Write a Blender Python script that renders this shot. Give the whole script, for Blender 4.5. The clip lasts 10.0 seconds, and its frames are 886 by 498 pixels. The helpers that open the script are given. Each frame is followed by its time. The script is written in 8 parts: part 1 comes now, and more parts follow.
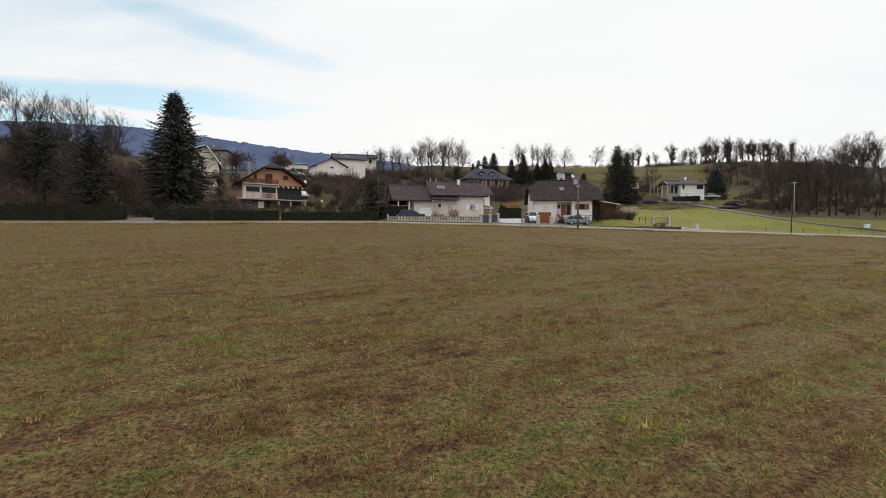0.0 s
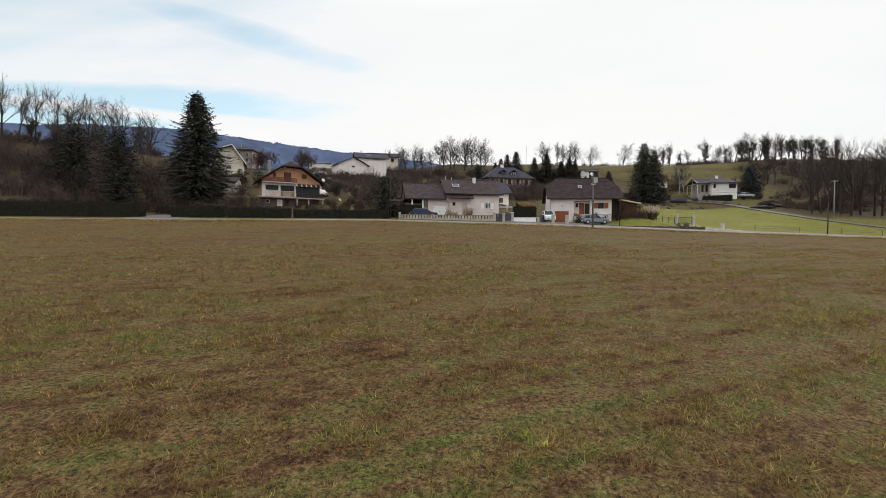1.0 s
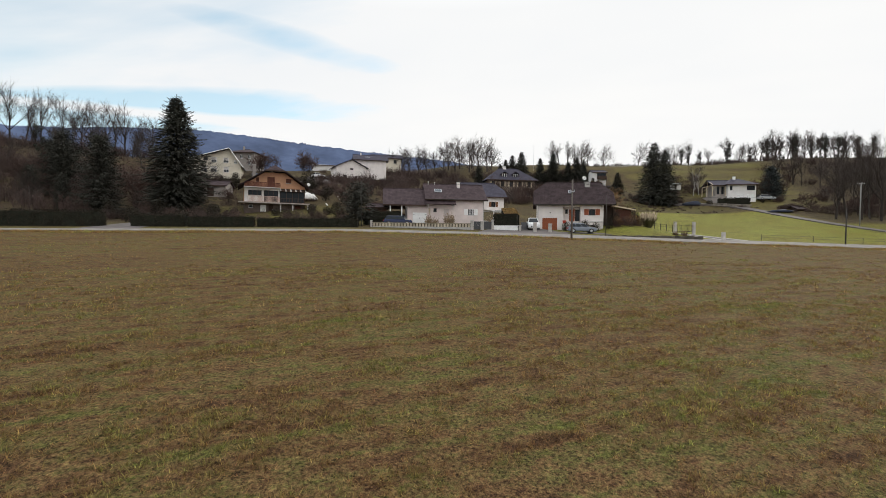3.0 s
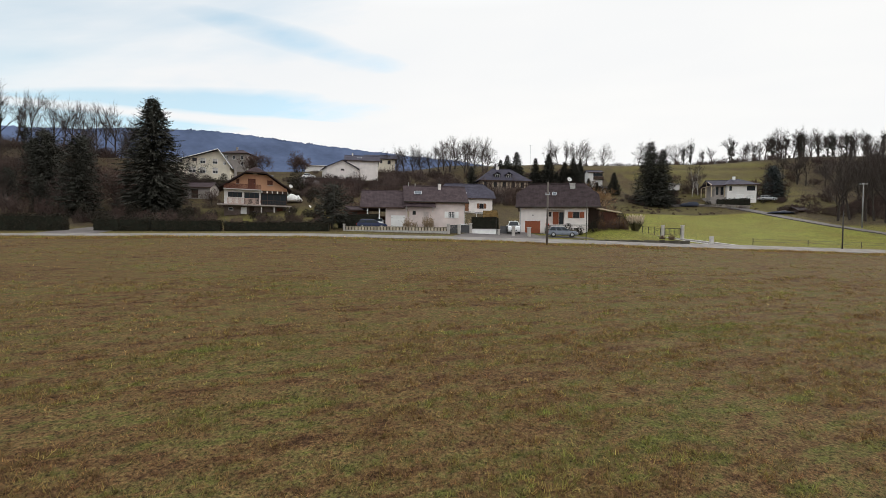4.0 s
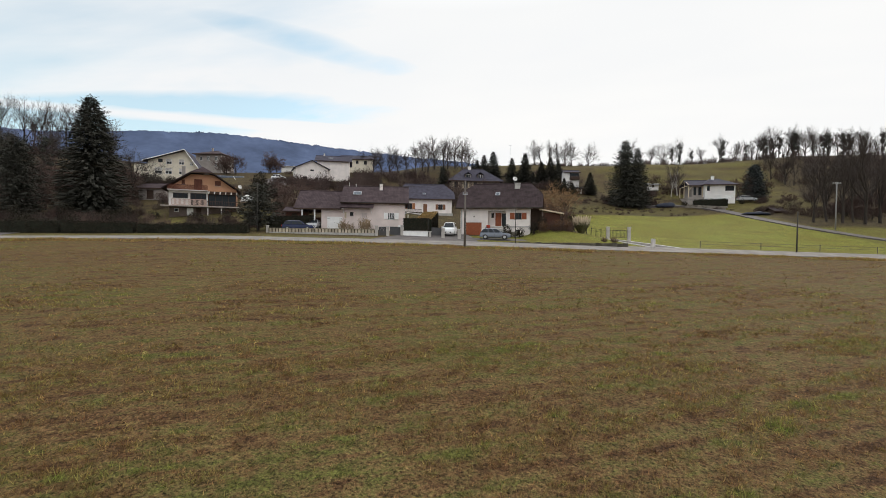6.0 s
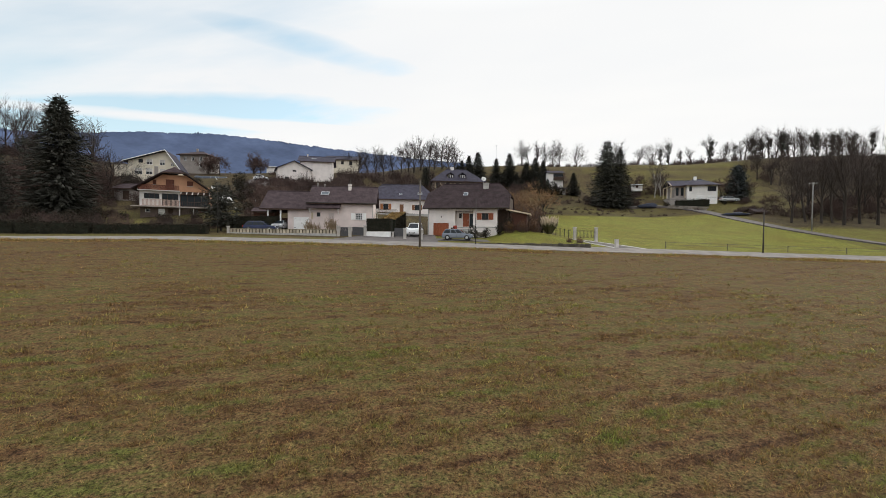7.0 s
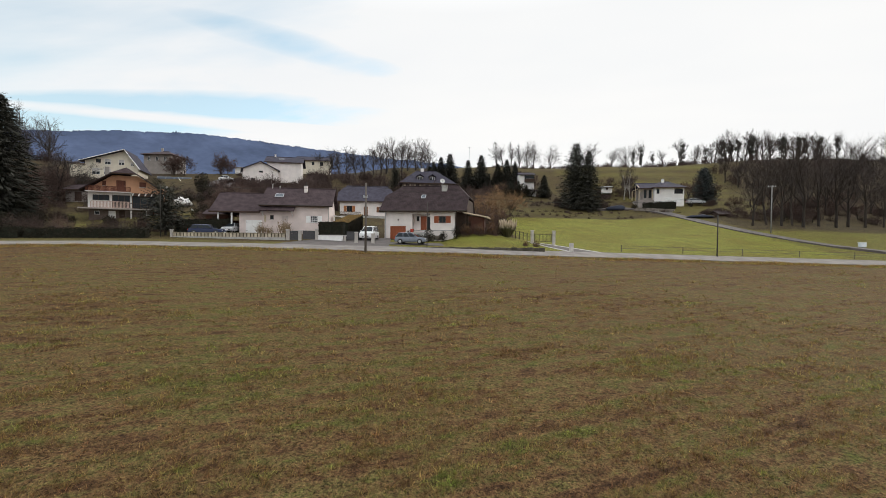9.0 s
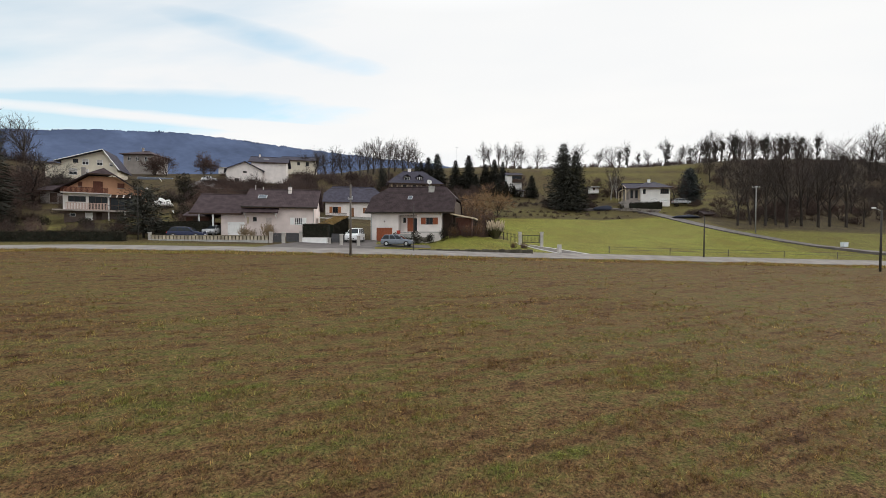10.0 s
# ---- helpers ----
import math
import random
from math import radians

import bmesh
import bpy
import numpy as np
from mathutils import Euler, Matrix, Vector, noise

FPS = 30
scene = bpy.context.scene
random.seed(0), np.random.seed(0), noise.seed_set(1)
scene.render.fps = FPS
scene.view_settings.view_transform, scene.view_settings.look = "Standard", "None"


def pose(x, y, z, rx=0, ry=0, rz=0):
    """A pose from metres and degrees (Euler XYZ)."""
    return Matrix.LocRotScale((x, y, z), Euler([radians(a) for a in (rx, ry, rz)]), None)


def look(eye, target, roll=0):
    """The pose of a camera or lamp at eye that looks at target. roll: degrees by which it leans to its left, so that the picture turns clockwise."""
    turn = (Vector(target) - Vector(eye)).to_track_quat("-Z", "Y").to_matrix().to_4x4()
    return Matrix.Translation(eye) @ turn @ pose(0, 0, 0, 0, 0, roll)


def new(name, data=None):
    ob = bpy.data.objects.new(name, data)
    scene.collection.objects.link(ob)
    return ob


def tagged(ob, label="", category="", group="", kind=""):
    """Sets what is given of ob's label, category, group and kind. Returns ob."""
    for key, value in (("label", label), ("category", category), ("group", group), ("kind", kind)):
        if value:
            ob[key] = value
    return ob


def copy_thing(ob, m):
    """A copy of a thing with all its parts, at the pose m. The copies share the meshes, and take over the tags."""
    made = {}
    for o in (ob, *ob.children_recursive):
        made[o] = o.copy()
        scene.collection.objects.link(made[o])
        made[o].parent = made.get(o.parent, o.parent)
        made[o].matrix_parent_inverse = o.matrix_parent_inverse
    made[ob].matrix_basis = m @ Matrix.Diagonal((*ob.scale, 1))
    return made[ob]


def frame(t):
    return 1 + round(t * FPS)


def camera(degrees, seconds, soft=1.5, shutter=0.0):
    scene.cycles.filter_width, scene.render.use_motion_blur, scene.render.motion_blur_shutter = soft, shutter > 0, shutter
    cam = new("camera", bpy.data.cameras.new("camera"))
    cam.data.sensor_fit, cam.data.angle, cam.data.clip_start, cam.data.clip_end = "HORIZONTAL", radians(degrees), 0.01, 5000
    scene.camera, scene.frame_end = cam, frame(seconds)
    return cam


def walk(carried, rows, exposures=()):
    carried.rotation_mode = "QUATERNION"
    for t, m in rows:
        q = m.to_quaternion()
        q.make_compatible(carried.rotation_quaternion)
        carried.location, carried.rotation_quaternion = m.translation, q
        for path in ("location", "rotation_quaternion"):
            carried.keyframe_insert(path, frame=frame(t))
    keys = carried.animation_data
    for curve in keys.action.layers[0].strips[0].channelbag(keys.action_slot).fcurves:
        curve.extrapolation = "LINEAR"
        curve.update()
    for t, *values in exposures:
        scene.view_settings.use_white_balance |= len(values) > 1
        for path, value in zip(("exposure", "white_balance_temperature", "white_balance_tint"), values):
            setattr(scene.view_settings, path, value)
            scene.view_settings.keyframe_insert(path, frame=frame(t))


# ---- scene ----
cam = camera(90.0, 10.0, soft=0.75)
# seconds, eye, yaw, pitch, roll (degrees)
PATH = [
    (0.0, -0.07, -2.28, -1.48, 4.87, -1.30, 0.03),
    (0.5, 1.14, -1.77, -1.62, 6.13, -1.27, 0.19),
    (1.0, 2.44, -1.20, -1.59, 8.51, -1.39, 0.47),
    (1.5, 3.97, -0.11, -1.66, 10.08, -1.40, 0.65),
    (2.0, 5.72, 0.99, -1.59, 10.88, -1.37, 0.67),
    (2.5, 7.45, 2.55, -0.75, 11.26, -1.47, 0.66),
    (4.0, 13.44, 7.55, 0.81, 12.62, -1.63, 0.64),
    (4.5, 15.74, 9.43, 0.97, 13.17, -1.58, 0.69),
    (5.0, 18.24, 11.01, 1.02, 13.46, -1.53, 0.74),
    (5.5, 21.01, 12.18, 1.06, 13.72, -1.51, 0.70),
    (7.0, 28.68, 15.25, 1.07, 13.85, -1.33, 0.66),
    (7.5, 30.37, 15.97, 1.19, 13.64, -1.29, 0.70),
    (8.0, 31.47, 16.54, 1.31, 12.88, -1.23, 0.61),
    (8.5, 32.06, 17.09, 1.40, 12.63, -1.24, 0.59),
    (9.0, 32.43, 17.60, 1.50, 11.88, -1.19, 0.59),
    (9.5, 32.54, 18.03, 1.62, 11.14, -1.22, 0.47),
    (10.0, 32.41, 18.47, 1.79, 10.36, -1.21, 0.35),
]


def aim(x, y, z, yaw, pitch, roll):
    a, b = radians(yaw), radians(pitch)
    way = Vector((-math.sin(a) * math.cos(b), math.cos(a) * math.cos(b), math.sin(b)))
    return look((x, y, z), Vector((x, y, z)) + way, roll)


walk(cam, [(t, aim(*row)) for t, *row in PATH])

# ---------------------------------------------------------------- light
scene.view_settings.exposure = 0.05
world = bpy.data.worlds.new("sky")
scene.world = world
world.use_nodes = True


def sky_nodes():
    nt = world.node_tree
    nt.nodes.clear()
    N, L = nt.nodes.new, nt.links.new
    out = N("ShaderNodeOutputWorld")
    sky = N("ShaderNodeTexSky")
    sky.sky_type, sky.sun_disc = "NISHITA", False
    sky.sun_elevation, sky.sun_rotation = radians(24), radians(32)
    sky.dust_density, sky.ozone_density = 0.6, 0.7
    bg1 = N("ShaderNodeBackground")
    bg1.inputs[1].default_value = 0.20
    tint = N("ShaderNodeHueSaturation")
    tint.inputs["Hue"].default_value, tint.inputs["Saturation"].default_value = 0.472, 1.05
    L(sky.outputs[0], tint.inputs["Color"]); L(tint.outputs[0], bg1.inputs[0])
    co = N("ShaderNodeTexCoord")
    sep = N("ShaderNodeSeparateXYZ")
    L(co.outputs["Generated"], sep.inputs[0])
    # flatten towards the horizon, as a cloud deck does
    zz = N("ShaderNodeMath"); zz.operation = "ADD"; zz.inputs[1].default_value = 0.16
    L(sep.outputs[2], zz.inputs[0])
    div = N("ShaderNodeVectorMath"); div.operation = "DIVIDE"
    comb = N("ShaderNodeCombineXYZ")
    for i in range(3):
        L(zz.outputs[0], comb.inputs[i])
    L(co.outputs["Generated"], div.inputs[0]); L(comb.outputs[0], div.inputs[1])
    mp = N("ShaderNodeMapping")
    mp.inputs["Location"].default_value = (3.3, 1.45, 0.0)
    mp.inputs["Rotation"].default_value = (0, 0, radians(28))
    mp.inputs["Scale"].default_value = (0.55, 1.15, 0.3)
    L(div.outputs[0], mp.inputs[0])
    nz = N("ShaderNodeTexNoise")
    nz.inputs["Scale"].default_value = 0.9
    nz.inputs["Detail"].default_value = 6.0
    nz.inputs["Roughness"].default_value = 0.52
    nz.inputs["Distortion"].default_value = 0.35
    L(mp.outputs[0], nz.inputs["Vector"])
    # thicker veil towards the sun side
    az = N("ShaderNodeMath"); az.operation = "MULTIPLY_ADD"
    az.inputs[1].default_value, az.inputs[2].default_value = 0.24, 0.15
    L(sep.outputs[0], az.inputs[0])
    add = N("ShaderNodeMath"); add.operation = "ADD"
    L(nz.outputs["Fac"], add.inputs[0]); L(az.outputs[0], add.inputs[1])
    # the open stretch of blue low over the mountain
    def calc(op, a, b):
        x = N("ShaderNodeMath"); x.operation = op
        for i, v in enumerate((a, b)):
            if isinstance(v, (int, float)):
                x.inputs[i].default_value = v
            else:
                L(v, x.inputs[i])
        return x.outputs[0]

    ahead = calc("MAXIMUM", calc("ADD", calc("MULTIPLY", sep.outputs[0], -0.174), calc("MULTIPLY", sep.outputs[1], 0.985)), 0.05)
    side = calc("DIVIDE", calc("ADD", calc("MULTIPLY", sep.outputs[0], 0.985), calc("MULTIPLY", sep.outputs[1], 0.174)), ahead)
    high = calc("DIVIDE", sep.outputs[2], ahead)

    def lobe(mid, half, slope, base, thick):
        u = calc("POWER", calc("ABSOLUTE", calc("DIVIDE", calc("SUBTRACT", side, mid), half), 0), 2)
        v = calc("SUBTRACT", calc("SUBTRACT", high, base), calc("MULTIPLY", side, slope))
        v = calc("POWER", calc("ABSOLUTE", calc("DIVIDE", v, thick), 0), 2)
        return calc("MAXIMUM", calc("SUBTRACT", 1.0, calc("ADD", u, v)), 0.0)

    gaps = calc("ADD", calc("MULTIPLY", lobe(-0.80, 0.80, 0.0, 0.282, 0.058), 0.41), calc("ADD", calc("MULTIPLY", lobe(-0.38, 0.30, -0.27, 0.338, 0.034), 0.15), calc("MULTIPLY", lobe(-0.16, 0.2, -0.1, 0.36, 0.045), 0.12)))
    wisps = N("ShaderNodeTexNoise")
    wisps.inputs["Scale"].default_value = 7.0
    wisps.inputs["Detail"].default_value = 5.0
    L(mp.outputs[0], wisps.inputs["Vector"])
    gaps = calc("MULTIPLY", gaps, calc("ADD", calc("MULTIPLY", wisps.outputs["Fac"], 1.6), 0.2))
    gaps = calc("MAXIMUM", calc("SUBTRACT", gaps, calc("MULTIPLY", lobe(-0.75, 0.75, -0.08, 0.219, 0.018), calc("MULTIPLY", wisps.outputs["Fac"], 0.75))), 0.0)
    open_sky = calc("SUBTRACT", add.outputs[0], gaps)
    ramp = N("ShaderNodeValToRGB")
    ramp.color_ramp.elements[0].position, ramp.color_ramp.elements[1].position = 0.30, 0.56
    ramp.color_ramp.elements[0].color = (0.34, 0.34, 0.34, 1)
    L(open_sky, ramp.inputs[0])
    # cloud brightness: soft grey to white
    nz2 = N("ShaderNodeTexNoise")
    nz2.inputs["Scale"].default_value = 0.6
    nz2.inputs["Detail"].default_value = 4.0
    L(mp.outputs[0], nz2.inputs["Vector"])
    r2 = N("ShaderNodeValToRGB")
    r2.color_ramp.elements[0].position, r2.color_ramp.elements[0].color = 0.34, (0.88, 0.90, 0.92, 1)
    r2.color_ramp.elements[1].position, r2.color_ramp.elements[1].color = 0.66, (1.0, 0.99, 0.97, 1)
    L(nz2.outputs["Fac"], r2.inputs[0])
    bg2 = N("ShaderNodeBackground")
    # an overcast sky is brighter overhead
    lift = calc("MINIMUM", calc("MAXIMUM", calc("MULTIPLY", calc("SUBTRACT", sep.outputs[2], 0.45), 2.0), 0.0), 0.95)
    L(calc("ADD", lift, 0.975), bg2.inputs[1])
    L(r2.outputs[0], bg2.inputs[0])
    mix = N("ShaderNodeMixShader")
    L(ramp.outputs[0], mix.inputs[0]); L(bg1.outputs[0], mix.inputs[1]); L(bg2.outputs[0], mix.inputs[2])
    L(mix.outputs[0], out.inputs[0])


sky_nodes()
sun = new("sun", bpy.data.lights.new("sun", "SUN"))
sun.data.energy, sun.data.angle, sun.data.color = 1.1, radians(24), (1.0, 0.95, 0.87)
sun.matrix_world = look((0, 0, 60), (0 - 0.49, -0.78, 60 - 0.42))

# ---------------------------------------------------------------- materials


def material(name, base, rough=0.85, vary=0.25, scale=4.0, fine=40.0, bump=0.15, dist=0.02, second=None, metal=0.0, island=0.0, objvary=0.0, spec=0.3, stretch=(1, 1, 1)):
    """A surface with coarse stains and fine grain. second: the colour that the stains go to."""
    m = bpy.data.materials.new(name)
    m.use_nodes = True
    nt = m.node_tree
    N, L = nt.nodes.new, nt.links.new
    b = nt.nodes["Principled BSDF"]
    b.inputs["Roughness"].default_value, b.inputs["Metallic"].default_value = rough, metal
    b.inputs["Specular IOR Level"].default_value = spec
    co = N("ShaderNodeTexCoord")
    mp = N("ShaderNodeMapping"); mp.inputs["Scale"].default_value = stretch
    L(co.outputs["Object"], mp.inputs[0])
    n1 = N("ShaderNodeTexNoise"); n1.inputs["Scale"].default_value = scale; n1.inputs["Detail"].default_value = 5
    n2 = N("ShaderNodeTexNoise"); n2.inputs["Scale"].default_value = fine; n2.inputs["Detail"].default_value = 4
    L(mp.outputs[0], n1.inputs["Vector"]); L(mp.outputs[0], n2.inputs["Vector"])
    r = N("ShaderNodeValToRGB")
    c2 = second or tuple(c * (1 - vary) for c in base)
    c1 = tuple(min(c * (1 + vary * 0.5), 1) for c in base)
    r.color_ramp.elements[0].position, r.color_ramp.elements[0].color = 0.32, (*c2, 1)
    r.color_ramp.elements[1].position, r.color_ramp.elements[1].color = 0.68, (*c1, 1)
    L(n1.outputs["Fac"], r.inputs[0])
    val = N("ShaderNodeMath"); val.operation = "MULTIPLY_ADD"
    val.inputs[1].default_value, val.inputs[2].default_value = vary * 1.2, 1 - vary * 0.6
    L(n2.outputs["Fac"], val.inputs[0])
    last = val.outputs[0]
    for amount, kind in ((island, "g"), (objvary, "o")):
        if amount:
            src = N("ShaderNodeNewGeometry").outputs["Random Per Island"] if kind == "g" else N("ShaderNodeObjectInfo").outputs["Random"]
            q = N("ShaderNodeMath"); q.operation = "MULTIPLY_ADD"
            q.inputs[1].default_value, q.inputs[2].default_value = amount * 2, 1 - amount
            L(src, q.inputs[0])
            w = N("ShaderNodeMath"); w.operation = "MULTIPLY"
            L(q.outputs[0], w.inputs[0]); L(last, w.inputs[1])
            last = w.outputs[0]
    hsv = N("ShaderNodeHueSaturation")
    L(r.outputs[0], hsv.inputs["Color"]); L(last, hsv.inputs["Value"])
    L(hsv.outputs[0], b.inputs["Base Color"])
    if bump:
        bp = N("ShaderNodeBump"); bp.inputs["Strength"].default_value = bump; bp.inputs["Distance"].default_value = dist
        L(n2.outputs["Fac"], bp.inputs["Height"]); L(bp.outputs[0], b.inputs["Normal"])
    return m


def glass_material(name, base=(0.02, 0.025, 0.03)):
    m = bpy.data.materials.new(name)
    m.use_nodes = True
    b = m.node_tree.nodes["Principled BSDF"]
    b.inputs["Base Color"].default_value, b.inputs["Roughness"].default_value = (*base, 1), 0.06
    b.inputs["Specular IOR Level"].default_value = 0.16
    return m


M = dict(
    asphalt=material("asphalt", (0.23, 0.21, 0.195), 0.95, 0.25, 0.6, 30, 0.3, 0.01, spec=0.12),
    asphalt_dark=material("asphalt_dark", (0.115, 0.10, 0.095), 0.85, 0.3, 0.8, 30, 0.3, 0.01),
    gate_grey=material("gate_grey", (0.07, 0.07, 0.075), 0.6, 0.2),
    stone_dark=material("stone_dark", (0.085, 0.075, 0.058), 0.9, 0.4, 2, 14, 0.3, objvary=0.3),
    twig_straw=material("twig_straw", (0.30, 0.22, 0.14), 0.9, 0.3, 2, 20, 0),
    tank_white=material("tank_white", (0.68, 0.73, 0.78), 0.4, 0.1),
    concrete=material("concrete", (0.42, 0.41, 0.39), 0.9, 0.25, 1.5, 30),
    plaster=material("plaster", (0.80, 0.74, 0.71), 0.9, 0.12, 0.7, 40, 0.1, 0.01),
    plaster_cream=material("plaster_cream", (0.68, 0.62, 0.51), 0.9, 0.10, 0.7, 40, 0.1, 0.01),
    plaster_ochre=material("plaster_ochre", (0.56, 0.31, 0.19), 0.9, 0.15, 0.8, 40, 0.1, 0.01),
    plaster_grey=material("plaster_grey", (0.30, 0.27, 0.25), 0.9, 0.15, 0.8, 40, 0.1, 0.01),
    white_paint=material("white_paint", (0.86, 0.86, 0.85), 0.5, 0.08, 2, 30, 0.03),
    tile_brown=material("tile_brown", (0.070, 0.050, 0.054), 0.8, 0.35, 1.2, 14, 0.4, 0.03, spec=0.12, island=0.25),
    tile_slate=material("tile_slate", (0.058, 0.054, 0.074), 0.75, 0.3, 1.2, 14, 0.4, 0.03, spec=0.12, island=0.2),
    tile_dark=material("tile_dark", (0.045, 0.031, 0.033), 0.8, 0.4, 1.2, 14, 0.4, 0.03, spec=0.12, island=0.25),
    wood_dark=material("wood_dark", (0.055, 0.032, 0.022), 0.7, 0.35, 2, 20, 0.2, stretch=(1, 1, 6)),
    wood_red=material("wood_red", (0.30, 0.085, 0.035), 0.55, 0.2, 2, 20, 0.1, stretch=(6, 6, 1)),
    wood_orange=material("wood_orange", (0.38, 0.15, 0.055), 0.55, 0.2, 2, 20, 0.1, stretch=(6, 6, 1)),
    wood_pale=material("wood_pale", (0.58, 0.48, 0.35), 0.7, 0.25, 2, 20, 0.1, stretch=(6, 6, 1)),
    pole_wood=material("pole_wood", (0.125, 0.108, 0.095), 0.85, 0.3, 3, 20, 0.3, stretch=(5, 5, 0.4)),
    pole_dark=material("pole_dark", (0.05, 0.045, 0.04), 0.85, 0.3, 3, 20, 0.3, stretch=(5, 5, 0.4)),
    metal=material("metal", (0.35, 0.36, 0.38), 0.45, 0.15, 3, 30, 0.05, metal=0.6),
    glass=glass_material("glass"),
    leaf_hedge=material("leaf_hedge", (0.031, 0.027, 0.019), 0.85, 0.35, 1.5, 10, 0, island=0.35, spec=0.1),
    leaf_dry=material("leaf_dry", (0.15, 0.075, 0.03), 0.8, 0.35, 1.5, 10, 0, island=0.4),
    leaf_ochre=material("leaf_ochre", (0.27, 0.17, 0.055), 0.8, 0.35, 1.5, 10, 0, island=0.4),
    needle=material("needle", (0.068, 0.068, 0.058), 0.95, 0.25, 0.5, 8, 0, island=0.2, spec=0.0),
    needle_blue=material("needle_blue", (0.088, 0.098, 0.098), 0.95, 0.25, 0.5, 8, 0, island=0.2, spec=0.0),
    ivy=material("ivy", (0.042, 0.045, 0.032), 0.7, 0.35, 0.5, 8, 0, island=0.4),
    bark=material("bark", (0.060, 0.050, 0.043), 0.9, 0.35, 2, 20, 0.3, objvary=0.25),
    bark_dark=material("bark_dark", (0.045, 0.036, 0.030), 0.9, 0.35, 2, 20, 0.3, objvary=0.25),
    bark_pale=material("bark_pale", (0.36, 0.33, 0.30), 0.85, 0.35, 2, 20, 0.3),
    twig=material("twig", (0.058, 0.045, 0.039), 0.9, 0.3, 2, 20, 0, objvary=0.25),
    twig_red=material("twig_red", (0.095, 0.060, 0.050), 0.9, 0.3, 2, 20, 0, objvary=0.25),
    plume=material("plume", (0.50, 0.41, 0.30), 0.9, 0.25, 2, 20, 0, island=0.2),
    reed=material("reed", (0.13, 0.12, 0.06), 0.9, 0.3, 2, 20, 0, island=0.35),
    # distant woods, with the blue of the air's haze put into the base colour
    forest_haze=material("forest_haze", (0.088, 0.115, 0.190), 0.95, 0.3, 0.007, 0.06, 0.0, spec=0.0),
)


def field_colour(nt, gain):
    """Brown stubble and green regrowth in drifts along the mowing, by the place on the ground."""
    N, L = nt.nodes.new, nt.links.new
    co = N("ShaderNodeTexCoord")

    def tex(scale, detail, stretch, rot, rough):
        mp = N("ShaderNodeMapping"); mp.vector_type = "TEXTURE"
        mp.inputs["Scale"].default_value, mp.inputs["Rotation"].default_value = stretch, (0, 0, rot)
        L(co.outputs["Object"], mp.inputs[0])
        t = N("ShaderNodeTexNoise")
        t.inputs["Scale"].default_value, t.inputs["Detail"].default_value, t.inputs["Roughness"].default_value = scale, detail, rough
        L(mp.outputs[0], t.inputs["Vector"])
        return t.outputs["Fac"]

    def mad(a, k, c):
        x = N("ShaderNodeMath"); x.operation = "MULTIPLY_ADD"
        L(a, x.inputs[0]); x.inputs[1].default_value = k
        if isinstance(c, float):
            x.inputs[2].default_value = c
        else:
            L(c, x.inputs[2])
        return x.outputs[0]

    v = mad(tex(1.1, 4, (7.0, 0.6, 1), radians(33), 0.6), 0.36, -0.137)
    v = mad(tex(0.15, 4, (1.6, 1, 1), radians(35), 0.55), 0.14, v)
    v = mad(tex(1.9, 6, (1.6, 0.9, 1), radians(35), 0.7), 0.50, v)
    # greener low on the slope, drier towards the road
    sep = N("ShaderNodeSeparateXYZ")
    L(co.outputs["Object"], sep.inputs[0])
    away = mad(sep.outputs[1], 0.9455, -57.3)
    away = mad(sep.outputs[0], -0.3256, away)
    span = N("ShaderNodeMapRange")
    span.inputs["From Min"].default_value, span.inputs["From Max"].default_value = -56.0, -8.0
    span.inputs["To Min"].default_value, span.inputs["To Max"].default_value = -0.008, -0.022
    L(away, span.inputs["Value"])
    x = N("ShaderNodeMath"); x.operation = "ADD"
    L(v, x.inputs[0]); L(span.outputs[0], x.inputs[1])
    v = x.outputs[0]
    v = mad(tex(9.0, 3, (1, 1, 1), 0.4, 0.9), 0.30, v)
    r = N("ShaderNodeValToRGB")
    stops = ((0.35, (0.058, 0.030, 0.017)), (0.43, (0.138, 0.075, 0.035)), (0.49, (0.184, 0.117, 0.049)), (0.54, (0.160, 0.126, 0.046)), (0.60, (0.126, 0.126, 0.033)), (0.68, (0.164, 0.168, 0.043)))
    els = r.color_ramp.elements
    while len(els) < len(stops):
        els.new(0.5)
    for e, (p, c) in zip(els, stops):
        e.position, e.color = p, (*[min(q * gain, 1) for q in c], 1)
    L(v, r.inputs[0])
    return r.outputs[0]


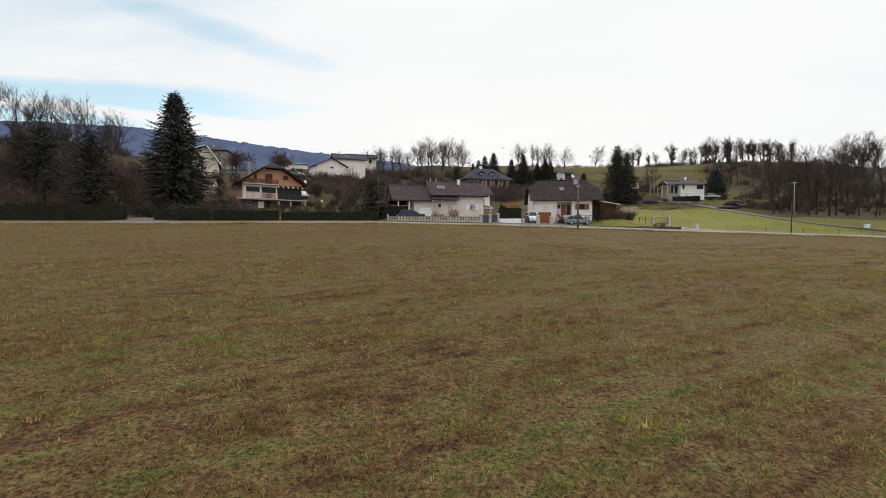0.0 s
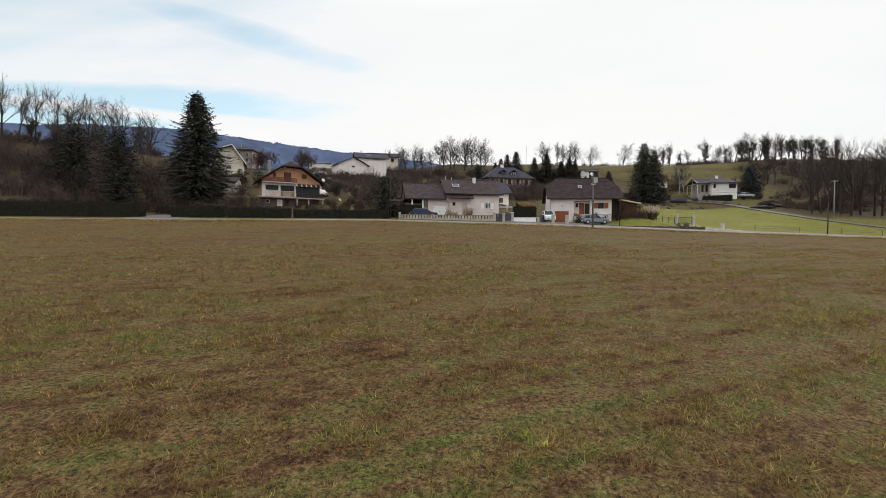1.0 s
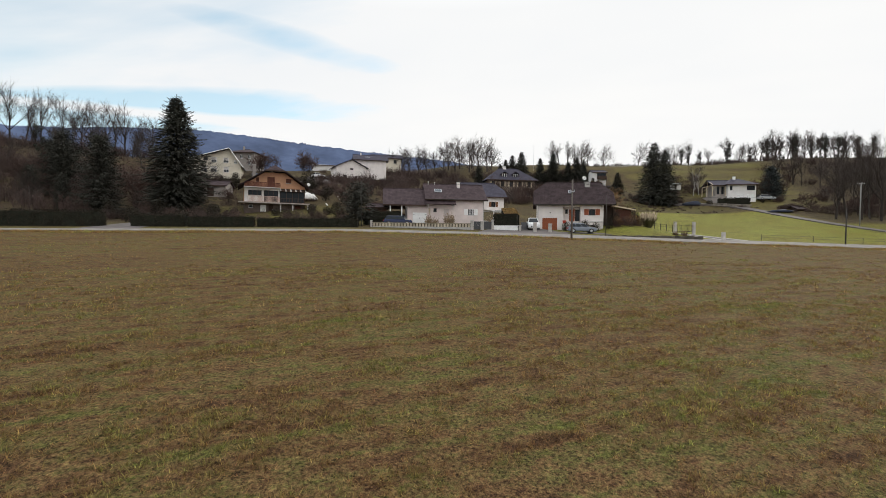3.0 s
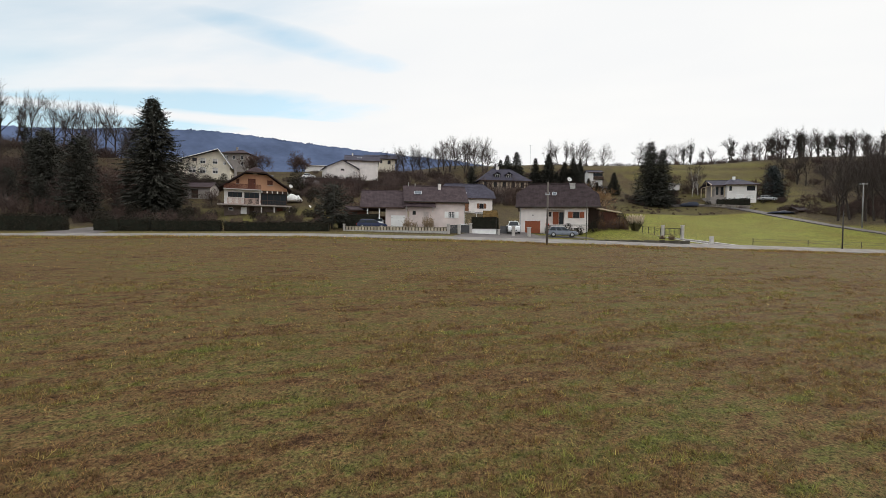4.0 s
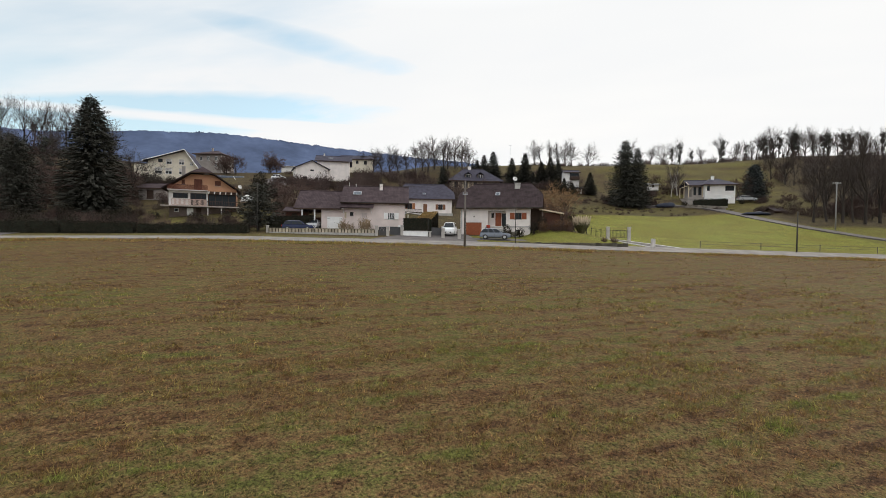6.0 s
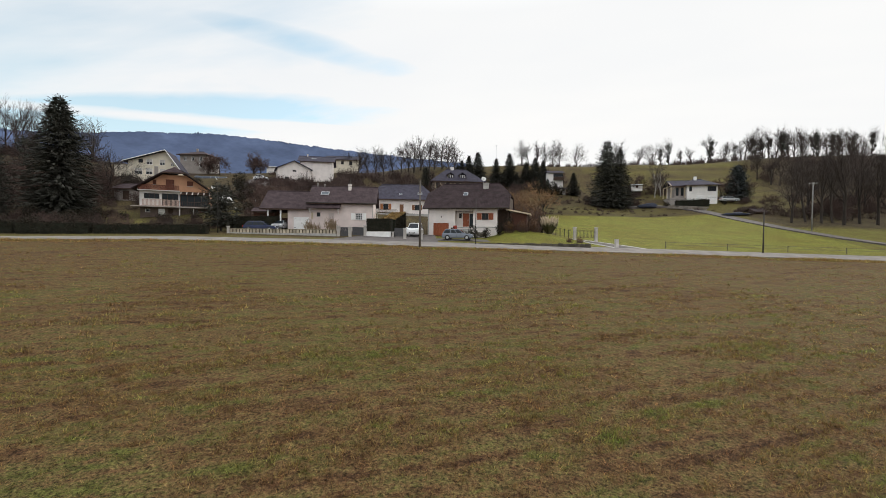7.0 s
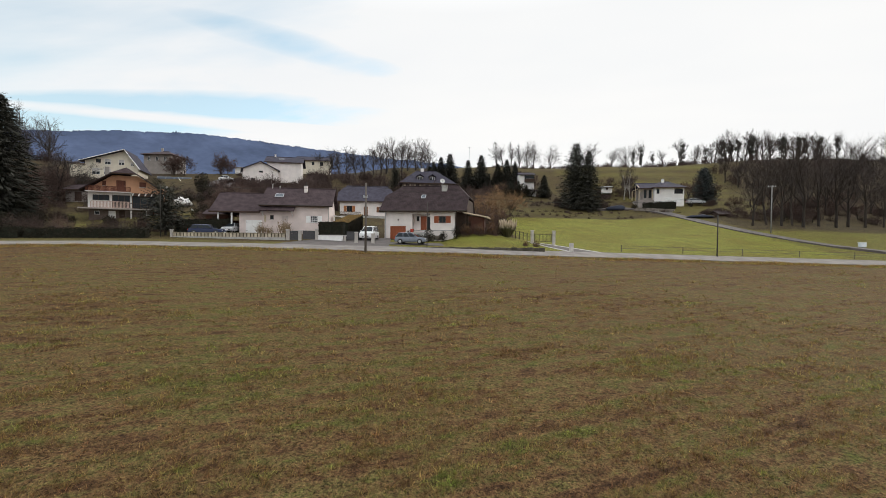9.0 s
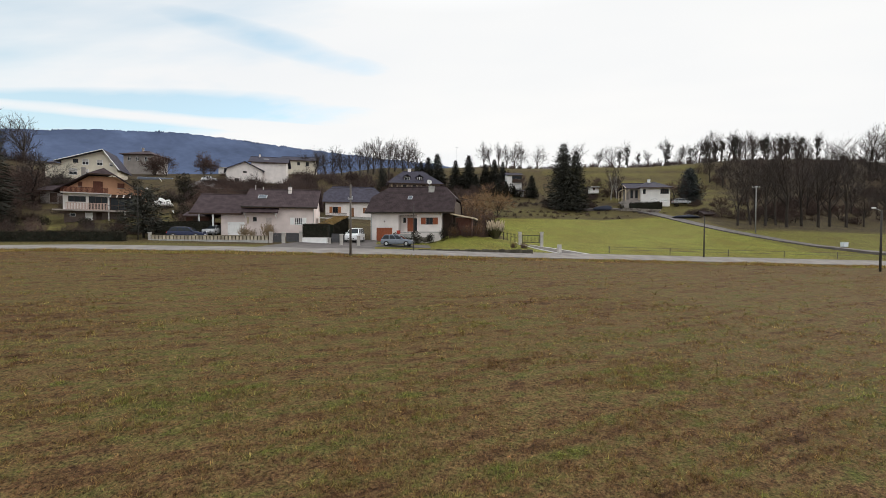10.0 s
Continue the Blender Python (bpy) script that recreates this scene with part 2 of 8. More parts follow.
def ground_material():
    """Land cover by weights: red is bright meadow, green is leaf litter and scrub, blue is the mown field, none is rough pasture."""
    m = bpy.data.materials.new("land")
    m.use_nodes = True
    nt = m.node_tree
    N, L = nt.nodes.new, nt.links.new
    b = nt.nodes["Principled BSDF"]
    b.inputs["Roughness"].default_value, b.inputs["Specular IOR Level"].default_value = 0.95, 0.1
    co = N("ShaderNodeTexCoord")
    at = N("ShaderNodeVertexColor"); at.layer_name = "cover"
    sep = N("ShaderNodeSeparateColor")
    L(at.outputs["Color"], sep.inputs[0])

    def noise_tex(scale, detail=5, stretch=(1, 1, 1), rot=0, rough=0.55):
        mp = N("ShaderNodeMapping")
        mp.inputs["Scale"].default_value, mp.inputs["Rotation"].default_value = stretch, (0, 0, rot)
        L(co.outputs["Object"], mp.inputs[0])
        t = N("ShaderNodeTexNoise")
        t.inputs["Scale"].default_value, t.inputs["Detail"].default_value, t.inputs["Roughness"].default_value = scale, detail, rough
        L(mp.outputs[0], t.inputs["Vector"])
        return t.outputs["Fac"]

    def ramp(fac, *stops):
        r = N("ShaderNodeValToRGB")
        els = r.color_ramp.elements
        while len(els) < len(stops):
            els.new(0.5)
        for e, (p, c) in zip(els, stops):
            e.position, e.color = p, (*c, 1)
        L(fac, r.inputs[0])
        return r.outputs[0]

    def mixed(fac, a, c, mode="MIX"):
        x = N("ShaderNodeMix"); x.data_type = "RGBA"; x.blend_type = mode
        if isinstance(fac, float):
            x.inputs[0].default_value = fac
        else:
            L(fac, x.inputs[0])
        L(a, x.inputs[6]); L(c, x.inputs[7])
        return x.outputs[2]

    def math_(op, a, c):
        x = N("ShaderNodeMath"); x.operation = op
        for i, v in enumerate((a, c)):
            if isinstance(v, float):
                x.inputs[i].default_value = v
            else:
                L(v, x.inputs[i])
        return x.outputs[0]

    clump = noise_tex(2.6, 5, (0.7, 1.2, 1), -0.15, 0.65)
    blade = noise_tex(28, 4, rough=0.7)
    field = field_colour(nt, 0.72)
    pasture = ramp(noise_tex(0.12, 6, rough=0.6), (0.35, (0.074, 0.050, 0.026)), (0.65, (0.100, 0.082, 0.030)))
    meadow = ramp(noise_tex(0.35, 6, (0.5, 1.2, 1), 0.33), (0.35, (0.160, 0.135, 0.030)), (0.65, (0.190, 0.200, 0.038)))
    litter = ramp(noise_tex(0.4, 6), (0.35, (0.045, 0.029, 0.019)), (0.65, (0.078, 0.060, 0.032)))
    c = mixed(sep.outputs[2], pasture, field)
    c = mixed(sep.outputs[0], c, meadow)
    c = mixed(sep.outputs[1], c, litter)
    speck = noise_tex(11, 3, rough=0.85)
    grain = math_("MULTIPLY", math_("ADD", math_("MULTIPLY", blade, 2.4), -0.2), math_("MAXIMUM", math_("ADD", math_("MULTIPLY", speck, 4.8), -1.45), 0.10))
    grain2 = math_("ADD", math_("MULTIPLY", clump, 1.2), 0.3)
    hsv = N("ShaderNodeHueSaturation")
    L(c, hsv.inputs["Color"]); L(math_("MULTIPLY", grain, grain2), hsv.inputs["Value"])
    L(hsv.outputs[0], b.inputs["Base Color"])
    bp = N("ShaderNodeBump"); bp.inputs["Strength"].default_value = 0.6; bp.inputs["Distance"].default_value = 0.08
    L(math_("ADD", blade, clump), bp.inputs["Height"]); L(bp.outputs[0], b.inputs["Normal"])
    return m


M["land"] = ground_material()

# ---------------------------------------------------------------- terrain
ROAD_TURN = radians(19.0)
CS, SN = math.cos(ROAD_TURN), math.sin(ROAD_TURN)
S_STEPS = (-160, -86, -60, -5, 25, 65, 100, 200)
N_STEPS = (0, 5, 12, 20, 37, 60, 80, 105, 125, 160, 300, 600)
RISE = (
    (0, 0.3, 1.2, 2.2, 5.0, 14, 27, 33, 35, 35, 28, 10),
    (0, 0.3, 1.2, 2.3, 5.6, 12.0, 21.5, 25.5, 26.5, 27, 24, 10),
    (0, 0.3, 1.0, 1.7, 3.5, 9.8, 15.9, 22, 25, 27, 22, 8),
    (0, 0.45, 0.95, 1.75, 5.0, 10.0, 15.4, 23, 26, 27, 24, 10),
    (0, 0.65, 1.25, 1.7, 4.4, 9.5, 14.5, 23, 29.5, 30, 26, 12),
    (0, 0.65, 1.9, 3.2, 6.2, 10.6, 17, 28, 32, 31, 28, 16),
    (0, 0.7, 2.4, 4.2, 7.8, 14.0, 20, 31, 33.5, 32, 30, 20),
    (0, 0.6, 2.4, 4.2, 7.5, 17, 28, 39, 42, 42, 38, 26),
)


def to_sn(x, y):
    y = y - 60.6
    return x * CS + y * SN, -x * SN + y * CS


def to_xy(s, n):
    return s * CS - n * SN, 60.6 + s * SN + n * CS


def along(s):
    """Height of the road along its length."""
    return np.interp(s, (-200, -80, -45, -15, 0, 120, 300), (-0.6, 0.1, 0.35, 0.62, 0.45, -2.15, -5.0))


def rise(s, n):
    cols = np.array([np.interp(n, N_STEPS, row) for row in RISE])
    w = np.interp(s, S_STEPS, range(len(S_STEPS)))
    i = np.clip(np.floor(w).astype(int), 0, len(S_STEPS) - 2)
    f = w - i
    f = f * f * (3 - 2 * f)
    j = np.arange(len(w)) if np.ndim(w) else 0
    # grass bank beside the end house
    bank = np.interp(s, (25.2, 28.0, 31.0, 34.5, 39.0), (0, 1.3, 1.3, 0.8, 0)) * np.interp(n, (6.5, 9, 12, 18, 30), (0, 0.45, 1, 1, 0))
    return bank + (cols[i, j] * (1 - f) + cols[i + 1, j] * f if np.ndim(w) else cols[i] * (1 - f) + cols[i + 1] * f)


def unevenness(x, y, n):
    return 0.7 * min(max((n - 26) / 20, 0), 1) * noise.noise((x * 0.03, y * 0.03, 5))


def ground_z(x, y):
    s, n = to_sn(x, y)
    if n < 0:
        return float(along(s) + 0.110 * max(n, -95) + 0.03 * min(n + 95, 0))
    return float(along(s) + rise(s, n)) + unevenness(x, y, n)


def ground():
    sv = np.r_[np.linspace(-1500, -160, 30), np.arange(-150, -70, 5), np.arange(-70, 120, 1.5), np.arange(120, 240, 6), np.linspace(250, 1500, 30)]
    nv = np.r_[np.linspace(-1200, -110, 20), np.arange(-100, -66, 3), np.arange(-66, 26, 1.0), np.arange(26, 130, 3), np.arange(130, 320, 8), np.linspace(330, 2500, 40)]
    verts, cover = [], []
    for n in nv:
        S = sv
        if n < 0:
            z = along(S) + 0.110 * max(n, -95) + 0.03 * min(n + 95, 0)
        else:
            z = along(S) + rise(S, np.full(len(S), n))
        for s, h in zip(S, z):
            x, y = to_xy(s, n)
            h = float(h)
            if n < -1.5:
                h += 0.10 * (noise.noise((x * 0.12, y * 0.12, 0)) + 0.4 * noise.noise((x * 0.5, y * 0.5, 3)))
            elif n > 26:
                h += unevenness(x, y, n)
            verts.append((x, y, h))
            wob = 1.2 * noise.noise((x * 0.3, y * 0.3, 9))
            field = 1.0 if n + 0.3 * wob < -1.6 else 0.0
            meadow = 0.0
            if n > 4.2 and 38 < s < 84 and n < 44.5 + 0.5 * wob:
                meadow = 1.0
            elif n > 4.2 and 84 <= s < 130 and n < 28:
                meadow = 0.6
            elif 44 < n < 49 and 38 < s < 84:
                meadow = 0.0
            elif 25 < s < 39 and 4 < n < 20:
                meadow = 0.85
            elif 4 < n <= 14 and s > 12:
                meadow = 0.75
            elif -1.6 <= n < 8:
                meadow = 0.3
            elif n > 24 and s > 28 and n < 60:
                meadow = 0.42 + 0.3 * wob if s < 75 else 0.2
            elif 60 <= n < 118 and 76 < s < 130 + 0.3 * n:
                meadow = 0.20 + 0.22 * math.sin(n * 0.75 + 0.6 * wob)
            litter = 0.0
            if s > 88 and 26 < n < 44:
                litter = 0.75 + 0.3 * wob
            if n >= 44 and n < 140 and s > 104 + (n - 44) * 0.5:
                litter = min(0.9, (s - 104 - (n - 44) * 0.5) / 12)
            if n > 14 and s < 20:
                litter = 0.6 + 0.3 * wob
            if 45 < n < 49 and 38 < s < 84:
                litter = 0.6 + 0.3 * wob
            if 49 <= n < 80 and 36 < s < 84:
                litter = 0.45 + 0.4 * wob
            if n > 40 and 20 <= s < 36:
                litter = 0.4 + 0.3 * wob
            if 74 < n < 103 and 30 < s < 68:
                litter = 0.85 + 0.3 * wob
            if n > 8 and s < -52:
                litter = 0.95
            if 14 < n < 46 and -48 < s < -10:
                litter, meadow = 0.3 + 0.5 * wob, 0.3
            if 18 < n < 30 and -44 < s < -25:
                litter, meadow = 0.1, 0.4
            cover.append((meadow, min(max(litter, 0), 1), field, 1.0))
    w = len(sv)
    faces = [(j * w + i, j * w + i + 1, (j + 1) * w + i + 1, (j + 1) * w + i) for j in range(len(nv) - 1) for i in range(w - 1)]
    me = bpy.data.meshes.new("ground")
    me.from_pydata(verts, [], faces)
    col = me.color_attributes.new("cover", "FLOAT_COLOR", "POINT")
    col.data.foreach_set("color", np.array(cover, dtype=np.float32).ravel())
    me.materials.append(M["land"])
    for p in me.polygons:
        p.use_smooth = True
    return tagged(new("ground", me), "mown brown-green field rising to meadows and hillside", "ground", kind="structure")


ground()


def strip(name, n0, n1, s0, s1, mat, lift, label, category, step=2.0):
    """A paved band beside or along the road, laid on the ground with its own thickness."""
    verts, faces = [], []
    count = int((s1 - s0) / step) + 1
    for i in range(count + 1):
        s = s0 + (s1 - s0) * i / count
        for n in (n0, n1):
            x, y = to_xy(s, n + 0.06 * noise.noise((s * 0.4, n, 0)))
            z = max(ground_z(x, y), float(along(s)))
            verts += [(x, y, z + lift), (x, y, z - 0.3)]
    for i in range(count):
        a = i * 4
        faces += [(a, a + 4, a + 6, a + 2), (a + 1, a + 5, a + 4, a), (a + 2, a + 6, a + 7, a + 3)]
    me = bpy.data.meshes.new(name)
    me.from_pydata(verts, [], faces)
    me.materials.append(mat)
    return tagged(new(name, me), label, category, kind="structure")


strip("road", -0.2, 4.0, -170, 230, M["asphalt"], 0.05, "pale grey narrow asphalt country road", "road")


# ---------------------------------------------------------------- building helpers
def link(name, bm, mat, parent=None, label="", smooth=False):
    me = bpy.data.meshes.new(name)
    bm.normal_update()
    bm.to_mesh(me)
    bm.free()
    me.materials.append(mat)
    if smooth:
        for p in me.polygons:
            p.use_smooth = True
    ob = new(name, me)
    if parent is not None:
        ob.parent = parent
    if label:
        ob["label"] = label
    return ob


def part(name, bm, mat, parent, label="", smooth=False):
    return link(name, bm, mat, parent, label, smooth)


def raw(name, verts, faces, mat, parent=None, label="", smooth=False):
    me = bpy.data.meshes.new(name)
    me.from_pydata(verts, [], faces)
    me.materials.append(mat)
    if smooth:
        for p in me.polygons:
            p.use_smooth = True
    ob = new(name, me)
    if parent is not None:
        ob.parent = parent
    if label:
        ob["label"] = label
    return ob


def thing(name, x, y, z, yaw, label, category, group=""):
    ob = new(name)
    ob.empty_display_size = 0.3
    ob.matrix_world = pose(x, y, z, 0, 0, yaw)
    return tagged(ob, label, category, group)


def box(x0, x1, y0, y1, z0, z1, bm=None):
    bm = bm or bmesh.new()
    v = [bm.verts.new((x, y, z)) for z in (z0, z1) for x, y in ((x0, y0), (x1, y0), (x1, y1), (x0, y1))]
    for f in ((3, 2, 1, 0), (4, 5, 6, 7), (0, 1, 5, 4), (1, 2, 6, 5), (2, 3, 7, 6), (3, 0, 4, 7)):
        bm.faces.new([v[i] for i in f])
    return bm


def beam(a, b, r, bm=None, sides=6, r2=None):
    """A round bar from a to b."""
    bm = bm or bmesh.new()
    a, b = Vector(a), Vector(b)
    q = (b - a).to_track_quat("Z", "Y")
    rings = []
    for p, rr in ((a, r), (b, r if r2 is None else r2)):
        rings.append([bm.verts.new(p + q @ Vector((rr * math.cos(6.2832 * i / sides), rr * math.sin(6.2832 * i / sides), 0))) for i in range(sides)])
    for i in range(sides):
        j = (i + 1) % sides
        bm.faces.new((rings[0][i], rings[0][j], rings[1][j], rings[1][i]))
    bm.faces.new(rings[0][::-1])
    bm.faces.new(rings[1])
    return bm


def slab(points, thick, bm=None):
    """A flat panel with the given top outline, thickened downwards along its normal."""
    bm = bm or bmesh.new()
    pts = [Vector(p) for p in points]
    nrm = (pts[1] - pts[0]).cross(pts[2] - pts[0]).normalized()
    if nrm.z < 0:
        nrm = -nrm
    top = [bm.verts.new(p) for p in pts]
    low = [bm.verts.new(p - nrm * thick) for p in pts]
    bm.faces.new(top)
    bm.faces.new(low[::-1])
    for i in range(len(pts)):
        j = (i + 1) % len(pts)
        bm.faces.new((top[i], low[i], low[j], top[j]))
    bmesh.ops.recalc_face_normals(bm, faces=bm.faces[:])
    return bm


def wall_with_openings(x0, x1, z0, z1, y0, y1, holes):
    """A wall along x with holes (x0, x1, z0, z1) right through it."""
    bm = bmesh.new()
    xs = sorted({x0, x1, *[h[0] for h in holes], *[h[1] for h in holes]})
    for a, b in zip(xs, xs[1:]):
        mid = (a + b) / 2
        cuts = sorted([(h[2], h[3]) for h in holes if h[0] < mid < h[1]])
        z = z0
        for c, d in cuts:
            if c > z + 0.01:
                box(a, b, y0, y1, z, c, bm)
            z = d
        if z < z1 - 0.01:
            box(a, b, y0, y1, z, z1, bm)
    bmesh.ops.remove_doubles(bm, verts=bm.verts[:], dist=0.0005)
    inner = [f for f in bm.faces if any(g is not f and set(g.verts) == set(f.verts) for g in f.verts[0].link_faces)]
    bmesh.ops.delete(bm, geom=inner, context="FACES")
    return bm


def end_wall(x0, x1, prof):
    """A gable wall: the outline prof of (y, z), thick from x0 to x1."""
    bm = bmesh.new()
    a = [bm.verts.new((x0, y, z)) for y, z in prof]
    b = [bm.verts.new((x1, y, z)) for y, z in prof]
    bm.faces.new(a)
    bm.faces.new(b[::-1])
    for i in range(len(prof)):
        j = (i + 1) % len(prof)
        bm.faces.new((a[i], b[i], b[j], a[j]))
    bmesh.ops.recalc_face_normals(bm, faces=bm.faces[:])
    return bm


def gable_roof(house, xl, xr, y0, y1, ze, zr, left=None, right=None, mat=None, trim=None, thick=0.16, turned=False):
    """Two slopes with a ridge along x; left and right: (z, inset) of a half hip at that end. turned: the ridge runs along y."""
    ym = (y0 + y1) / 2

    def yat(z, front=True):
        f = (z - ze) / (zr - ze)
        return y0 + (ym - y0) * f if front else y1 + (ym - y1) * f

    hl, il = left or (zr, 0)
    hr, ir = right or (zr, 0)

    def pts(front):
        y = y0 if front else y1
        out = [(xl, y, ze), (xr, y, ze)]
        if right:
            out += [(xr, yat(hr, front), hr)]
        out += [(xr - ir, ym, zr), (xl + il, ym, zr)]
        if left:
            out += [(xl, yat(hl, front), hl)]
        return out

    def put(p):
        return [(-q[1], q[0], q[2]) for q in p] if turned else p

    for front in (True, False):
        p = [q for i, q in enumerate(pts(front)) if i == 0 or q != pts(front)[i - 1]]
        part("roof_slope", slab(put(p), thick), mat, house)
        y = y0 if front else y1
        if trim:
            o = -0.05 if front else 0.05
            b = box(xl - 0.02, xr + 0.02, min(y, y + o), max(y, y + o), ze - 0.24, ze - 0.04)
            if turned:
                bmesh.ops.rotate(b, verts=b.verts[:], matrix=Matrix.Rotation(radians(90), 3, "Z"))
            part("eave_board", b, trim, house)
    for side, x, inset, h in ((left, xl, il, hl), (right, xr, -ir, hr)):
        if side:
            part("hip_slope", slab(put([(x, yat(h, True), h), (x + inset, ym, zr), (x, yat(h, False), h)]), thick), mat, house)
    cap = beam(put([(xl + il, ym, zr - 0.02)])[0], put([(xr - ir, ym, zr - 0.02)])[0], 0.13, sides=7)
    part("ridge_cap", cap, mat, house)


def gable_prof(y0, y1, zb, ze, zr, hip=None, eave_y0=None, eave_y1=None, drop=0.2):
    """Outline of the wall under a roof whose eaves lie at eave_y0 and eave_y1 at height ze."""
    e0, e1 = eave_y0 if eave_y0 is not None else y0, eave_y1 if eave_y1 is not None else y1
    ym = (e0 + e1) / 2
    up = lambda y: ze + (zr - ze) * (1 - abs(y - ym) / (ym - e0)) - drop
    out = [(y0, zb), (y1, zb), (y1, up(y1))]
    if hip:
        k = (hip - ze) / (zr - ze)
        half = (ym - e0) * (1 - k)
        out += [(ym + half, hip - drop), (ym - half, hip - drop)]
    else:
        out += [(ym, zr - drop)]
    return out + [(y0, up(y0))]


def window(house, x0, x1, z0, z1, y=0.0, depth=0.12, frame_mat=None, shutters=None, bars=1, sill=True, cross=0, shutter_w=None):
    """A window in the wall face y (which looks to -y): frame with panes, sill and shutters as its parts."""
    fm = frame_mat or M["white_paint"]
    t = 0.07
    yb = y + depth
    n = bars + 1
    rows_ = cross + 1
    holes = []
    for i in range(n):
        a, b = x0 + (x1 - x0) * i / n, x0 + (x1 - x0) * (i + 1) / n
        for k in range(rows_):
            c, d = z0 + (z1 - z0) * k / rows_, z0 + (z1 - z0) * (k + 1) / rows_
            holes.append((a + (t if i == 0 else t / 2), b - (t if i == n - 1 else t / 2), c + (t if k == 0 else t / 4), d - (t if k == rows_ - 1 else t / 4)))
    bm = wall_with_openings(x0, x1, z0, z1, yb - 0.05, yb, holes)
    win = part("window", bm, fm, house)
    for i in range(n):
        a, b = x0 + (x1 - x0) * i / n + t * 0.6, x0 + (x1 - x0) * (i + 1) / n - t * 0.6
        part("pane", box(a, b, yb - 0.03, yb - 0.018, z0 + t * 0.8, z1 - t * 0.8), M["glass"], win)
    # dark sheet behind the panes, painted for the shade of the room
    part("blackout", box(x0, x1, yb + 0.02, yb + 0.05, z0, z1), M["room_dark"], win)
    if sill:
        part("sill", box(x0 - 0.06, x1 + 0.06, y - 0.07, yb - 0.05, z0 - 0.06, z0), M["concrete"], win)
    if shutters:
        w = shutter_w or (x1 - x0) / 2
        for s in (-1, 1):
            a = x0 - w - 0.03 if s < 0 else x1 + 0.03
            prof = [(y - 0.012, z0), (y - 0.05, z0)]
            for k in (0.12, 0.5, 0.88):
                zz = z0 + (z1 - z0) * k
                prof += [(y - 0.05, zz - 0.05), (y - 0.08, zz - 0.04), (y - 0.08, zz + 0.04), (y - 0.05, zz + 0.05)]
            sb = end_wall(a, a + w, prof + [(y - 0.05, z1), (y - 0.012, z1)])
            part("shutter", sb, shutters, win)
    return win


def door(house, x0, x1, z0, z1, y, mat, name="door", panels=2, planks=0, handle=True):
    d = part(name, box(x0, x1, y + 0.06, y + 0.12, z0, z1), mat, house)
    part("door_frame", wall_with_openings(x0 - 0.06, x1 + 0.06, z0, z1 + 0.06, y + 0.02, y + 0.121, [(x0, x1, z0, z1)]), mat, d)
    if planks:
        for i in range(planks):
            a, b = x0 + (x1 - x0) * i / planks, x0 + (x1 - x0) * (i + 1) / planks
            part("plank", box(a + 0.008, b - 0.008, y + 0.04, y + 0.06, z0 + 0.03, z1 - 0.03), mat, d)
    else:
        for i in range(panels):
            a = z0 + (z1 - z0) * (i + 0.12) / panels
            b = z0 + (z1 - z0) * (i + 0.88) / panels
            part("panel", box(x0 + 0.13, x1 - 0.13, y + 0.045, y + 0.06, a, b), mat, d)
    if handle:
        part("handle", beam((x1 - 0.14, y + 0.01, (z0 + z1) / 2), (x1 - 0.14, y + 0.01, (z0 + z1) / 2 + 0.14), 0.018), M["metal"], d)
    return d


def chimney(house, x, y, z0, z1, w=0.5, d=0.5, mat=None, cap=True):
    c = part("chimney", box(x - w / 2, x + w / 2, y - d / 2, y + d / 2, z0, z1), mat or M["plaster"], house)
    if cap:
        part("chimney_cap", box(x - w / 2 - 0.06, x + w / 2 + 0.06, y - d / 2 - 0.06, y + d / 2 + 0.06, z1, z1 + 0.08), M["concrete"], c)
    return c


def railing(house, x0, x1, y, z0, z1, mat, step=0.16, bar=0.025, label="", name="railing", solid=False):
    r = part(name, box(x0, x1, y - 0.03, y + 0.03, z1 - 0.08, z1), mat, house, label)
    part("bottom_rail", box(x0, x1, y - 0.025, y + 0.025, z0 + 0.05, z0 + 0.12), mat, r)
    n = max(int((x1 - x0) / step), 1)
    for i in range(n + 1):
        xx = x0 + (x1 - x0) * i / n
        part("baluster", box(xx - bar, xx + bar, y - 0.015, y + 0.015, z0 + 0.12, z1 - 0.08), mat, r)
    return r


def skylight(house, x0, x1, y0, z0, y1, z1):
    """A roof window lying on a slope from (y0, z0) up to (y1, z1)."""
    d = Vector((0, y1 - y0, z1 - z0)).normalized()
    n = Vector((0, -d.z, d.y)) * 0.09
    P = lambda x, t: Vector((x, y0 + (y1 - y0) * t, z0 + (z1 - z0) * t)) + n
    f = part("roof_window", slab([P(x0, 0), P(x1, 0), P(x1, 1), P(x0, 1)], 0.12), M["metal"], house)
    n = n * 1.12
    part("pane", slab([P(x0 + 0.1, 0.12), P(x1 - 0.1, 0.12), P(x1 - 0.1, 0.88), P(x0 + 0.1, 0.88)], 0.012), M["glass_sky"], f)


